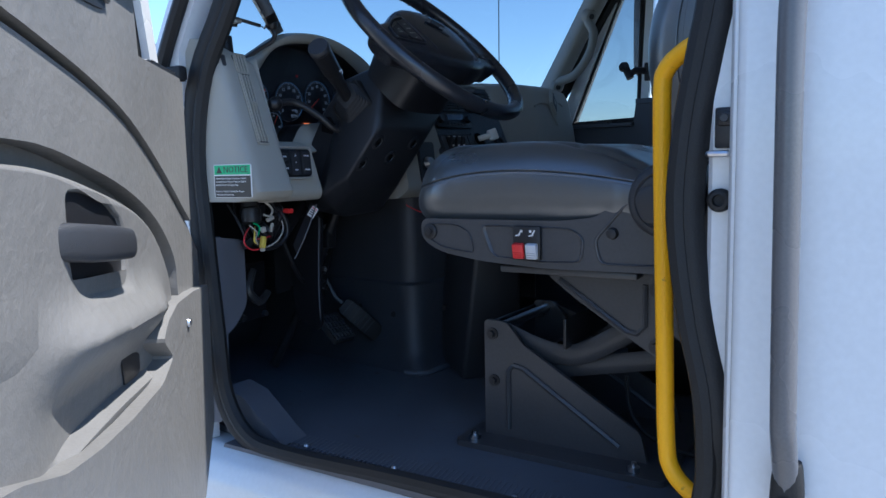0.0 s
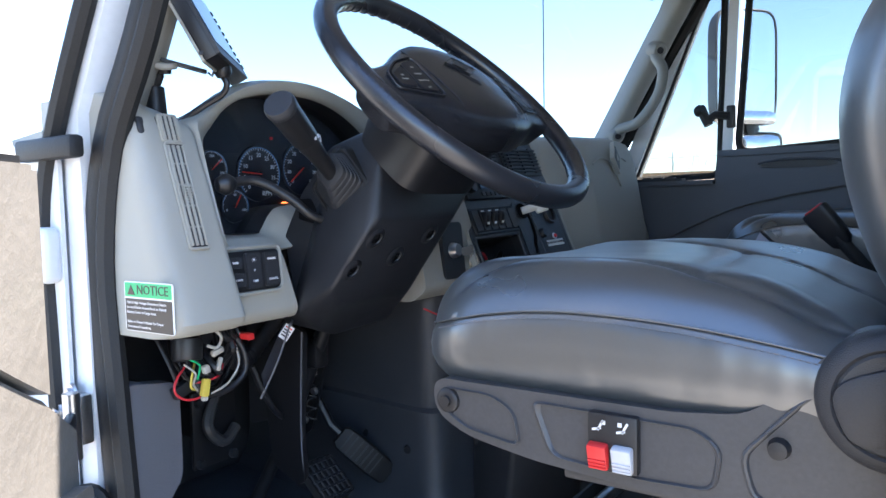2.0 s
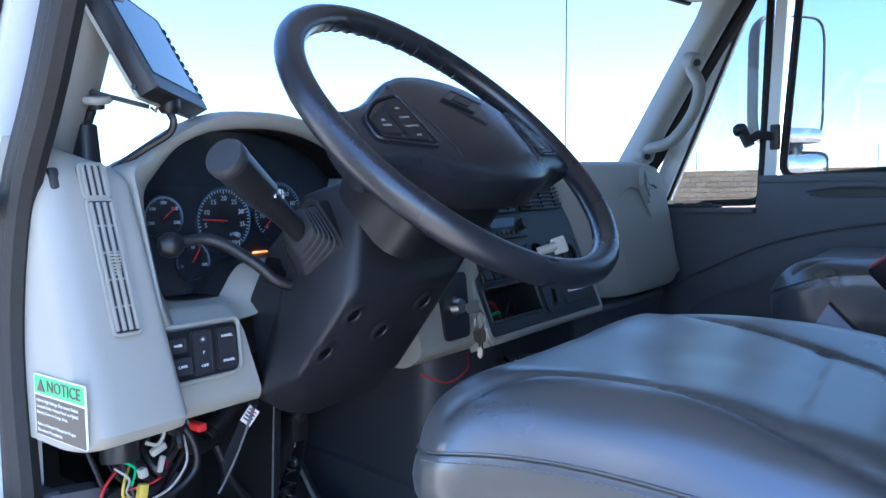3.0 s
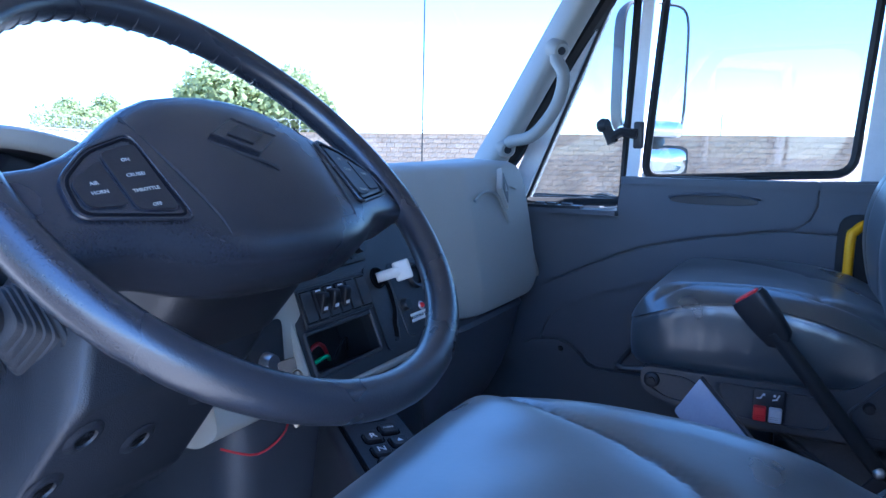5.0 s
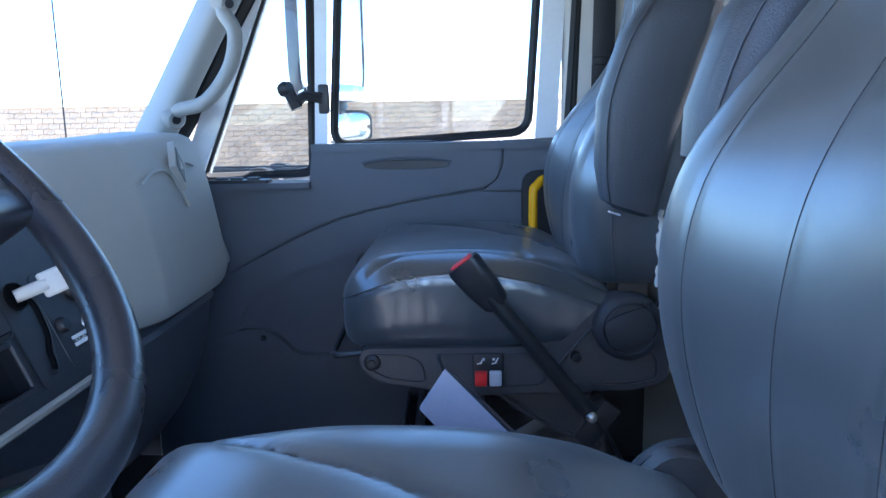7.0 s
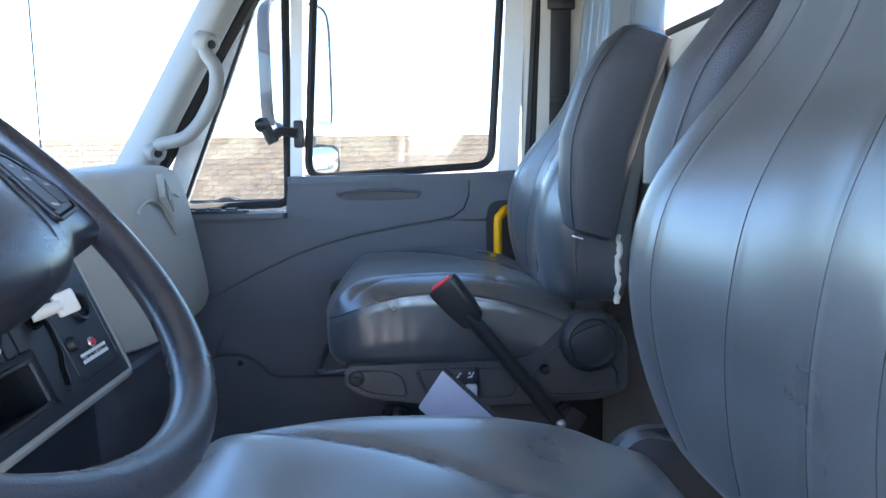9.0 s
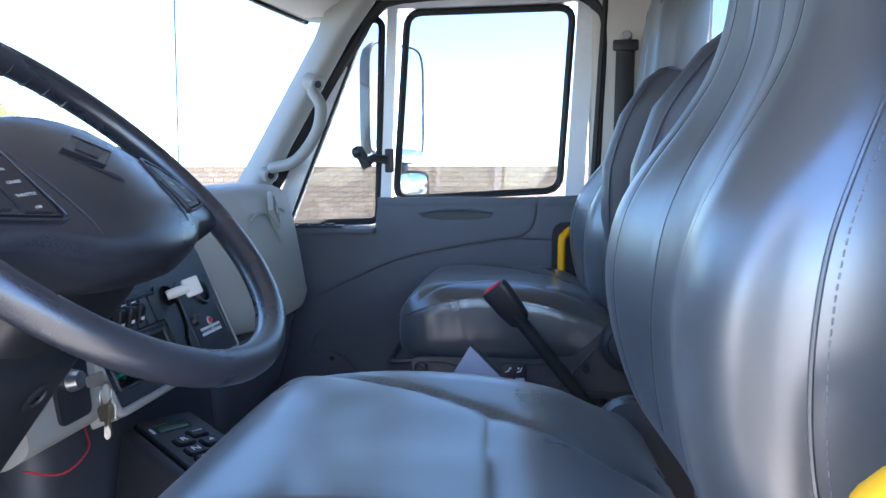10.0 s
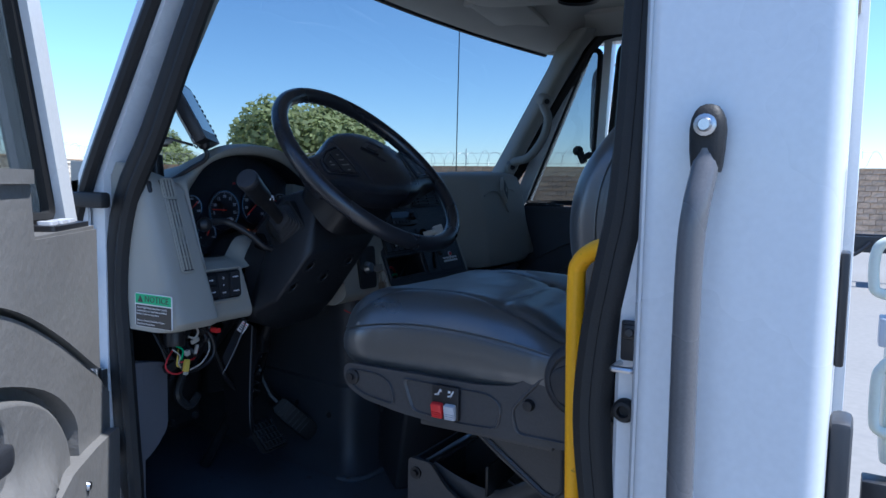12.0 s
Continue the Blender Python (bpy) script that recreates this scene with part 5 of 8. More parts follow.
outlet = part("socket", move(lathe([(0.0, -0.006), (0.0165, -0.006), (0.0175, 0.006), (0.0215, 0.007), (0.0235, 0.003), (0.024, 0.0)], (0.130, 0.112, 0.013), (0, 0, 1), 28), stf), M_BLACK, side_plate, "round black power outlet")
part("outlet_core", move(lathe([(0.0, 0.0), (0.009, 0.0), (0.010, -0.004)], (0.130, 0.112, 0.012), (0, 0, 1), 16), stf), M_RECESS_SHADE, outlet)
part("dial_knob", move(lathe([(0.0, 0.010), (0.0085, 0.010), (0.0105, 0.007), (0.012, 0.0)], (0.070, 0.068, 0.012), (0, 0, 1), 20), stf), M_BLACK, side_plate)
lamp = part("lamp_ring", move(lathe([(0.0055, 0.002), (0.0075, 0.002), (0.0085, 0.0)], (0.118, 0.057, 0.013), (0, 0, 1), 16), stf), M_METAL, side_plate)
part("red_lamp", move(lathe([(0.0, 0.007), (0.004, 0.005), (0.0058, 0.0)], (0.118, 0.057, 0.0135), (0, 0, 1), 14), stf), M_RED, side_plate, "small red lamp")
sticker = part("label_strip", move(box((0.111, 0.041, 0.0145), (0.074, 0.015, 0.001)), stf), M_PRINT, side_plate, "white label reading BOOM NOT STOWED")
text("lettering", "BOOM NOT STOWED", stf @ Matrix.Translation((0.111, 0.041, 0.0153)), 0.0078, M_BLACK, sticker)
plug = part("brake_knob", move(join(lathe([(0.0, 0.0), (0.0085, 0.0), (0.0090, 0.016), (0.0085, 0.040), (0.0, 0.040)], (0.018, 0.127, 0.012), (0.66, -0.02, 0.75), 18), box((0.050, 0.126, 0.046), (0.012, 0.034, 0.030), 0.004, Matrix.Rotation(0.72, 3, "Y"), 3)), stf), M_IVORY, stack, "ivory parking brake knob")
radio = on_stack("radio", -0.085, 0.185, 0.175, 0.048, 0.008, M_BLACK, lab="black radio with small buttons")
part("display", move(box((-0.075, 0.193, 0.0195), (0.085, 0.018, 0.002)), stf), M_SCREEN, radio)
for i in range(6):
    part("button", move(box((-0.115 + 0.016 * i, 0.172, 0.0195), (0.012, 0.009, 0.003), 0.001), stf), M_DARK, radio)
for u in (-0.155, -0.015):
    part("knob", move(lathe([(0.0, 0.014), (0.011, 0.014), (0.012, 0.0)], (u, 0.186, 0.017), (0, 0, 1), 16), stf), M_BLACK, radio)
for u in (-0.085, 0.09):
    gr = on_stack("air_grille", u, 0.252, 0.155, 0.075, 0.006, M_BLACK)
    for i in range(7):
        part("slat", move(box((u, 0.224 + 0.009 * i, 0.019), (0.145, 0.003, 0.006)), stf), M_DARK, gr)
    for i in range(3):
        part("vane", move(box((u - 0.05 + 0.05 * i, 0.252, 0.018), (0.003, 0.066, 0.004)), stf), M_DARK, gr)
ig_fr = plane_frame((-1.098, 1.516, 1.566), (0, 1, 0), (-0.12, 0, 1))
ign = part("ignition_plate", move(slab(round_poly([(-0.035, -0.055), (0.035, -0.055), (0.04, 0.055), (-0.03, 0.055)], 0.012), -0.02, 0.008, "z", 0.003), ig_fr), M_SHROUD, dash, "charcoal ignition plate")
part("lock", move(lathe([(0.0, 0.014), (0.012, 0.014), (0.014, 0.008), (0.016, 0.0)], (0.0, 0.0, 0.008), (0, 0, 1), 18), ig_fr), M_METAL, ign, "bright key lock")

keys = thing("key_bunch", (-1.062, 1.52, 1.566), "bunch of keys hanging in the ignition", "keys")
kf = Vector((-1.062, 1.520, 1.566))
part("key_head", move(slab(round_poly([(-0.012, -0.010), (0.02, -0.014), (0.02, 0.014), (-0.012, 0.010)], 0.006), -0.0015, 0.0015, "z", 0.0006), plane_frame(kf, (0.8, 0.5, 0.2), (0, 0, 1)) @ Matrix.Scale(0.75, 4)), M_BLACK, keys)
part("ring", tube([kf + Vector((0.015, 0.004 + 0.014 * math.cos(t), -0.020 + 0.016 * math.sin(t))) for t in [math.tau * i / 20 for i in range(20)]], 0.0013, 6, closed=True), M_KEY, keys)
for i, (dy, tilt) in enumerate(((0.0, 4), (0.006, -8), (-0.004, 12))):
    kfr = Matrix.Translation(kf + Vector((0.015, 0.004 + dy, -0.034))) @ Matrix.Rotation(radians(tilt), 4, "X") @ Matrix.Rotation(radians(25 * i), 4, "Z")
    part("hanging_key", move(join(slab(round_poly([(-0.010, 0.0), (0.010, 0.0), (0.010, -0.022), (-0.010, -0.022)], 0.005), -0.001, 0.001, "y"), slab([(-0.004, -0.02), (0.004, -0.02), (0.004, -0.045), (0.0, -0.05), (-0.004, -0.045)], -0.001, 0.001, "y")), kfr), M_KEY, keys)

# notice label on the pod's side
nfr = plane_frame((-1.148, 0.8985, 1.534), (1, 0.02, 0), (0, 0, 1)) @ Matrix.Diagonal((1.0, 0.94, 1.0, 1.0))
notice = tagged(part("notice_label", move(slab(round_poly([(-0.052, -0.035), (0.052, -0.035), (0.052, 0.035), (-0.052, 0.035)], 0.004), -0.0008, 0.0008, "z"), nfr), M_PRINT, None), "green and black notice label on the dash end", "label")
part("green_band", move(box((0, 0.0235, 0.001), (0.1, 0.02, 0.0006)), nfr), M_GREEN, notice)
part("black_field", move(box((0, -0.0115, 0.001), (0.1, 0.045, 0.0006)), nfr), M_LABEL, notice)
text("lettering", "NOTICE", nfr @ Matrix.Translation((0.010, 0.0235, 0.0016)), 0.0185, M_LABEL, notice, 0.0002)
part("warning_triangle", move(slab([(-0.044, 0.0165), (-0.028, 0.0165), (-0.036, 0.0305)], 0.0013, 0.0018, "z"), nfr), M_LABEL, notice)
for i, w in enumerate(("Hybrid High Voltage Disconnect Switch", "Located Under Access Panel on Hybrid", "Battery Cover in Cargo Area.", "", "Refer to Owner's Manual for Proper", "Disconnect Procedures.")):
    if w:
        text("lettering", w, nfr @ Matrix.Translation((-0.047, 0.0055 - 0.0068 * i, 0.0014)), 0.0053, M_PRINT, notice, 0.0001, "LEFT")

# ---- steering ----
WC, TILT_W = Vector((-0.893, 1.270, 1.829)), radians(44.5)
WR = 0.226
wfr = plane_frame(WC, (0, 1, 0), Vector((-math.cos(TILT_W), 0, math.sin(TILT_W))))
wheel = thing("steering_wheel", WC, "black leather steering wheel with two broad spokes", "steering wheel")
rimpts = [(WR * math.cos(t), WR * math.sin(t), 0) for t in [math.tau * i / 72 for i in range(72)]]
part("rim", move(tube(rimpts, 0.0165, 16, closed=True, ref=(0, 0, 1)), wfr), M_LEATHER, wheel)
for i in range(15):
    t = radians(46 + 6.3 * i)
    part("finger_ridge", move(tube([((WR - 0.001 + 0.0148 * math.cos(a)) * math.cos(t), (WR - 0.001 + 0.0148 * math.cos(a)) * math.sin(t), 0.0148 * math.sin(a) - 0.0015) for a in [math.tau * k / 14 for k in range(14)]], 0.0016, 6, closed=True), wfr), M_LEATHER, wheel)
HUB = [(0.222, -0.062, 0.012, 0.004), (0.205, -0.060, 0.016, 0.007), (0.185, -0.060, 0.022, 0.010), (0.16, -0.062, 0.030, 0.014), (0.135, -0.068, 0.044, 0.018), (0.11, -0.081, 0.062, 0.022), (0.085, -0.090, 0.077, 0.025), (0.06, -0.095, 0.087, 0.028), (0.03, -0.097, 0.092, 0.0295)]


def hub_ring(u, lo, hi, top):
    low = -0.016 if abs(u) > 0.19 else -0.05
    return [Vector((u, (lo + hi) / 2 + (hi - lo) / 2 * math.copysign(abs(math.cos(t)) ** 0.6, math.cos(t)), (top + low) / 2 + (top - low) / 2 * math.copysign(abs(math.sin(t)) ** 0.55, math.sin(t)))) for t in [math.tau * k / 32 for k in range(32)]]


pad = part("hub_pad", move(loft([hub_ring(-u, a, b, c) for u, a, b, c in HUB] + [hub_ring(0, -0.098, 0.094, 0.030)] + [hub_ring(u, a, b, c) for u, a, b, c in HUB[::-1]]), wfr), M_LEATHER, wheel)
for s in (-1, 1):
    part("pad_seam", move(tube(smooth_line([(s * 0.104, 0.054, 0.017), (s * 0.100, 0.018, 0.0225), (s * 0.090, -0.032, 0.0245), (s * 0.083, -0.068, 0.020), (s * 0.080, -0.090, -0.002)], 6), 0.0009, 6), wfr), M_SEAMDK, pad)
    tip = Matrix.Rotation(radians(s * 8), 4, "Y")
    bfr = wfr @ Matrix.Translation((s * 0.143, -0.013, 0.0168)) @ tip
    edge = round_poly([(s * -0.036, -0.040), (s * 0.044, -0.022), (s * 0.040, 0.010), (s * 0.010, 0.034), (s * -0.032, 0.046)], 0.010)
    bank = part("button_bank", move(slab(edge, -0.006, 0.001, "z", 0.001), bfr), M_LEATHER, pad, "button bank in the wheel pad")
    part("bank_rim", move(tube([(p, q, 0.001) for p, q in edge], 0.0014, 6, closed=True), bfr), M_LEATHER, bank)
    part("bank_groove", move(tube([(p * 0.9, q * 0.9, 0.0012) for p, q in edge], 0.0012, 6, closed=True), bfr), M_RECESS_SHADE, bank)
    for u0, u1, words in ((-0.028, 0.002, ("ON", "CRUISE/", "THROTTLE", "OFF") if s < 0 else ("SET", "CRUISE", "", "RESUME")), (0.006, 0.034, ("", "AIR", "HORN", "") if s < 0 else ("", "LAMP", "", ""))):
        bt = part("button", move(slab(round_poly([(s * u0, -0.030 if u0 < 0 else -0.020), (s * u1, -0.024 if u0 < 0 else -0.016), (s * u1, 0.028 if u0 < 0 else 0.006), (s * u0, 0.034 if u0 < 0 else 0.022)], 0.006), 0.0, 0.0028, "z", 0.0012), bfr), M_BLACK, bank)
        for i, w in enumerate(words):
            if w:
                text("lettering", w, bfr @ Matrix.Translation((s * (u0 + u1) / 2, (0.019 - 0.014 * i if u0 < 0 else 0.010 - 0.008 * i), 0.0032)), 0.0042, M_PALE, bt, 0.0002)
bfr = wfr @ Matrix.Translation((0.0, 0.026, 0.0300)) @ Matrix.Rotation(radians(-4), 4, "X")
bd = part("diamond_badge", move(slab([(-0.040, 0.0), (0.0, 0.022), (0.040, 0.0), (0.0, -0.022)], -0.005, 0.0012, "z", 0.0008), bfr), M_LEATHER, pad, "embossed diamond badge")
part("badge_rim", move(tube([(-0.040, 0.0, 0.0012), (0.0, 0.022, 0.0012), (0.040, 0.0, 0.0012), (0.0, -0.022, 0.0012)], 0.0013, 6, closed=True), bfr), M_LEATHER, bd)
part("badge_core", move(slab([(-0.022, 0.0), (0.0, 0.012), (0.022, 0.0), (0.0, -0.012)], 0.0012, 0.0024, "z", 0.0006), bfr), M_BLACK, bd)
part("badge_line", move(tube(smooth_line([(-0.045, -0.006, -0.003), (0.0, -0.032, -0.001), (0.012, -0.040, -0.003)], 5), 0.0012, 6), bfr), M_SEAMDK, pad)

col = thing("steering_column", (-1.15, 1.33, 1.45), "black plastic steering column shroud", "steering column")


part("shroud", hull([(-1.097, 1.190, 1.754), (-1.026, 1.190, 1.772), (-0.981, 1.176, 1.736), (-0.976, 1.176, 1.694), (-0.980, 1.425, 1.696), (-0.985, 1.42, 1.736), (-1.02, 1.42, 1.775), (-1.10, 1.42, 1.758),
    (-0.972, 1.158, 1.640), (-0.986, 1.140, 1.616), (-1.041, 1.126, 1.538), (-1.121, 1.136, 1.498), (-1.064, 1.165, 1.506), (-0.972, 1.352, 1.640), (-1.064, 1.335, 1.506), (-1.126, 1.386, 1.490),
    (-1.136, 1.184, 1.462), (-1.158, 1.250, 1.438), (-1.158, 1.390, 1.445), (-1.27, 1.275, 1.66), (-1.27, 1.42, 1.70), (-1.26, 1.22, 1.46), (-1.26, 1.40, 1.46)], 0.012), M_SHROUD, col)
part("side_cover", slab(round_poly([(-1.066, 1.752), (-1.143, 1.683), (-1.188, 1.610), (-1.174, 1.540), (-1.162, 1.499), (-1.135, 1.474), (-1.06, 1.53), (-1.03, 1.66)], 0.012), 1.172, 1.215, "y", 0.004), M_SHROUD, col)
# shade of the lever opening, painted as a black plate
part("lever_slot", slab(round_poly([(-1.152, 1.640), (-1.118, 1.632), (-1.112, 1.652), (-1.124, 1.672), (-1.150, 1.672)], 0.004), 1.1705, 1.20, "y", 0.001), M_RECESS_SHADE, col, "lever slot, its shade a black plate")
part("neck", move(loft([super_ring((0, v, z), (1, 0, 0), (0, 1, 0), a, b, 4, 24) for z, v, a, b in ((-0.14, -0.01, 0.100, 0.070), (-0.09, 0.0, 0.098, 0.078), (-0.05, 0.005, 0.095, 0.078), (-0.03, 0.01, 0.090, 0.072))]), wfr), M_BLACK, col)
for p in ((-0.990, 1.168, 1.610), (-1.022, 1.150, 1.564), (-1.012, 1.240, 1.578), (-0.990, 1.303, 1.610)):
    # black disc on the surface paints the well's shade
    well = part("screw_well", lathe([(0.0, 0.0005), (0.010, 0.0005), (0.011, 0.0)], p, (0.82, 0, -0.57), 18), M_RECESS_SHADE, col, "screw well, its shade a black disc")
    part("well_rim", lathe([(0.0095, 0.0005), (0.0105, 0.0028), (0.0125, 0.0030), (0.016, 0.0014), (0.019, 0.0)], p, (0.82, 0, -0.57), 20), M_SHROUD, well)
# gear stalk in its ribbed boot
boot_c, stalk_end = Vector((-1.057, 1.169, 1.690)), Vector((-1.005, 1.000, 1.795))
way = (stalk_end - boot_c).normalized()
stalk = thing("gear_stalk", boot_c, "black gear stalk with a ribbed boot", "stalk lever")
along, upward = Vector((0.755, 0, 0.656)), Vector((-0.656, 0, 0.755))
part("base_frame", loft([super_ring(boot_c + Vector((0, h, 0)), along, upward, 0.047 - e, 0.041 - e, 9, 32) for h, e in ((0.02, 0.0), (-0.004, 0.0), (-0.006, 0.002), (-0.006, 0.005), (-0.002, 0.006))]), M_RUBBER, stalk)
folds = []
for i in range(6):
    for h, e in ((0.0, 0.0), (0.0045, 0.0012), (0.0055, 0.0034)):
        g = 0.0035 * i + e
        folds.append(super_ring(boot_c + way * (0.0075 * i + h - 0.002), along, upward, 0.0425 - g, 0.0360 - g * 0.8, 7 - 0.6 * i, 32))
part("boot", loft(folds), M_DARK, stalk)
part("lever", tube([boot_c + way * h for h in (0.015, 0.08, 0.12, 0.125, 0.19)], [0.011, 0.013, 0.017, 0.019, 0.021], 16), M_BLACK, stalk)
part("cap", lathe([(0.021, 0.0), (0.022, 0.002), (0.022, 0.010), (0.020, 0.014), (0.0, 0.014)], boot_c + way * 0.188, way, 20), M_DARK, stalk)
seen = Vector((0.75, -0.35, 0.55))
seen = (seen - way * seen.dot(way)).normalized()
sfr2 = plane_frame(boot_c + way * 0.115 + seen * 0.0155, way, seen.cross(way))
part("print_bar", move(box((0.001, -0.004, 0.0012), (0.0016, 0.006, 0.002)), sfr2), M_PRINT, stalk)
for i in range(2):
    part("print_bar", move(box((0.008 + 0.004 * i, 0.001 + 0.007 * i, 0.0015), (0.0022, 0.0055, 0.002)), sfr2), M_PRINT, stalk)
text("stalk_print", "OFF", sfr2 @ Matrix.Translation((-0.006, -0.004, 0.0016)) @ Matrix.Rotation(radians(-90), 4, "Z"), 0.0065, M_PRINT, stalk)
ball = Vector((-1.17, 1.045, 1.695))
lever = thing("tilt_lever", ball, "thin black lever with a ball end", "lever")
part("rod", tube(smooth_line([ball, (-1.155, 1.09, 1.700), (-1.12, 1.125, 1.672), (-1.10, 1.15, 1.645), (-1.09, 1.19, 1.635)], 6), 0.0075, 10), M_BLACK, lever)
part("ball", lathe([(0.0, -0.016), (0.010, -0.013), (0.016, -0.003), (0.015, 0.006), (0.009, 0.014), (0.0, 0.017)], ball, (0.3, 1, 0.1), 16), M_BLACK, lever)

# the dash and what is fixed to it sit a little back and up
for ob in (dash, keys, notice, col, stalk, lever):
    ob.matrix_basis = Matrix.Translation((0.011, 0.0, 0.006)) @ ob.matrix_basis



# ---- seats ----
SEAM_NEAR = [(-0.760, 1.062), (-0.727, 1.078), (-0.674, 1.112), (-0.603, 1.116), (-0.535, 1.100), (-0.488, 1.085), (-0.437, 1.072), (-0.345, 1.060)]
SEAM_FAR = [(-0.760, 1.515), (-0.716, 1.490), (-0.66, 1.460), (-0.604, 1.432), (-0.55, 1.397), (-0.506, 1.367), (-0.444, 1.337), (-0.345, 1.305)]
SEAM_CROSS = [(-0.489, 1.088), (-0.496, 1.20), (-0.504, 1.30), (-0.507, 1.368)]
SEAT_Y = 1.292


def ramp(table, x):
    """A smooth reading between the rows of a table of (x, value)."""
    if x <= table[0][0]:
        return table[0][1]
    for (a, u), (b, v) in zip(table, table[1:]):
        if x <= b:
            s = (x - a) / (b - a)
            return u + (v - u) * s * s * (3 - 2 * s) if len(table) < 4 else u + (v - u) * s
    return table[-1][1]


def curve_table(rows, n=6):
    """A table made dense by a smooth line through its rows."""
    return [(p.x, p.y) for p in smooth_line([(a, b, 0) for a, b in rows], n)]


def from_line(px, py, pts):
    """Distance of a place from a line of places."""
    best = 9.0
    for (ax, ay), (bx, by) in zip(pts, pts[1:]):
        ex, ey = bx - ax, by - ay
        s = max(0.0, min(1.0, ((px - ax) * ex + (py - ay) * ey) / (ex * ex + ey * ey)))
        best = min(best, math.hypot(px - ax - s * ex, py - ay - s * ey))
    return best


CX0, CX1, CW = -0.813, -0.318, 0.260
CREST = curve_table([(-0.83, 1.585), (-0.78, 1.594), (-0.70, 1.601), (-0.60, 1.603), (-0.50, 1.598), (-0.43, 1.585), (-0.38, 1.563), (-0.32, 1.545)])


def cushion_lip(x, y, firm):
    """Height of the stitched edge round the cushion: low where the foam is worn, high where it is firm."""
    k, j = x + 0.60, x + 0.62
    worn = 1.553 - (0.75 if k < 0 else 0.42) * k * k
    full = 1.597 - (1.45 if j < 0 else 0.93) * j * j
    return worn + (full - worn) * (firm if y < SEAT_Y - 0.2 else max(firm, 0.55 * min(1.0, (y - SEAT_Y + 0.2) / 0.3)))


def cushion_half(x):
    s = max(0.0, 1 - (x - CX0) / 0.085)
    return CW - 0.062 * (1 - math.sqrt(max(0.0, 1 - s * s))) - 0.006 * max(0.0, min(1, (-0.45 - x) / 0.4))


def cushion_top(x, y, lines, firm):
    dy = abs(y - SEAT_Y)
    w = cushion_half(x)
    d = min(w - dy, (x - CX0) * 0.85 + 0.0, CX1 - x)
    lip = cushion_lip(x, y, firm)
    f = 1 - max(0.0, 1 - d / 0.080) ** 2.4
    z = lip + (ramp(CREST, x) + 0.017 * firm - lip) * f
    z -= 0.006 * max(0.0, 1 - (dy / 0.17) ** 2) * min(1, d / 0.08)
    g = min(from_line(x, y, q) for q in lines[:2])
    z -= 0.0046 * math.exp(-(g / 0.0044) ** 2) + 0.0018 * math.exp(-(g / 0.022) ** 2)
    g = from_line(x, y, lines[2])
    z -= 0.0034 * math.exp(-(g / 0.0042) ** 2) + 0.0014 * math.exp(-(g / 0.018) ** 2)
    n = noise.noise(Vector((x * 13, y * 11, 0.3)))
    return z + 0.0016 * n * min(1, d / 0.03)


def seat_cushion(firm):
    """A padded top with sunk seams over a tucked side skirt; gives the mesh and the outline of its lip."""
    lines = [[(p.x, p.y) for p in smooth_line([(a, b, 0) for a, b in q], 4)] for q in (SEAM_NEAR, SEAM_FAR, SEAM_CROSS)]
    bm = bmesh.new()
    nx, ny = 84, 84
    grid = []
    for i in range(nx + 1):
        s = i / nx
        x = CX0 + (CX1 - CX0) * (s - 0.055 * math.sin(math.tau * s) / 1.0)
        w = cushion_half(x)
        row = []
        for j in range(ny + 1):
            t = -1 + 2 * j / ny
            t += 0.10 * math.sin(math.pi * t)
            y = SEAT_Y + w * t
            nose = 0.012 * (1 - t * t) * max(0.0, 1 - s * 6)
            row.append(bm.verts.new((x - nose, y, cushion_top(x, y, lines, firm))))
        grid.append(row)
    for i in range(nx):
        for j in range(ny):
            bm.faces.new((grid[i][j], grid[i][j + 1], grid[i + 1][j + 1], grid[i + 1][j]))
    edge = grid[0][:] + [grid[i][ny] for i in range(1, nx + 1)] + grid[nx][ny - 1::-1] + [grid[i][0] for i in range(nx - 1, 0, -1)]
    n = len(edge)
    loop = [v.co.copy() for v in edge]
    outs = []
    for k in range(n):
        d = loop[(k + 1) % n] - loop[k - 1]
        o = Vector((d.y, -d.x, 0))
        if o.length < 1e-6:
            o = Vector((loop[k].x + 0.57, loop[k].y - SEAT_Y, 0))
        o.normalize()
        if o.dot(Vector((loop[k].x + 0.57, loop[k].y - SEAT_Y, 0))) < 0:
            o = -o
        outs.append(o)
    last = edge
    for drop, out in ((0.003, -0.0022), (0.006, 0.0004), (0.018, 0.0042), (0.036, 0.0062), (0.056, 0.0046), (0.074, -0.002), (0.088, -0.012), (0.098, -0.030)):
        ring = []
        for k in range(n):
            p = loop[k]
            tall = max(0.055, p.z - 1.450)
            pucker = 0.0012 * noise.noise(Vector((p.x * 60, p.y * 60, drop * 30)))
            puff = out * (1 - 0.8 * firm) if out > 0 else out
            ring.append(bm.verts.new((p.x + outs[k].x * (puff + pucker), p.y + outs[k].y * (puff + pucker), p.z - drop * tall / 0.098)))
        for k in range(n):
            bm.faces.new((last[k], last[(k + 1) % n], ring[(k + 1) % n], ring[k]))
        last = ring
    bm.faces.new(last)
    return bm, loop, outs


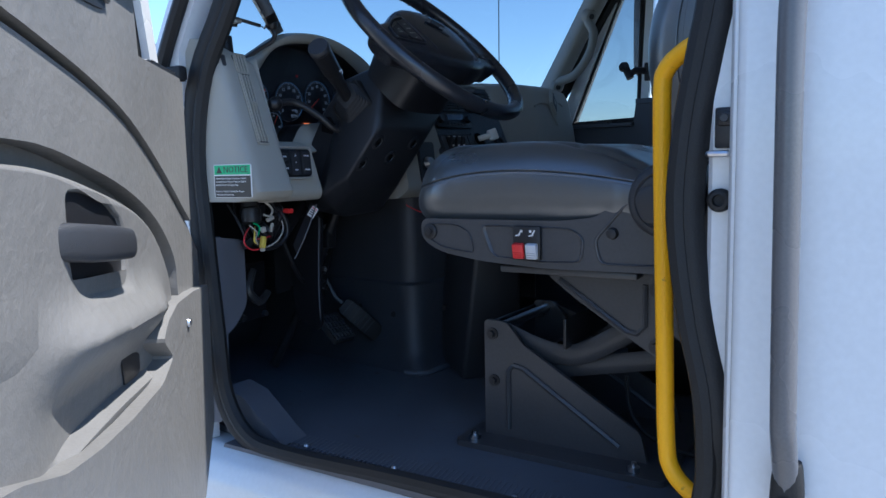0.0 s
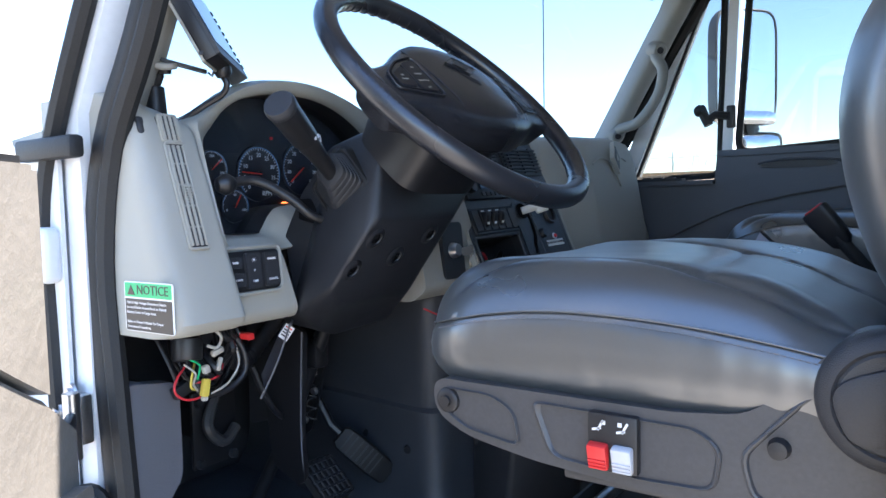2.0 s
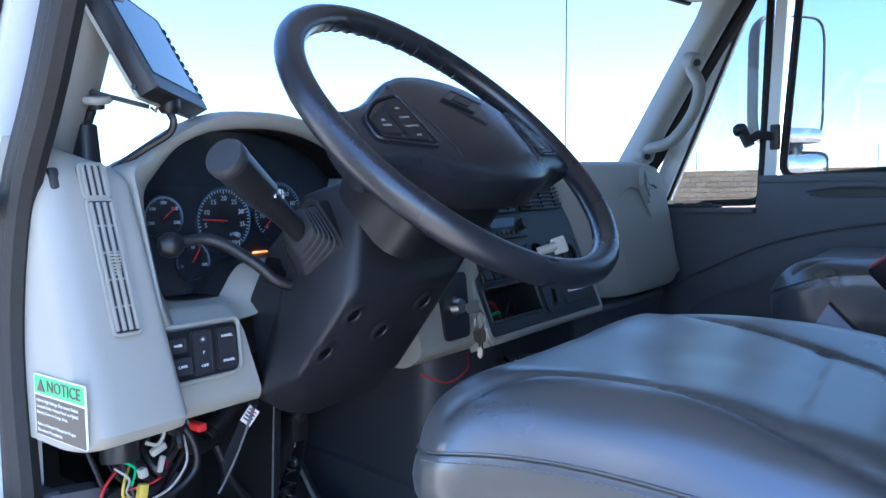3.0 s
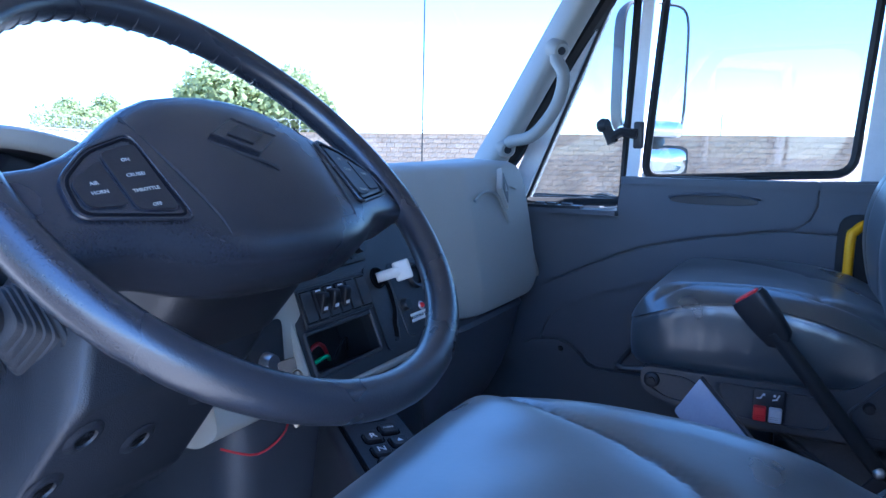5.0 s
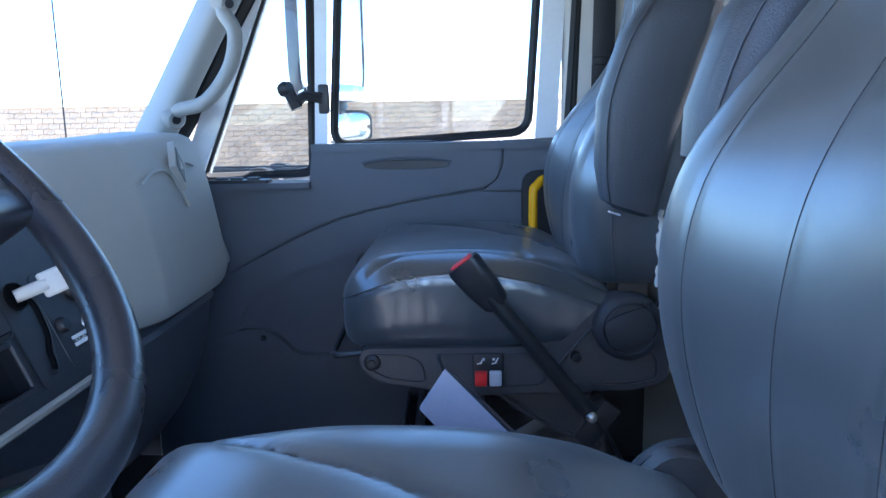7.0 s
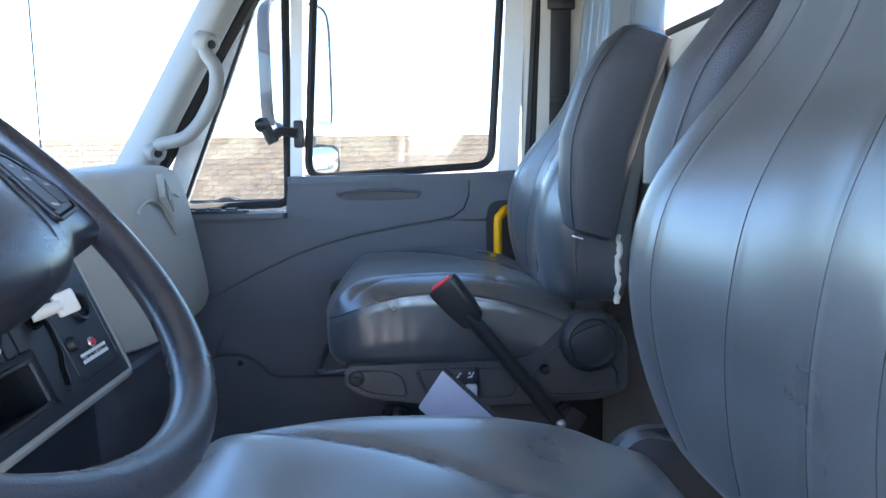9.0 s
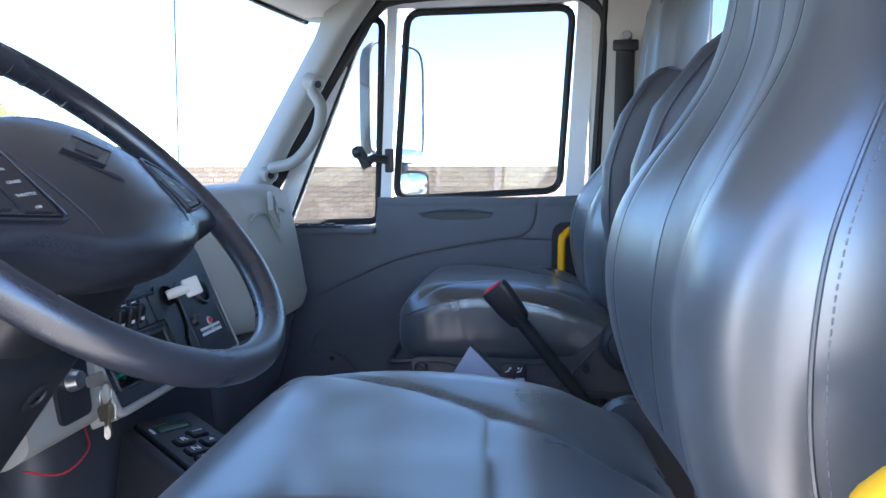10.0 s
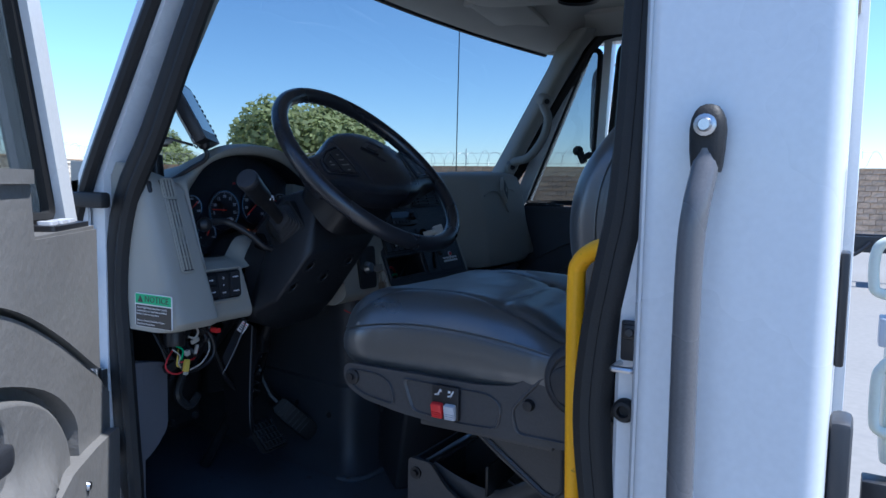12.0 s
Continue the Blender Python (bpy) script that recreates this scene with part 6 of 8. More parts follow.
BACK = [  # height, foremost x, half width, depth of the hollow between the bolsters, thickness
    (1.560, -0.322, 0.205, 0.004, 0.135), (1.58, -0.336, 0.226, 0.008, 0.150), (1.62, -0.352, 0.242, 0.016, 0.165), (1.68, -0.368, 0.250, 0.028, 0.175), (1.74, -0.373, 0.254, 0.036, 0.180), (1.80, -0.363, 0.252, 0.036, 0.172),
    (1.85, -0.339, 0.241, 0.030, 0.158), (1.91, -0.299, 0.210, 0.020, 0.140), (1.96, -0.274, 0.176, 0.012, 0.128), (2.02, -0.262, 0.150, 0.006, 0.120), (2.10, -0.261, 0.140, 0.004, 0.112), (2.20, -0.262, 0.137, 0.003, 0.106), (2.27, -0.258, 0.134, 0.002, 0.098), (2.315, -0.246, 0.125, 0.0, 0.080), (2.338, -0.226, 0.105, 0.0, 0.045)]
BACK_ROWS = [curve_table([(r[0], r[c]) for r in BACK], 6) for c in (1, 2, 3, 4)]
PLEATS = (-0.60, -0.22, 0.22, 0.60)


def back_front(z, k, sink=True):
    """A place on the front of the backrest at height z and k from -1 to 1 across."""
    fx, w, bo, th = (ramp(t, z) for t in BACK_ROWS)
    a = abs(k)
    x = fx + bo * (0.5 + 0.5 * math.cos(math.pi * min(1.0, a / 0.74)))
    if a > 0.74:
        s = (a - 0.74) / 0.26
        x += th * 0.34 * (1 - math.sqrt(max(0.0, 1 - s * s)))
    if sink and 1.57 < z < 2.20:
        fade = min(1.0, (z - 1.57) / 0.03, (2.20 - z) / 0.05)
        for p in PLEATS:
            g = (k - p) * w
            x += fade * 0.0016 * math.exp(-(g / 0.0055) ** 2)
    return Vector((x, SEAT_Y + w * k, z))


BACK_Z = [1.560 + 0.778 * (i / 60) for i in range(61)]


def back_side(z, sd, s):
    """A place on the side panel, from the front edge at s 0 to the rear at 1."""
    fx, w, bo, th = (ramp(t, z) for t in BACK_ROWS)
    return Vector((fx + th * (0.34 + 0.56 * s), SEAT_Y + sd * w * (1 + 0.012 * math.sin(math.pi * s)), z))


def seat_back(lean):
    rings = []
    for z in BACK_Z:
        fx, w, bo, th = (ramp(t, z) for t in BACK_ROWS)
        ks = [-1 + 2 * i / 100 for i in range(101)]
        ring = [back_front(z, math.sin(k * math.pi / 2) * 0.35 + k * 0.65) for k in ks]
        ring += [back_side(z, 1, s / 6) for s in range(1, 7)]
        for i in range(1, 16):
            t = math.pi * i / 16
            ring.append(Vector((fx + th * (0.90 + 0.10 * math.sin(t) ** 0.6), SEAT_Y + w * (abs(math.cos(t)) ** 0.55) * (1 if math.cos(t) > 0 else -1) * 0.995, z)))
        ring += [back_side(z, -1, s / 6) for s in range(6, 0, -1)]
        rings.append([lean(q) for q in ring])
    return loft(rings)


def stitches(line, r, name, mat, parent, label, fill=0.6):
    """Short threads along a dense line of places."""
    part(name, join(*[tube([a, a.lerp(b, fill)], r, 4) for a, b in zip(line, line[1:])]), mat, parent, label)


def even_line(pts, step):
    """The line cut anew at even steps."""
    out, left = [Vector(pts[0])], step
    for a, b in zip(pts, pts[1:]):
        a, b = Vector(a), Vector(b)
        seg = (b - a).length
        while seg > left:
            a = a.lerp(b, left / seg)
            out.append(a.copy())
            seg, left = (b - a).length, step
        left -= seg
    return out


def seat(label, at, lean, firm):
    """An air seat: cushion, backrest, side plates, scissor pedestal; at: its shift from the driver's place; lean: the backrest's own set; firm: how full its foam is."""
    yc = SEAT_Y
    s = thing("truck_seat", (-0.5, yc, 1.0), label, "seat", "cab seats")
    y0 = yc - 0.25
    cu_bm, loop, outs = seat_cushion(firm)
    cu = part("cushion", cu_bm, M_VINYL, s, angle=60)
    n = len(loop)
    lip = [p + o * 0.0008 for p, o in zip(loop, outs)]
    part("piping", tube([p + Vector((0, 0, -0.0012)) for p in lip], 0.0012, 6, closed=True), M_VINYL, cu)
    for a, b in ((0.02, 0.24), (0.26, 0.47), (0.76, 0.985)):
        line = even_line([p + o * 0.0036 + Vector((0, 0, -0.0085)) for p, o in list(zip(loop, outs))[int(a * n):int(b * n)]], 0.0062)
        stitches(line, 0.0006, "stitching", M_SEAM, cu, "pale stitching")
    # backrest with its side panel seams
    bk = part("backrest", seat_back(lean), M_VINYL, s, angle=60)
    for k in PLEATS:
        part("pleat_seam", tube([lean(back_front(z, k) + Vector((-0.0002, 0, 0))) for z in BACK_Z[2:40]], 0.00045, 5), M_SEAMDK, bk)
    for sd in (-1, 1):
        rim = [lean(back_side(z, sd, -0.02) + Vector((0, sd * 0.0006, 0))) for z in BACK_Z[1:58]]
        part("piping", tube(rim, 0.0017, 6), M_VINYL, bk)
        stitches(even_line([lean(back_side(z, sd, 0.07) + Vector((0, sd * 0.0004, 0))) for z in BACK_Z[1:56]], 0.0066), 0.0006, "stitching", M_SEAM, bk, "pale stitching")
        hem = [lean(back_side(1.572, sd, k / 10) + Vector((0, sd * 0.0012, 0))) for k in range(11)]
        stitches(even_line(hem, 0.0066), 0.0006, "stitching", M_SEAM, bk, "pale stitching")
    # side plates with pressed fields
    for sd, yp in ((-1, y0), (1, yc + 0.25)):
        outline = round_poly([(-0.780, 1.464), (-0.778, 1.424), (-0.735, 1.402), (-0.65, 1.389), (-0.53, 1.382), (-0.42, 1.383), (-0.30, 1.384), (-0.248, 1.402), (-0.252, 1.50), (-0.285, 1.545), (-0.345, 1.560), (-0.385, 1.518), (-0.432, 1.472), (-0.50, 1.464)], 0.020)
        a, b = (yp - 0.012, yp + 0.012)
        pl = part("side_plate", slab(outline, a, b, "y", 0.005, 3), M_STEEL, s, "black pressed side plate")
        yo = yp + sd * 0.0118
        for poly in ([(-0.768, 1.455), (-0.700, 1.454), (-0.672, 1.440), (-0.664, 1.402), (-0.735, 1.412), (-0.765, 1.430)], [(-0.650, 1.454), (-0.478, 1.452), (-0.456, 1.436), (-0.462, 1.396), (-0.53, 1.393), (-0.628, 1.399)], [(-0.440, 1.434), (-0.385, 1.496), (-0.33, 1.500), (-0.268, 1.44), (-0.268, 1.404), (-0.31, 1.396), (-0.43, 1.395)]):
            poly = round_poly(poly, 0.012, 3)
            mx, mz = sum(u for u, z in poly) / len(poly), sum(z for u, z in poly) / len(poly)
            rows = [[(mx + (u - mx) * k, yo + sd * h, mz + (z - mz) * k) for u, z in poly] for k, h in ((1.03, -0.004), (1.015, 0.0024), (0.99, 0.0038), (0.965, 0.0030), (0.93, -0.0020))]
            part("pressed_field", loft(rows, cap=False), M_STEEL, pl)
        part("bolt", lathe([(0.0, 0.009), (0.006, 0.009), (0.0065, 0.006), (0.011, 0.006), (0.014, 0.004), (0.015, 0.0)], (-0.758, yo, 1.440), (0, sd, 0), 16), M_BLACK, pl)
        hub = part("recliner_cover", lathe([(0.0, 0.0215), (0.030, 0.0225), (0.040, 0.0225), (0.0425, 0.0205), (0.045, 0.0225), (0.052, 0.0200), (0.057, 0.0140), (0.059, 0.006), (0.059, -0.004)], (-0.322, yo, 1.500), (0, sd, 0), 40), M_DARK, pl, "round black recliner cover")
        part("hub_cap", loft([super_ring((-0.322, yo + sd * h, 1.500), (0.94, 0, 0.34), (-0.34, 0, 0.94), a, b, 3.4, 32) for h, a, b in ((0.022, 0.042, 0.030), (0.026, 0.041, 0.029), (0.028, 0.037, 0.025))]), M_DARK, hub)
        for i in range(5):
            part("grip_rib", box((-0.302 + 0.008 * i, yo + sd * 0.0225, 1.541), (0.003, 0.004, 0.008), 0.001), M_BLACK, hub)
        part("pivot", lathe([(0.0, 0.011), (0.008, 0.010), (0.010, 0.0)], (-0.408, yo, 1.446), (0, sd, 0), 14), M_BLACK, pl)
        if sd < 0:
            sw = part("switch_box", box((-0.558, yo - 0.002, 1.426), (0.052, 0.014, 0.058), 0.003), M_BLACK, pl, "black rocker switch box")
            for dx, mat, lab in ((-0.0135, M_RED, "red rocker switch"), (0.0115, M_GREYKEY, "grey rocker switch")):
                rk = part("rocker", move(join(box((0, 0, 0), (0.021, 0.012, 0.027), 0.003), *[box((0, -0.006, -0.002 - 0.004 * i), (0.018, 0.003, 0.0018), 0.0005) for i in range(3)]), Matrix.Translation((-0.558 + dx, yo - 0.010, 1.412)) @ Matrix.Rotation(radians(14), 4, "X")), mat, sw, lab)
                part("symbol", move(join(box((0.002, 0, 0), (0.0022, 0.001, 0.012), 0, Matrix.Rotation(0.5, 3, "Y")), box((-0.002, 0, -0.004), (0.009, 0.001, 0.0022), 0, Matrix.Rotation(-0.25, 3, "Y")), box((0.005 if dx < 0 else -0.003, 0, 0.003), (0.004, 0.001, 0.004))), Matrix.Translation((-0.558 + dx, yo - 0.0095, 1.443))), M_PRINT, sw)
    part("seat_pan", box((-0.545, yc, 1.452), (0.47, 0.46, 0.03), 0.01), M_BLACK, s)
    if firm:
        part("slide_lever", tube(smooth_line([(-0.775, y0 + 0.01, 1.452), (-0.805, y0 + 0.006, 1.449), (-0.826, y0 + 0.012, 1.447), (-0.832, y0 + 0.06, 1.446), (-0.832, y0 + 0.20, 1.446)], 5), 0.006, 8), M_BLACK, s)
    for yy in (y0 + 0.03, yc + 0.22):
        part("slide_rail", box((-0.50, yy, 1.374), (0.25, 0.04, 0.012), 0.003), M_STEEL, s)
    # upper link frame
    for yy in (y0 + 0.075, yc + 0.175):
        up = part("upper_link_frame", slab(round_poly([(-0.558, 1.358), (-0.345, 1.372), (-0.335, 1.225), (-0.352, 1.222), (-0.50, 1.315)], 0.008), yy - 0.004, yy + 0.004, "y", 0.002), M_STEEL, s)
        part("pressed_rib", tube([(-0.535, yy - 0.005, 1.352), (-0.41, yy - 0.005, 1.268), (-0.392, yy - 0.005, 1.265), (-0.378, yy - 0.005, 1.28), (-0.378, yy - 0.005, 1.352)], 0.005, 6), M_STEEL, up)
        for u, z in ((-0.358, 1.345), (-0.358, 1.247)):
            part("bolt", lathe([(0.0, 0.012), (0.006, 0.012), (0.007, 0.005), (0.013, 0.005), (0.013, 0.0)], (u, yy - 0.004, z), (0, -1, 0), 12), M_BLACK, up)
    # lower pedestal
    for yy in (y0 + 0.13, yc + 0.12):
        lp = part("pedestal_plate", slab(round_poly([(-0.722, 1.250), (-0.672, 1.248), (-0.635, 1.205), (-0.40, 1.065), (-0.385, 1.0), (-0.722, 1.0)], 0.010), yy - 0.005, yy + 0.005, "y", 0.002), M_STEEL, s)
        part("pressed_rib", tube([(-0.668, yy - 0.006, 1.03), (-0.668, yy - 0.006, 1.15), (-0.655, yy - 0.006, 1.162), (-0.635, yy - 0.006, 1.158), (-0.44, yy - 0.006, 1.035)], 0.006, 6), M_STEEL, lp)
        for u, z in ((-0.703, 1.222), (-0.700, 1.126)):
            part("bolt", lathe([(0.0, 0.010), (0.006, 0.010), (0.007, 0.004), (0.012, 0.004), (0.012, 0.0)], (u, yy - 0.005, z), (0, -1, 0), 12), M_BLACK, lp)
        part("upper_arm", tube(smooth_line([(-0.705, yy + 0.03, 1.225), (-0.62, yy + 0.03, 1.195), (-0.545, yy + 0.03, 1.188), (-0.47, yy + 0.03, 1.225), (-0.36, yy + 0.03, 1.300)], 5), 0.021, 8, flat=0.3, ref=(0, 1, 0)), M_STEEL, s)
        part("lower_arm", tube([(-0.70, yy + 0.045, 1.126), (-0.60, yy + 0.045, 1.150), (-0.36, yy + 0.045, 1.200)], 0.019, 8, flat=0.3, ref=(0, 1, 0)), M_STEEL, s)
    part("cross_bar", tube([(-0.69, y0 + 0.13, 1.235), (-0.69, yc + 0.12, 1.235)], 0.010, 10), M_METAL, s)
    part("pedestal_back", box((-0.55, yc, 1.235), (0.006, 0.24, 0.06), 0.002), M_BLACK, s)
    part("pedestal_front", box((-0.722, yc, 1.12), (0.006, 0.24, 0.24), 0.002), M_STEEL, s)
    part("base_flange", slab(round_poly([(-0.76, y0 + 0.06), (-0.34, y0 + 0.06), (-0.34, yc + 0.19), (-0.76, yc + 0.19)], 0.02), 1.0, 1.012, "z", 0.004), M_STEEL, s)
    for u in (-0.725, -0.40):
        part("floor_bolt", lathe([(0.0, 0.016), (0.005, 0.016), (0.005, 0.008), (0.011, 0.008), (0.011, 0.0)], (u, y0 + 0.085, 1.012), (0, 0, 1), 10), M_METAL, s)
    part("air_line", tube(smooth_line([(-0.46, yc - 0.02, 1.14), (-0.45, yc - 0.03, 1.08), (-0.42, yc - 0.04, 1.04), (-0.36, yc - 0.05, 1.02), (-0.30, yc - 0.05, 1.012)], 5), 0.004, 6), M_RUBBER, s)
    s.matrix_basis = Matrix.Translation(at) @ s.matrix_basis
    return s


seat("charcoal vinyl air-ride driver seat on a scissor base", (0, 0, 0), lambda q: q, 0.0)
far_seat = seat("charcoal vinyl air-ride passenger seat with folded armrest", (0.082, 1.086, 0.005), lambda q: q + Vector((-0.037 + 0.115 * (q.z - 1.70), 0, 0)), 1.0)
rng = random.Random(4)
# torn lining edge; the sun on it is put into the ivory
part("frayed_edge", tube([(-0.186 + rng.uniform(-0.003, 0.003), 2.126, 1.570 + 0.0062 * i) for i in range(22)], [0.0045 + rng.uniform(-0.0015, 0.002) for i in range(22)], 6), M_IVORY, far_seat, "frayed lining edge, sunlight on it put into the pale colour")
for dx, ay, lean_k, low, words in ((-0.022, 1.556, 0.33, 1.80, "padded black armrest folded up beside the driver seat"), (0.0, 2.105, 0.0, 1.70, "padded black armrest folded up with a white tag")):
    arm = thing("armrest", (-0.24 + dx, ay, 1.72), words, "armrest", "folded armrests")
    pad_rows = [(x + dx + lean_k * (z - 1.87), z, a, b) for x, z, a, b in ((x, low + (h - 1.70) * (2.062 - low) / 0.362, a, b) for x, h, a, b in ((-0.245, 1.700, 0.025, 0.025), (-0.248, 1.708, 0.045, 0.038), (-0.247, 1.76, 0.057, 0.044), (-0.236, 1.86, 0.067, 0.046), (-0.205, 1.96, 0.065, 0.045), (-0.168, 2.03, 0.056, 0.042), (-0.150, 2.054, 0.046, 0.036), (-0.145, 2.062, 0.025, 0.02)))]
    pad = part("pad", loft([super_ring((x, ay, z), (0.95, 0, -0.30), (0, 1, 0), a, b, 3.2, 24) for x, z, a, b in pad_rows]), M_PAD, arm)
    for side_y in (-1, 1):
        part("piping", tube(smooth_line([(x - 0.95 * 0.806 * a, ay + side_y * 0.806 * b, z + 0.30 * 0.806 * a) for x, z, a, b in pad_rows[1:]], 4), 0.0016, 6), M_PAD, pad)
part("tag", box((-0.275, 2.078, 1.702), (0.020, 0.010, 0.003), 0.001, Matrix.Rotation(0.3, 3, "Y")), M_PRINT, arm, "white fabric tag")

# seat belt: stalk with buckle between the seats, strap and anchor on the far pillar
bk = thing("belt_buckle", (-0.30, 2.06, 1.30), "black belt buckle with a red button on a stalk", "seat belt buckle")
b0, b1 = Vector((-0.312, 2.055, 1.372)), Vector((-0.520, 2.045, 1.632))
bw = (b1 - b0).normalized()
bfr = plane_frame(b1, Vector((0.78, -0.30, 0.62)), bw)
part("stalk", tube([b0, b0.lerp(b1, 0.5) + Vector((0.006, 0, -0.006)), b1 - bw * 0.07], 0.0155, 12, flat=0.85), M_RUBBER, bk)
part("housing", move(loft([super_ring((0, v, 0), (1, 0, 0), (0, 0, 1), a, b, 4, 20) for v, a, b in ((-0.095, 0.012, 0.009), (-0.085, 0.022, 0.013), (-0.05, 0.027, 0.015), (-0.008, 0.029, 0.016), (0.0, 0.027, 0.014))]), bfr), M_BLACK, bk)
part("button", move(box((0, 0.001, 0.0), (0.040, 0.006, 0.018), 0.003), bfr), M_RED, bk, "red release button")
part("anchor", box(b0 + Vector((0.012, 0, -0.018)), (0.036, 0.010, 0.085), 0.004, Matrix.Rotation(0.65, 3, "Y")), M_BLACK, bk)
part("bolt", lathe([(0.0, 0.009), (0.004, 0.009), (0.0055, 0.008), (0.0085, 0.005), (0.0095, 0.0)], b0 + Vector((0.0, -0.013, 0.0)), (0, -1, 0), 14), M_METAL, bk)
part("tether", tube(smooth_line([b0, (-0.28, 2.06, 1.33), (-0.25, 2.06, 1.27), (-0.22, 2.08, 1.2)], 4), 0.018, 6, flat=0.15), M_BLACK, bk)
belt = thing("seat_belt", (-0.17, 2.69, 2.24), "black seat belt hanging from a pillar anchor", "seat belt")
part("strap", tube([(-0.172, 2.672, 2.22), (-0.175, 2.675, 1.95), (-0.18, 2.68, 1.6), (-0.18, 2.68, 1.15)], 0.026, 6, flat=0.06, ref=(0, 1, 0)), M_BLACK, belt)
part("loop", box((-0.172, 2.670, 2.222), (0.07, 0.012, 0.03), 0.005), M_BLACK, belt)
part("bolt", lathe([(0.0, 0.012), (0.010, 0.012), (0.012, 0.004), (0.016, 0.0)], (-0.170, 2.672, 2.247), (0, -1, 0), 14), M_METAL, belt)
part("stop", box((-0.175, 2.672, 1.985), (0.05, 0.016, 0.02), 0.004), M_BLACK, belt)
# belt anchor bracket beside the near seat
ab = thing("seat_tether", (-0.30, 1.06, 1.25), "black steel seat tether with a zinc bolt", "tether bracket")
part("link", slab(round_poly([(-0.335, 1.345), (-0.285, 1.345), (-0.245, 1.27), (-0.215, 1.19), (-0.24, 1.17), (-0.285, 1.26), (-0.335, 1.30)], 0.012), 1.050, 1.058, "y", 0.002), M_STEEL, ab)
part("bolt", lathe([(0.0, 0.012), (0.006, 0.014), (0.010, 0.013), (0.012, 0.006), (0.017, 0.004), (0.018, 0.0)], (-0.282, 1.050, 1.290), (0, -1, 0), 16), material("zinc_bolt", (0.55, 0.45, 0.25), 0.4, 0.8), ab, "yellow zinc bolt")

# ---- grab rails ----
yr = thing("grab_rail", (-0.315, 0.955, 1.10), "yellow painted grab rail beside the doorway", "grab rail", "yellow grab rails")
part("tube", tube(smooth_line([(-0.228, 0.915, 1.726), (-0.262, 0.925, 1.716), (-0.290, 0.944, 1.706), (-0.313, 0.958, 1.688), (-0.320, 0.963, 1.655), (-0.317, 0.962, 1.50), (-0.311, 0.960, 1.30), (-0.306, 0.957, 1.15), (-0.296, 0.952, 1.105), (-0.268, 0.94, 1.082), (-0.235, 0.925, 1.072)], 6), 0.0130, 14), M_YELLOW, yr)
for z in (1.728, 1.071):
    part("foot", box((-0.235, 0.925, z), (0.03, 0.03, 0.045), 0.006), M_YELLOW, yr)
yr.matrix_basis = Matrix.Translation((0.006, 0, 0)) @ yr.matrix_basis
yr2 = thing("grab_rail", (-0.335, 2.635, 1.10), "yellow painted grab rail beside the far door", "grab rail", "yellow grab rails")
part("tube", tube(smooth_line([(-0.26, 2.665, 1.728), (-0.30, 2.645, 1.722), (-0.335, 2.614, 1.700), (-0.345, 2.608, 1.660), (-0.34, 2.608, 1.40), (-0.33, 2.608, 1.15), (-0.30, 2.64, 1.09), (-0.26, 2.66, 1.08)], 6), 0.0105, 12), M_YELLOW, yr2)
gb0, gb1 = Vector((-1.176, 2.612, 1.872)), Vector((-1.030, 2.588, 2.120))
gh = thing("pillar_grab_handle", gb0, "pale grey curved grab handle on the pillar", "grab handle")
out = Vector((0.62, -0.70, -0.25)).normalized()
gd = (gb1 - gb0).normalized()
line = smooth_line([gb0 + gd * 0.010 + out * 0.004, gb0 + gd * 0.026 + out * 0.020, gb0.lerp(gb1, 0.24) + out * 0.052 + Vector((0.028, 0, -0.012)), gb0.lerp(gb1, 0.55) + out * 0.055 + Vector((0.040, 0, -0.018)), gb0.lerp(gb1, 0.80) + out * 0.045 + Vector((0.026, 0, -0.01)), gb1 - gd * 0.024 + out * 0.020, gb1 - gd * 0.008 + out * 0.004], 6)
part("grip", tube(line, [0.0165 for i in range(len(line))], 12), M_PILLAR, gh)
for p in (gb0, gb1):
    ear = part("end_boss", lathe([(0.0, 0.024), (0.018, 0.024), (0.025, 0.016), (0.028, -0.02)], p, out, 20), M_PILLAR, gh)
    part("screw_well", lathe([(0.0, 0.0255), (0.010, 0.0255), (0.012, 0.02)], p, out, 14), M_BLACK, ear)
rail = thing("outside_rail", (-0.128, 0.83, 1.15), "dark grey coated grab tube with black rubber ends outside", "grab rail")
part("tube", tube(smooth_line([(-0.122, 0.826, 1.836), (-0.122, 0.824, 1.824), (-0.123, 0.815, 1.806), (-0.126, 0.803, 1.776), (-0.129, 0.799, 1.735), (-0.130, 0.799, 1.65), (-0.128, 0.800, 1.40), (-0.126, 0.801, 1.26), (-0.125, 0.806, 1.225), (-0.124, 0.817, 1.195), (-0.123, 0.825, 1.175), (-0.123, 0.827, 1.165)], 6), 0.0145, 14), M_COATED, rail)
for z, s in ((1.858, 1), (1.150, -1)):
    bo = part("rubber_boot", loft([super_ring((-0.122, 0.829, z - s * h), (1, 0, 0), (0, 1, 0), a, b, 3, 18) for h, a, b in ((-0.028, 0.004, 0.004), (-0.0255, 0.010, 0.008), (-0.020, 0.0145, 0.0115), (-0.012, 0.0178, 0.0145), (0.0, 0.0195, 0.016), (0.022, 0.0185, 0.017), (0.040, 0.0165, 0.0165), (0.046, 0.0150, 0.0150))]), M_RUBBER, rail, "black rubber end boot")
    part("bolt", lathe([(0.0, 0.009), (0.006, 0.009), (0.008, 0.004), (0.012, 0.003), (0.012, 0.0)], (-0.122, 0.809, z + 0.004 * s), (0, -1, 0), 14), M_METAL, bo)

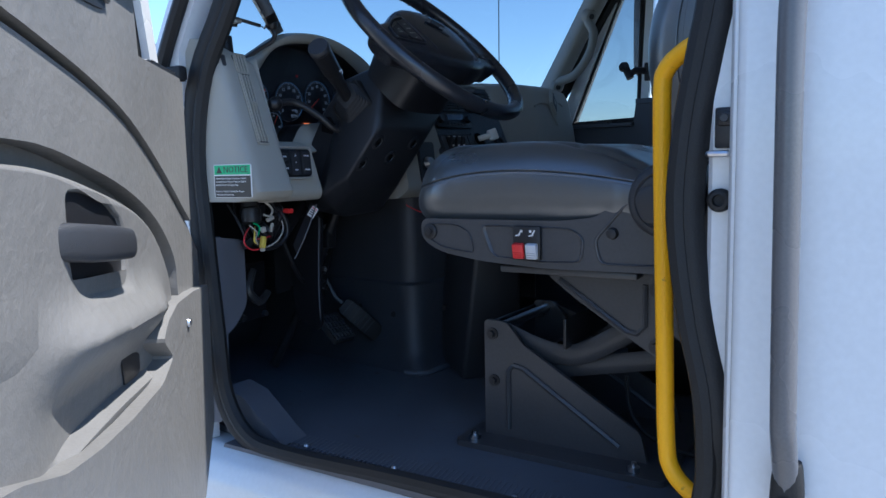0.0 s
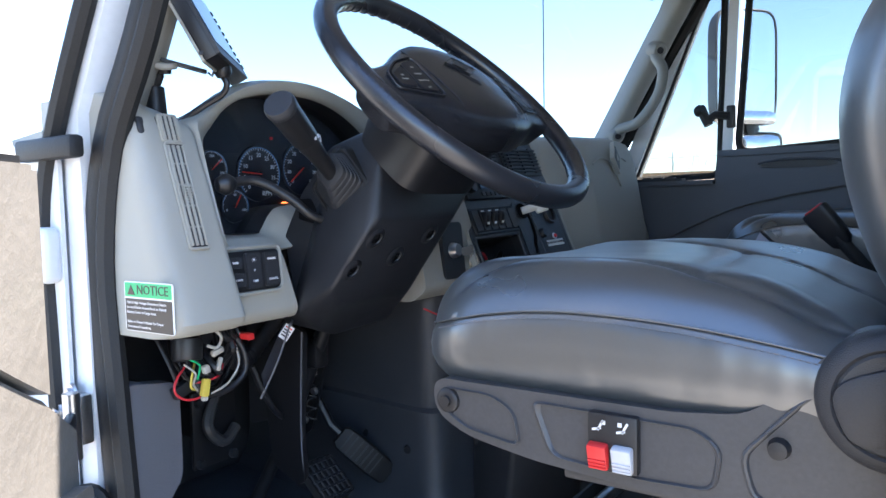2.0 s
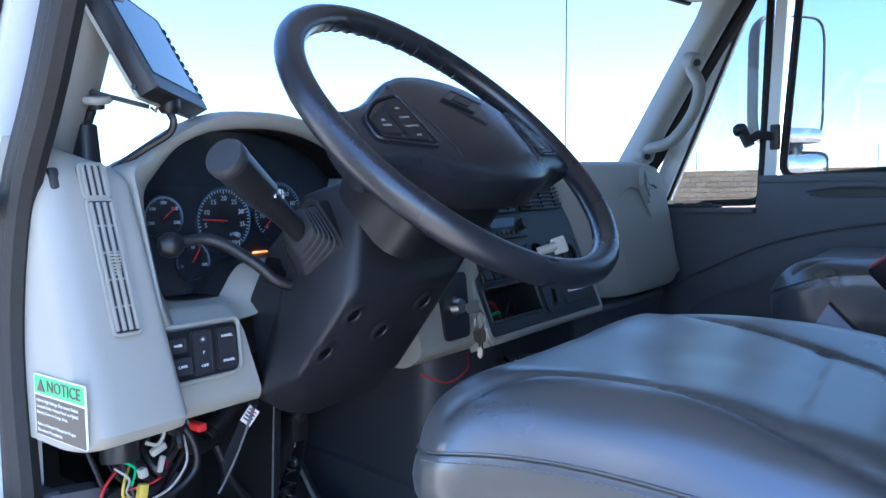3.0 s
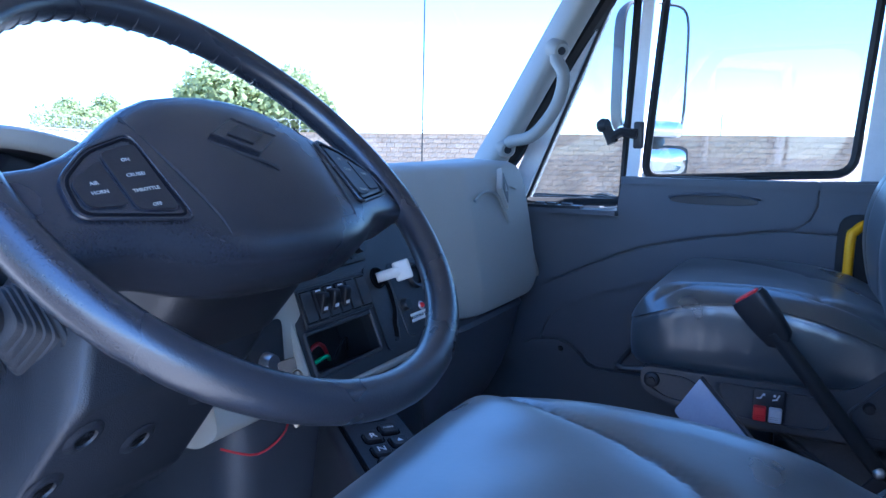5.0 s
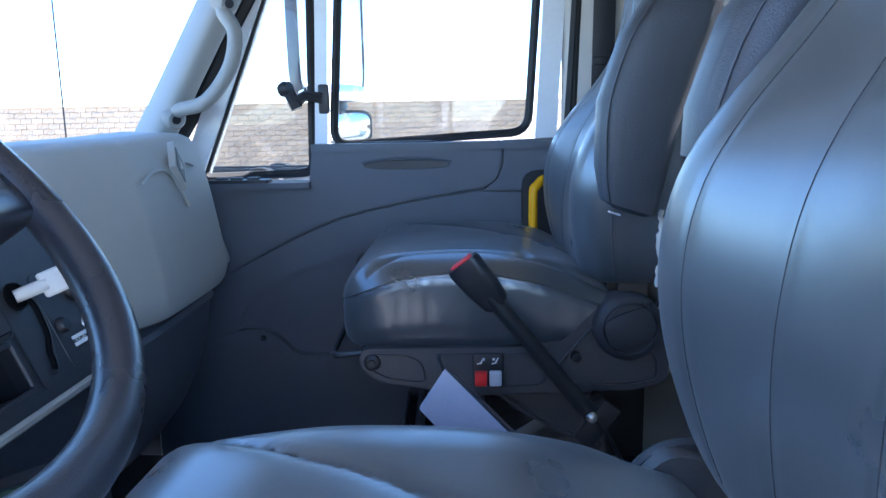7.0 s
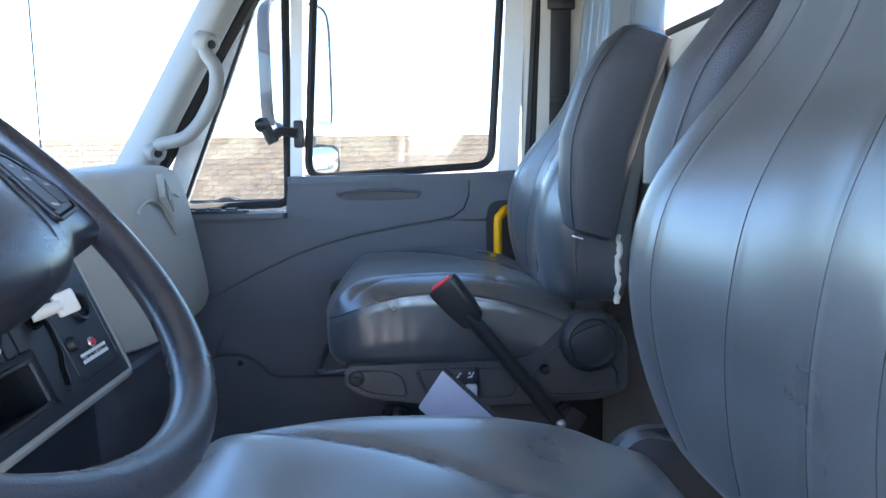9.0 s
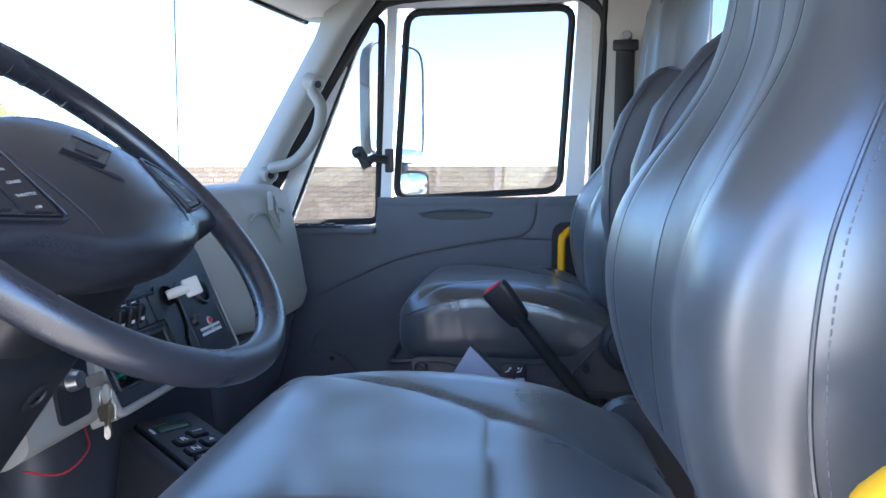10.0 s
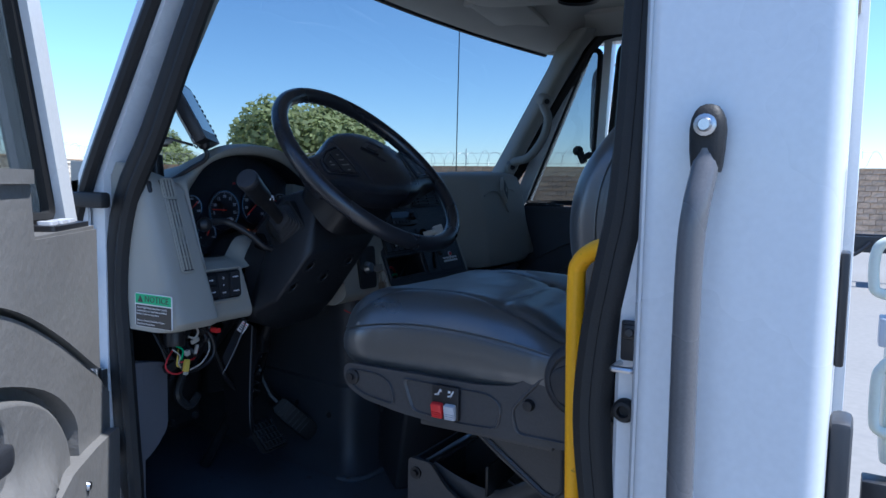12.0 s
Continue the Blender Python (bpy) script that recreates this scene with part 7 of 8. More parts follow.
# ---- footwell ----
tn = thing("engine_tunnel", (-1.4, 1.75, 1.0), "black moulded engine tunnel in the footwell", "engine cover")
rows = []
for z, g in ((1.0, 0.05), (1.03, 0.02), (1.08, 0.008), (1.2, 0.0), (1.235, 0.002), (1.243, -0.006), (1.26, -0.004), (1.50, -0.012)):
    r = round_poly([(-1.80, 1.60 - g), (-1.135 + g, 1.515 - g), (-1.06 + g, 2.03 + g), (-1.80, 2.10 + g)], [0, 0.055, 0.10, 0], 6)
    rows.append([(x, y, z) for x, y in r])
part("cover", loft(rows), M_TUNNEL, tn)
part("seam_ridge", tube([Vector(q) + Vector((0.003, -0.003, -0.02)) for q in rows[5][1:-1]], 0.004, 6), M_SHROUD, tn)
part("toe_flange", tube([Vector(q) + Vector((0.004, -0.004, 0.006)) for q in rows[0][1:-1]], 0.008, 6), M_MAT, tn)
for p in ((-1.21, 1.523, 1.15), (-1.34, 1.541, 1.16), (-1.098, 1.62, 1.16)):
    part("fastener", lathe([(0.0, 0.004), (0.008, 0.004), (0.010, 0.0)], p, (0.2, -1, 0), 12), M_BLACK, tn)
kp = thing("kick_panel", (-1.25, 0.92, 1.0), "grey plastic kick panel beside the pedals", "trim panel")
part("upper", slab(round_poly([(-1.42, 1.415), (-1.215, 1.425), (-1.21, 1.30), (-1.215, 1.03), (-1.42, 1.0)], 0.01), 0.905, 0.93, "y", 0.006), M_KICK, kp)
part("pillar_cover", slab(round_poly([(0.905, 1.425), (0.990, 1.412), (0.990, 1.27), (0.962, 1.235), (0.935, 1.215), (0.905, 1.21)], 0.015), -1.245, -1.215, "x", 0.008), M_KICK, kp)
part("sill_cover", slab([(-1.225, 1.0), (-1.225, 1.10), (-1.17, 1.085), (-1.09, 1.02), (-1.06, 1.0)], 0.925, 0.995, "y", 0.012), M_KICK, kp)


brake = thing("brake_pedal", (-1.249, 1.325, 1.10), "worn black brake pedal with a waffle tread", "pedal")
bpf = plane_frame((-1.243, 1.318, 1.152), (-0.02, 0.107, -0.012), (-0.060, 0.0, 0.062))
pad_b = part("pad", move(slab(round_poly([(-0.052, -0.044), (0.052, -0.044), (0.050, 0.044), (-0.050, 0.044)], 0.012), -0.012, 0.0, "z", 0.003), bpf), M_RUBBER, brake)
for i in range(6):
    part("tread_ridge", move(box((-0.042 + 0.0168 * i, 0, 0.001), (0.005, 0.080, 0.005), 0.0012), bpf), M_DARK, pad_b)
for i in range(5):
    part("tread_ridge", move(box((0, -0.035 + 0.0175 * i, 0.001), (0.094, 0.005, 0.005), 0.0012), bpf), M_DARK, pad_b)
part("arm", slab(round_poly([(-1.262, 1.150), (-1.245, 1.165), (-1.250, 1.25), (-1.235, 1.44), (-1.300, 1.46), (-1.345, 1.30), (-1.330, 1.18)], 0.012), 1.262, 1.272, "y", 0.002), M_BLACK, brake)
part("arm_edge", tube(smooth_line([(-1.240, 1.262, 1.44), (-1.247, 1.262, 1.34), (-1.251, 1.262, 1.25), (-1.250, 1.264, 1.18)], 6), 0.0022, 6), M_KICK, brake)
throttle = thing("throttle_pedal", (-1.285, 1.475, 1.05), "ribbed black treadle throttle pedal", "pedal")
tpf = plane_frame((-1.292, 1.480, 1.134), (0.03, 0.045, 0.055), (-0.055, -0.075, 0.085))
pad_t = part("pad", move(loft([[(x * k, v, z + d) for x, z in ((-0.026, -0.010), (0.026, -0.010), (0.028, -0.004), (0.024, 0.003), (-0.024, 0.003), (-0.028, -0.004))] for v, k, d in ((-0.070, 0.7, -0.002), (-0.064, 0.95, 0.0), (-0.02, 1.0, 0.006), (0.03, 1.0, 0.003), (0.062, 0.95, -0.007), (0.070, 0.7, -0.011))]), tpf), M_RUBBER, throttle)
for i in range(9):
    v = -0.055 + 0.0135 * i
    part("tread_ridge", move(box((0, v, 0.0095 - 3.2 * (v + 0.005) ** 2 - 0.001), (0.044, 0.004, 0.003), 0.001), tpf), M_DARK, pad_t)
part("arm", tube([tpf @ Vector((0, 0.02, -0.008)), (-1.36, 1.45, 1.20), (-1.42, 1.43, 1.32)], 0.009, 8), M_BLACK, throttle)
pbx = thing("pedal_bracket", (-1.38, 1.36, 1.25), "black pedal bracket with zinc bolts under the column", "bracket")
part("side_plate", slab(round_poly([(-1.46, 1.46), (-1.30, 1.46), (-1.31, 1.36), (-1.36, 1.20), (-1.46, 1.16)], 0.015), 1.392, 1.398, "y", 0.002), M_BLACK, pbx)
part("side_plate", slab(round_poly([(-1.46, 1.46), (-1.32, 1.46), (-1.34, 1.34), (-1.40, 1.24), (-1.46, 1.22)], 0.015), 1.318, 1.324, "y", 0.002), M_DARK, pbx)
part("switch_body", box((-1.325, 1.356, 1.372), (0.035, 0.030, 0.060), 0.005), M_DARK, pbx)
part("pale_clip", box((-1.308, 1.352, 1.352), (0.010, 0.016, 0.040), 0.003), M_GREYKEY, pbx, "pale plastic clip")
part("spring", tube([(-1.335 + 0.010 * math.cos(t), 1.37 + 0.010 * math.sin(t), 1.33 - 0.0022 * i) for i, t in enumerate([0.6 * k for k in range(44)])], 0.0018, 5), M_STEEL, pbx)
for p in ((-1.345, 1.391, 1.288), (-1.375, 1.391, 1.225), (-1.330, 1.391, 1.405), (-1.36, 1.391, 1.345)):
    part("bolt", lathe([(0.0, 0.007), (0.005, 0.007), (0.006, 0.003), (0.009, 0.003), (0.009, 0.0)], p, (0.3, -1, 0), 10), M_METAL, pbx, "zinc bolt head")
part("cross_pin", tube([(-1.35, 1.262, 1.435), (-1.35, 1.41, 1.435)], 0.010, 10), M_STEEL, pbx)
sc = thing("steering_shaft", (-1.25, 1.30, 1.2), "black steering shaft running down to the floor", "steering shaft")
part("shaft", tube([(-1.24, 1.34, 1.47), (-1.36, 1.33, 1.22), (-1.48, 1.32, 1.02)], 0.014, 10), M_BLACK, sc)
part("joint", box((-1.285, 1.338, 1.38), (0.04, 0.036, 0.05), 0.008), M_BLACK, sc)
flap = thing("column_flap", (-1.20, 1.19, 1.44), "dark curved trim flap beside the steering column", "trim panel")
part("flap", sheet([[(-1.150 - 0.055 * k, 1.150 - 0.020 * k + 0.006 * math.sin(3 * k), 1.480 - 0.125 * k), (-1.170 - 0.050 * k, 1.175 - 0.020 * k, 1.480 - 0.118 * k), (-1.200 - 0.040 * k, 1.190 - 0.025 * k, 1.482 - 0.100 * k)] for k in [i / 6 for i in range(7)]], 0.003), M_KICK, flap)
pb = thing("parking_bracket", (-1.42, 1.25, 1.15), "black bracket with a cast hook in the footwell", "bracket")
part("plate", box((-1.452, 1.222, 1.245), (0.010, 0.100, 0.150), 0.004), M_BLACK, pb)
part("mount", box((-1.63, 1.222, 1.25), (0.352, 0.05, 0.06), 0.004), M_BLACK, pb)
part("hook", tube(smooth_line([(-1.436, 1.215, 1.305), (-1.426, 1.190, 1.255), (-1.421, 1.220, 1.220), (-1.426, 1.255, 1.240)], 5), [0.011] * 16, 8), M_STEEL, pb)
for y, z in ((1.185, 1.30), (1.26, 1.18), (1.185, 1.18)):
    part("bolt", lathe([(0.0, 0.008), (0.008, 0.008), (0.010, 0.0)], (-1.447, y, z), (1, 0, 0), 10), M_DARK, pb)
tag = solid("paper_tag", move(box((0, 0, 0), (0.024, 0.002, 0.038), 0.0), Matrix.Translation((-1.168, 1.160, 1.462)) @ Matrix.Rotation(0.5, 4, "Z") @ Matrix.Rotation(0.6, 4, "Y") @ Matrix.Scale(0.68, 4)), M_PRINT, "white printed paper tag on the column", "tag")
for i in range(4):
    part("print_bar", move(box((0, -0.0016, 0.013 - 0.0075 * i), (0.018, 0.0006, 0.003)), Matrix.Translation((-1.168, 1.160, 1.462)) @ Matrix.Rotation(0.5, 4, "Z") @ Matrix.Rotation(0.6, 4, "Y") @ Matrix.Scale(0.68, 4)), M_PRINTRED if i == 0 else M_BLACK, tag)
# wiring under the dash
rng = random.Random(21)
wl = thing("wiring_loom", (-1.22, 1.02, 1.42), "tangle of black and coloured wires under the dash", "wiring")
for i in range(9):
    r0, cy, cz = 0.020 + 0.0045 * i, 1.034 + rng.uniform(-0.006, 0.006), 1.455 + rng.uniform(-0.006, 0.006)
    dx = -1.215 + rng.uniform(-0.02, 0.03)
    t0 = rng.uniform(-0.4, 0.4)
    pts = [(dx + 0.015 * math.sin(2 * t), cy + r0 * 0.8 * math.cos(t), cz + r0 * math.sin(t) - 0.010) for t in [t0 + math.pi * 1.55 * (k / 9 - 0.80) for k in range(10)]]
    part("cable", tube(smooth_line([(dx - 0.03, cy - 0.02, 1.52)] + pts + [(dx - 0.04, cy + 0.03, 1.52)], 5), rng.choice((0.0032, 0.0045, 0.0055)), 7), M_BLACK, wl)
part("drum_connector", lathe([(0.0, 0.0), (0.020, 0.0), (0.022, 0.004), (0.022, 0.030), (0.018, 0.034), (0.018, 0.046), (0.0, 0.046)], (-1.185, 0.985, 1.448), (-0.2, 0.15, 1.0), 22), M_BLACK, wl, "round black connector")
part("great_loop", tube(smooth_line([(-1.19, 1.052, 1.49), (-1.175, 1.074, 1.455), (-1.172, 1.078, 1.420), (-1.175, 1.058, 1.398), (-1.178, 1.025, 1.391), (-1.18, 1.000, 1.402), (-1.185, 0.996, 1.424), (-1.20, 1.010, 1.445)], 7), 0.0052, 10), M_BLACK, wl, "thick black cable loop")
for mat, r, pts in ((M_WIRE_R, 0.0018, [(-1.19, 0.985, 1.44), (-1.18, 0.962, 1.425), (-1.178, 0.958, 1.408), (-1.178, 0.975, 1.394), (-1.18, 1.0, 1.392), (-1.19, 1.02, 1.40)]),
                    (M_WIRE_R, 0.0016, [(-1.20, 0.97, 1.41), (-1.175, 1.0, 1.415), (-1.175, 1.03, 1.418), (-1.19, 1.05, 1.43)]),
                    (M_WIRE_Y, 0.0018, [(-1.19, 1.0, 1.44), (-1.172, 0.982, 1.428), (-1.172, 0.980, 1.412), (-1.18, 0.992, 1.405)]),
                    (M_WIRE_W, 0.0017, [(-1.18, 1.066, 1.46), (-1.168, 1.062, 1.43), (-1.168, 1.040, 1.405), (-1.175, 1.015, 1.394)]),
                    (M_WIRE_W, 0.0024, [(-1.175, 1.012, 1.466), (-1.168, 1.024, 1.462), (-1.168, 1.032, 1.476), (-1.175, 1.022, 1.490), (-1.19, 1.01, 1.50)]),
                    (M_WIRE_W, 0.0015, [(-1.18, 0.975, 1.445), (-1.172, 0.988, 1.43), (-1.172, 0.984, 1.415), (-1.18, 0.998, 1.40)]),
                    (M_GREEN, 0.0016, [(-1.18, 0.985, 1.45), (-1.172, 0.996, 1.44), (-1.174, 0.992, 1.42)]),
                    (M_BLACK, 0.0030, [(-1.22, 0.955, 1.49), (-1.19, 0.957, 1.45), (-1.185, 0.966, 1.42), (-1.20, 0.985, 1.40)])):
    part("wire", tube(smooth_line(pts, 6), r, 6), mat, wl)
for c, sz, mat, turn in (((-1.168, 1.024, 1.456), (0.008, 0.020, 0.009), M_WIRE_W, 0.3), ((-1.168, 1.003, 1.434), (0.010, 0.010, 0.012), M_WIRE_W, 0.2), ((-1.170, 1.002, 1.407), (0.010, 0.011, 0.026), M_WIRE_Y, -0.2), ((-1.170, 1.000, 1.391), (0.008, 0.009, 0.007), M_WIRE_W, 0.0), ((-1.168, 1.027, 1.437), (0.006, 0.007, 0.020), M_WIRE_W, -0.3), ((-1.185, 0.972, 1.408), (0.014, 0.026, 0.018), M_BLACK, 0.4), ((-1.20, 1.02, 1.475), (0.02, 0.03, 0.02), M_BLACK, 0.2)):
    part("connector", box(c, sz, 0.002, Matrix.Rotation(turn, 3, "X")), mat, wl)
part("corrugated_hose", tube(smooth_line([(-1.24, 1.08, 1.49), (-1.26, 1.12, 1.425), (-1.29, 1.17, 1.40), (-1.30, 1.22, 1.43), (-1.30, 1.27, 1.47)], 10), [0.015 + 0.0018 * (i % 2) for i in range(41)], 10), M_BLACK, wl, "black corrugated hose")
part("stray_cable", tube(smooth_line([(-1.31, 1.205, 1.38), (-1.30, 1.22, 1.33), (-1.30, 1.25, 1.285), (-1.31, 1.29, 1.26)], 6), 0.006, 8), M_BLACK, wl)
part("red_clip", box((-1.170, 1.078, 1.470), (0.03, 0.012, 0.010), 0.002), M_RED, wl)
part("stray_wire", tube(smooth_line([(-1.12, 1.47, 1.462), (-1.10, 1.52, 1.440), (-1.10, 1.58, 1.452), (-1.13, 1.62, 1.47)], 5), 0.0017, 5), M_WIRE_R, wl)

# shift console beside the near seat
sh = thing("shift_console", (-1.0, 1.6, 1.0), "dark console with a push-button shifter", "console")
shf = plane_frame((-0.955, 1.612, 1.452), (0.65, 0.76, 0.0), (-0.76, 0.65, 0.08))
part("tower", hull([shf @ Vector((u, v, 0.002)) for u, v in ((-0.062, -0.11), (0.052, -0.11), (0.052, 0.12), (-0.062, 0.12))] + [shf @ Vector((u, v, -0.45)) for u, v in ((-0.10, -0.10), (0.07, -0.10), (0.07, 0.14), (-0.10, 0.14))], 0.012), M_DARK, sh)
key_pad = part("key_pad", move(slab(round_poly([(-0.0435, -0.095), (0.0435, -0.095), (0.0435, 0.108), (-0.0435, 0.108)], 0.010), -0.004, 0.008, "z", 0.003), shf), M_SHROUD, sh, "charcoal push-button shift pad")
part("pad_gap", move(tube([(u, v, 0.0025) for u, v in round_poly([(-0.046, -0.098), (0.046, -0.098), (0.046, 0.111), (-0.046, 0.111)], 0.011)], 0.0025, 6, closed=True), shf), M_RECESS_SHADE, sh)
part("display", move(box((-0.004, 0.066, 0.008), (0.046, 0.026, 0.002), 0.001), shf), material("lcd_green", (0.06, 0.10, 0.07), 0.15, bump=0, vary=0.4), key_pad, "dark green display")
part("display_rim", move(tube([(u, v, 0.0085) for u, v in round_poly([(-0.030, 0.050), (0.022, 0.050), (0.022, 0.082), (-0.030, 0.082)], 0.003)], 0.0014, 6, closed=True), shf), M_BLACK, key_pad)
for u, v, w in ((-0.0145, 0.0, "R"), (-0.0145, -0.040, "N"), (-0.0145, -0.074, "D"), (0.017, -0.022, ""), (0.017, -0.058, ""), (0.014, 0.018, "MODE")):
    bt = part("button", move(loft([super_ring((u, v, h), (1, 0, 0), (0, 1, 0), 0.0125 - e, 0.0140 - e, 4, 20) for h, e in ((0.006, 0.0), (0.0115, 0.0), (0.013, 0.0015), (0.0125, 0.004))]), shf), M_BLACK, key_pad)
    part("button_well", move(tube([tuple(q) for q in super_ring((u, v, 0.0082), (1, 0, 0), (0, 1, 0), 0.0142, 0.0157, 4, 20)], 0.0012, 5, closed=True), shf), M_RECESS_SHADE, key_pad)
    if w:
        text("lettering", w, shf @ Matrix.Translation((u, v, 0.0132)), 0.017 if len(w) == 1 else 0.0052, M_PRINT, bt)
    else:
        s = 1 if v > -0.03 else -1
        part("arrow", move(slab([(u - 0.004, v - 0.003 * s), (u + 0.004, v - 0.003 * s), (u, v + 0.005 * s)], 0.0128, 0.0134, "z"), shf), M_PRINT, bt)
part("print_bar", move(box((-0.036, 0.062, 0.0082), (0.004, 0.020, 0.0006)), shf), M_PRINT, key_pad)

# card case between the seats
cc = thing("card_case", (-0.50, 1.66, 1.50), "pale lilac card leaning in a dark holder between the seats", "card")
cfr = plane_frame((-0.543, 1.632, 1.606), (0.075, -0.050, -0.062), (-0.034, 0.022, -0.040))
part("card", move(slab(round_poly([(0.0, 0.0), (0.150, 0.0), (0.150, 0.062), (0.0, 0.062)], 0.004), 0.0, 0.004, "z", 0.001), cfr), M_PAPER, cc)
part("edge_binding", move(tube([(0.0, 0.0, 0.002), (0.150, 0.0, 0.002)], 0.0028, 6), cfr), M_BLACK, cc)
part("holder", box((-0.49, 1.655, 1.25), (0.17, 0.05, 0.50), 0.01), M_BLACK, cc)

def slab_bar(a, b, w, t):
    """A flat bar with rounded ends from a to b."""
    fr = plane_frame((a + b) / 2, b - a, Vector((0, 0, 1)).cross(b - a))
    h = (b - a).length / 2
    return move(slab(round_poly([(-h, -w / 2), (h, -w / 2), (h, w / 2), (-h, w / 2)], w * 0.45), -t / 2, t / 2, "z", 0.001), fr)


# ---- camera monitor on its arm ----
mo = thing("camera_monitor", (-1.2, 1.05, 1.80), "small dark monitor on a jointed arm", "monitor")
mb, mr, mt = Vector((-1.095, 0.980, 1.886)), Vector((-1.218, 1.130, 1.884)), Vector((-1.168, 0.985, 1.986))
mfr = plane_frame((mb + mr) / 2 + (mt - mb) / 2, mr - mb, mt - mb)
W2, H2 = (mr - mb).length, 0.135
rim = [(-W2 / 2, -H2 / 2), (W2 / 2, -H2 / 2), (W2 / 2, H2 / 2), (-W2 / 2, H2 / 2)]
part("case", move(box((0, 0, -0.011), (W2, H2, 0.020), 0.003), mfr), M_BLACK, mo)
# added thin plate: its pale colour paints the case's lit rear edge
part("back_plate", move(slab(round_poly(rim, 0.006), -0.025, -0.021, "z", 0.001), mfr), M_PALE, mo, "back plate, made pale for the lit rear edge")
part("hood", move(slab(round_poly(rim, 0.006), -0.002, 0.003, "z", 0.001), mfr), M_DARK, mo)
part("screen", move(box((-0.006, 0.006, 0.0032), (W2 * 0.84, H2 * 0.80, 0.002)), mfr), M_SCREEN, mo, "glossy screen")
for k in range(9):
    part("button", move(box((W2 / 2 - 0.004, -H2 / 2 + 0.020 + 0.012 * k, 0.003), (0.006, 0.007, 0.005), 0.001), mfr), M_BLACK, mo)
for dz in (-H2 / 2 + 0.012, H2 / 2 - 0.012):
    part("screw", move(lathe([(0.0, 0.002), (0.003, 0.002), (0.0035, 0.0)], (-W2 / 2, dz, -0.020), (-1, 0, 0), 10), mfr), M_DARK, mo)
plug = Vector((-1.168, 1.056, 1.864))
part("plug", tube([plug + Vector((0, 0, 0.020)), plug + Vector((0, 0, 0.004)), plug, plug - Vector((0, 0, 0.006))], [0.012, 0.013, 0.013, 0.009], 12), M_BLACK, mo)
arm_end, disc = Vector((-1.185, 1.041, 1.866)), Vector((-1.217, 0.994, 1.880))
flat = (disc - arm_end).normalized()
part("arm", slab_bar(arm_end, disc + flat * 0.014, 0.012, 0.005), M_BLACK, mo)
part("bracket", tube([arm_end - flat * 0.002, arm_end + Vector((0.006, 0.004, -0.006)), arm_end + Vector((0.012, 0.006, 0.008))], 0.002, 6), M_METAL, mo, "bright bracket")
part("joint_disc", lathe([(0.0, 0.004), (0.016, 0.004), (0.0175, 0.002), (0.0175, -0.002), (0.015, -0.005), (0.0, -0.005)], disc - Vector((0, 0, 0.006)), (0.25, -0.2, 1), 22), M_PALE, mo, "pale joint disc")
part("joint", lathe([(0.0, -0.010), (0.008, -0.010), (0.009, 0.0), (0.0, 0.0)], disc - Vector((0, 0, 0.008)), (0.25, -0.2, 1), 14), M_BLACK, mo)
foot = Vector((-1.242, 0.992, 1.842))
part("arm", tube([disc - Vector((0.002, 0, 0.012)), disc.lerp(foot, 0.45), disc.lerp(foot, 0.46), foot], [0.0045, 0.0045, 0.0062, 0.0062], 10), M_BLACK, mo)
part("foot", loft([super_ring(foot + Vector((0, 0, h)), (1, 0, 0), (0, 1, 0), a, a * 0.8, 4, 16) for h, a in ((0.004, 0.010), (0.002, 0.013), (-0.03, 0.015), (-0.06, 0.017))]), M_BLACK, mo)
part("cable", tube(smooth_line([plug - Vector((0, 0, 0.004)), (-1.164, 1.059, 1.848), (-1.172, 1.056, 1.834), (-1.190, 1.036, 1.817), (-1.213, 1.010, 1.793), (-1.235, 0.990, 1.775)], 6), 0.0048, 8), M_BLACK, mo)

# ---- outside ----
MU, MN = Vector((0.62, 0.785, 0)), Vector((0.785, -0.62, 0))
mc = Vector((-0.878, 3.078, 2.116))
mi = thing("door_mirror", (-0.87, 3.13, 1.8), "tall truck door mirror with a convex mirror below", "mirror")
part("shell", loft([super_ring(mc - MN * (0.05 * k), MU, (0, 0, 1), 0.130 * s, 0.202 * s2, 6, 28) for k, s, s2 in ((0.0, 1.0, 1.0), (0.4, 1.0, 1.0), (1.0, 0.93, 0.96), (1.4, 0.7, 0.85))]), M_KICK, mi)
part("glass", loft([super_ring(mc + MN * d, MU, (0, 0, 1), 0.123, 0.194, 6, 28) for d in (0.0, 0.004)]), M_MIRROR, mi, "flat mirror glass")
c2 = Vector((-0.845, 3.12, 1.840))
part("convex_shell", loft([super_ring(c2 - MN * (0.05 * k), MU, (0, 0, 1), 0.105 * s, 0.05 * s, 5, 24) for k, s in ((0.0, 1.0), (0.6, 0.98), (1.2, 0.7))]), M_BLACK, mi)
part("convex_glass", loft([super_ring(c2 + MN * d, MU, (0, 0, 1), 0.097 * s, 0.043 * s, 4, 24) for d, s in ((0.0, 1.0), (0.008, 0.9), (0.014, 0.6), (0.017, 0.2))]), M_MIRROR, mi, "convex mirror glass")
part("lower_cap", loft([super_ring(mc + MN * d - Vector((0, 0, 0.178 + h)), MU, (0, 0, 1), a, b, 5, 24) for d, h, a, b in ((-0.01, 0.0, 0.120, 0.026), (0.010, 0.0, 0.120, 0.026), (0.018, 0.002, 0.114, 0.020), (0.021, 0.003, 0.09, 0.008))]), M_CHROME, mi, "bright lower cap")
part("glass_rim", tube(super_ring(mc + MN * 0.003, MU, (0, 0, 1), 0.126, 0.198, 6, 48), 0.005, 6, closed=True), M_KICK, mi)
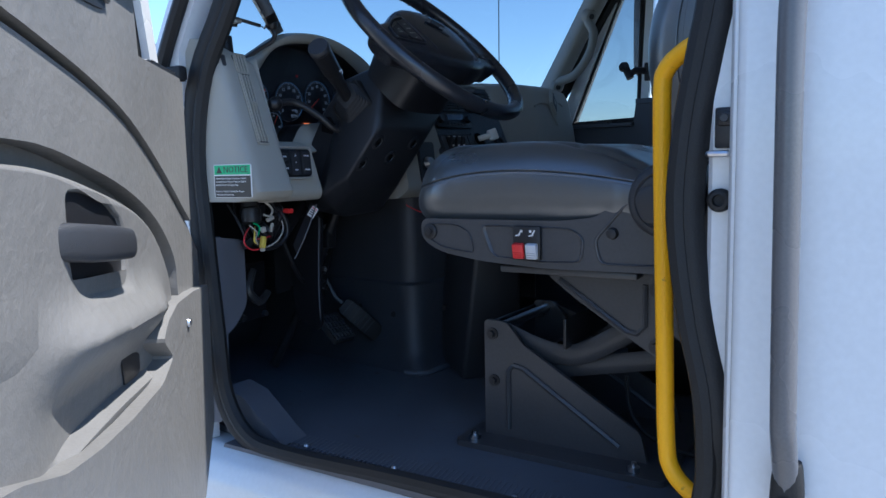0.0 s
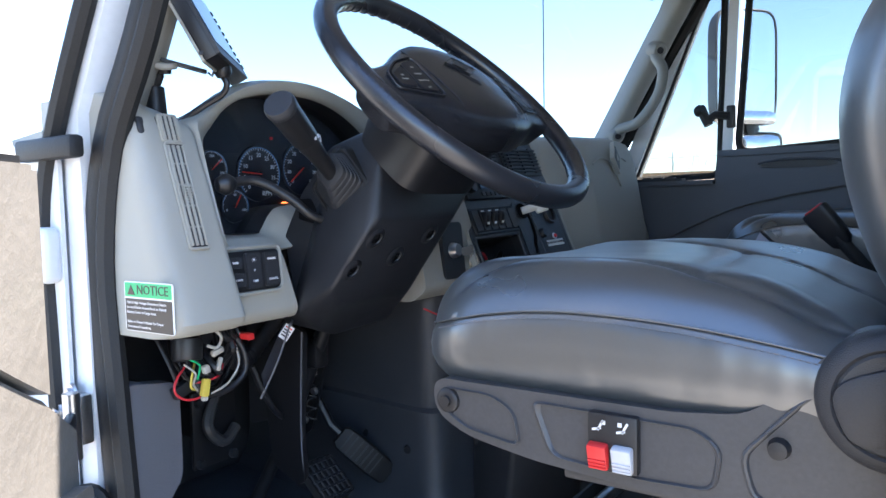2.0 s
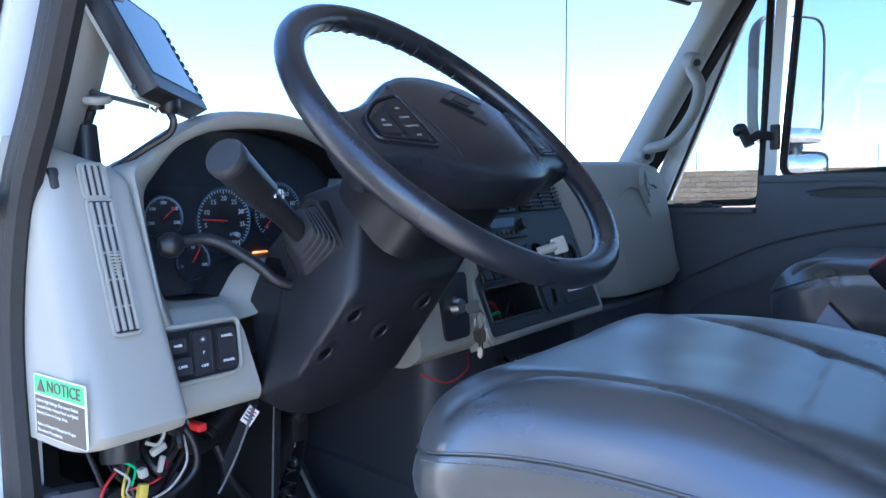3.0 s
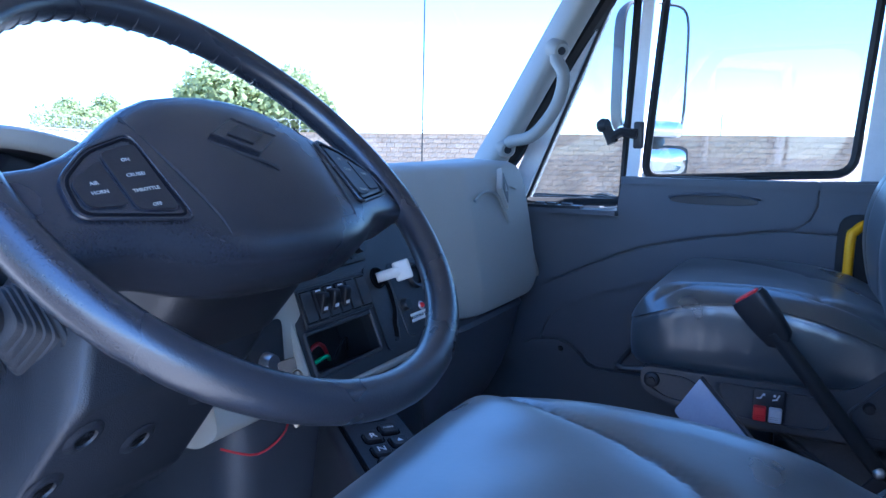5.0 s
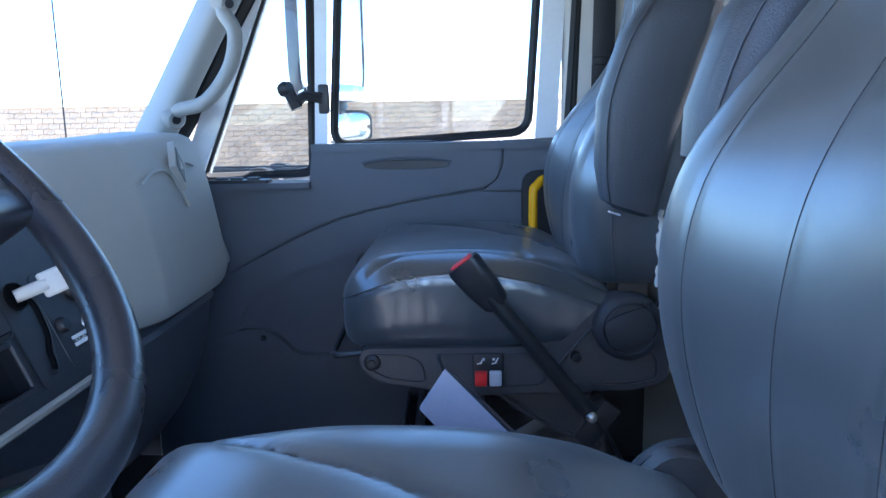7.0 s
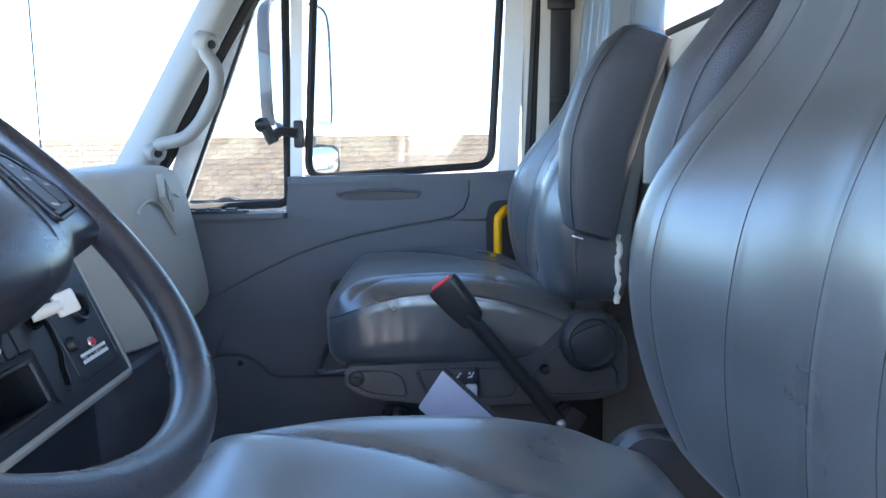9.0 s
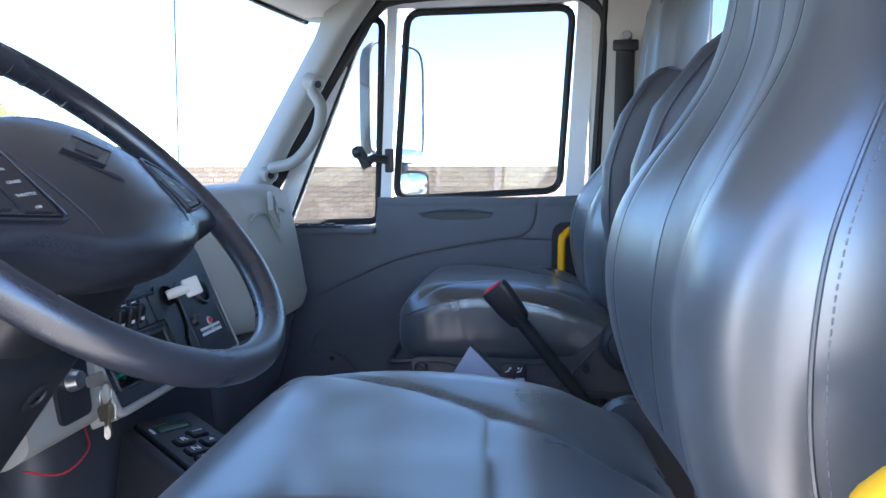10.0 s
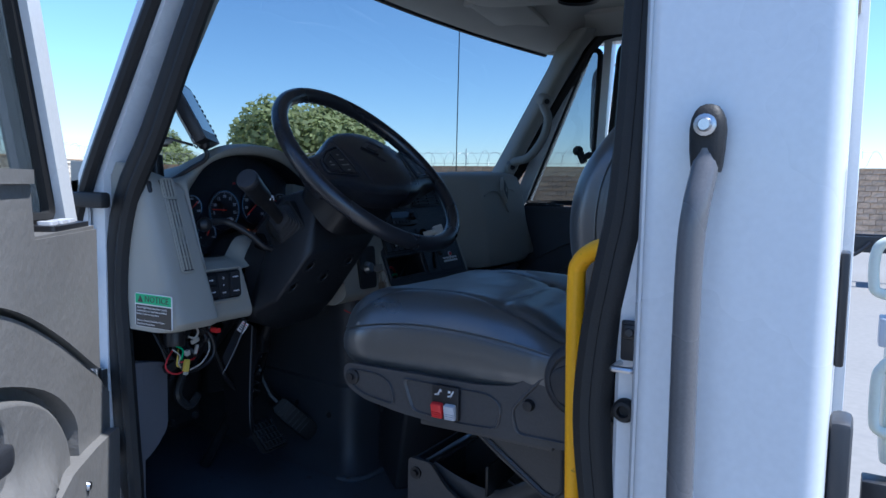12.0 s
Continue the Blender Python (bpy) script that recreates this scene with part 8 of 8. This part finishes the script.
part("neck", tube([mc + MU * 0.04 - Vector((0, 0, 0.19)) - MN * 0.03, c2 + Vector((0, 0, 0.05)) - MN * 0.03], 0.06, 10, flat=0.4), M_BLACK, mi)
part("bracket", tube([mc - MN * 0.06 + Vector((0, 0, -0.22)), (-0.87, 2.95, 1.925), (-0.845, 2.78, 1.925)], 0.012, 8), M_BLACK, mi)
mi2 = thing("door_mirror", NEAR_DOOR @ Vector((0.10, -0.35, 1.9)), "black truck mirror on the open door", "mirror")
part("shell", move(loft([super_ring((0.06 - 0.06 * k, -0.34, 2.02), (0, 1, 0), (0, 0, 1), 0.10 * s, 0.20 * s, 5, 24) for k, s in ((0, 1), (0.6, 0.98), (1.1, 0.7))]), NEAR_DOOR), M_BLACK, mi2)
part("bracket", move(tube([(0.03, -0.30, 2.15), (0.03, -0.10, 2.12)], 0.012, 8), NEAR_DOOR), M_BLACK, mi2)
part("bracket", move(tube([(0.03, -0.30, 1.86), (0.03, -0.10, 1.70)], 0.012, 8), NEAR_DOOR), M_BLACK, mi2)
an = thing("whip_antenna", (-1.53, 2.795, 1.73), "thin whip antenna on the far cowl side", "antenna")
part("whip", tube([(-1.53, 2.80, 1.74), (-1.52, 2.79, 2.47)], 0.0022, 6), M_BLACK, an)
part("mount", lathe([(0.0, 0.05), (0.008, 0.04), (0.014, 0.0)], (-1.53, 2.80, 1.745), (0, 0, 1), 10), M_BLACK, an)
wp = thing("wiper", (-1.7, 2.3, 1.78), "black windscreen wiper parked on the cowl", "wiper")
part("arm", tube([(-1.70, 1.95, 1.765), (-1.68, 2.2, 1.79), (-1.62, 2.48, 1.80)], 0.007, 6), M_BLACK, wp)
part("blade", tube([(-1.70, 2.0, 1.79), (-1.66, 2.25, 1.80), (-1.60, 2.52, 1.80)], 0.005, 6), M_RUBBER, wp)

# bare chassis parked across the yard
ch = thing("truck_chassis", (0, 16, 0), "bare black truck chassis parked in the yard", "chassis")
for y in (15.6, 16.5):
    part("frame_rail", slab([(0.62, y), (0.98, y)] and round_poly([(-6.5, 0.66), (3.0, 0.66), (3.0, 0.96), (-6.5, 0.96)], 0.02), y, y + 0.09, "y", 0.01), M_CHASSIS, ch)
for x in (-5.0, -3.2, -1.2, 0.6, 2.2):
    part("cross_member", box((x, 16.1, 0.82), (0.14, 0.86, 0.18), 0.02), M_CHASSIS, ch)
for x in (-4.4, 1.6):
    for y in (15.25, 16.9):
        w = part("wheel", lathe([(0.0, 0.0), (0.26, 0.0), (0.30, 0.03), (0.48, 0.02), (0.50, 0.06), (0.50, 0.24), (0.48, 0.28), (0.0, 0.28)], (x, y, 0.50), (0, 1, 0), 28), M_RUBBER, ch)
        part("rim", lathe([(0.0, -0.01), (0.10, -0.01), (0.14, 0.05), (0.26, 0.0), (0.28, 0.02)], (x, y - 0.005, 0.50), (0, 1, 0), 24), M_GREYKEY, w)
part("red_beacon", lathe([(0.0, 0.12), (0.07, 0.10), (0.09, 0.0)], (-0.06, 15.7, 0.96), (0, 0, 1), 14), M_RED, ch, "red lamp")
part("hose", tube(smooth_line([(-0.7, 15.55, 0.9), (-0.4, 15.5, 0.62), (0.0, 15.5, 0.60), (0.3, 15.55, 0.85)], 6), 0.035, 8), M_CHASSIS, ch)

# cream hoist frame standing behind the cab
hf = thing("hoist_frame", (0.25, 2.2, 0.6), "cream painted hoist mast with tube guards behind the cab", "hoist")
part("mast", box((0.32, 3.6, 1.20), (0.30, 0.30, 1.10), 0.02), M_CREAM, hf)
for x0, z0, z1 in ((0.14, 0.78, 1.09), (0.105, 1.36, 1.60)):
    part("guard", tube(smooth_line([(0.24, 3.44, z1), (0.18, 3.44, z1), (x0 + 0.02, 3.44, z1 - 0.02), (x0, 3.44, z1 - 0.07), (x0, 3.44, z0 + 0.07), (x0 + 0.02, 3.44, z0 + 0.02), (0.24, 3.44, z0)], 5), 0.022, 10), M_CREAM, hf)
part("control_box", box((0.16, 3.46, 1.22), (0.05, 0.12, 0.12), 0.008), M_GREYKEY, hf)
part("leg", box((0.32, 3.6, 0.33), (0.14, 0.14, 0.66), 0.01), M_CHASSIS, hf)
part("outrigger", box((0.17, 3.42, 0.30), (0.12, 0.12, 0.60), 0.01), M_CHASSIS, hf)
# frame and running gear under the cab
for y in (1.36, 2.20):
    solid("chassis_rail", box((-0.5, y, 0.62), (5.0, 0.08, 0.28), 0.01), M_CHASSIS, "black chassis rail under the cab", "chassis rail", kind="structure")
for y in (0.95, mir(0.95)):
    for x in (-2.45,):
        w = thing("front_wheel", (x, y, 0.0), "black truck tyre on a white steel rim", "wheel", "front wheels")
        s = 1 if y > CY else -1
        part("tyre", lathe([(0.25, -0.14), (0.46, -0.14), (0.50, -0.10), (0.50, 0.10), (0.46, 0.14), (0.25, 0.14)], (x, y, 0.50), (0, 1, 0), 36), M_RUBBER, w)
        part("rim", lathe([(0.0, 0.02), (0.12, 0.03), (0.2, -0.02), (0.27, 0.08), (0.28, -0.1), (0.0, -0.1)], (x, y, 0.50), (0, s, 0), 30), M_WHITE, w)
for y in (0.80,):
    st = thing("cab_step", (-0.7, y, 0.3), "black step box under the doorway", "step")
    part("box", box((-0.7, 0.98, 0.42), (0.7, 0.20, 0.30), 0.02), M_CHASSIS, st)
    part("tread", box((-0.7, 0.95, 0.58), (0.66, 0.22, 0.03), 0.008), M_METAL, st)
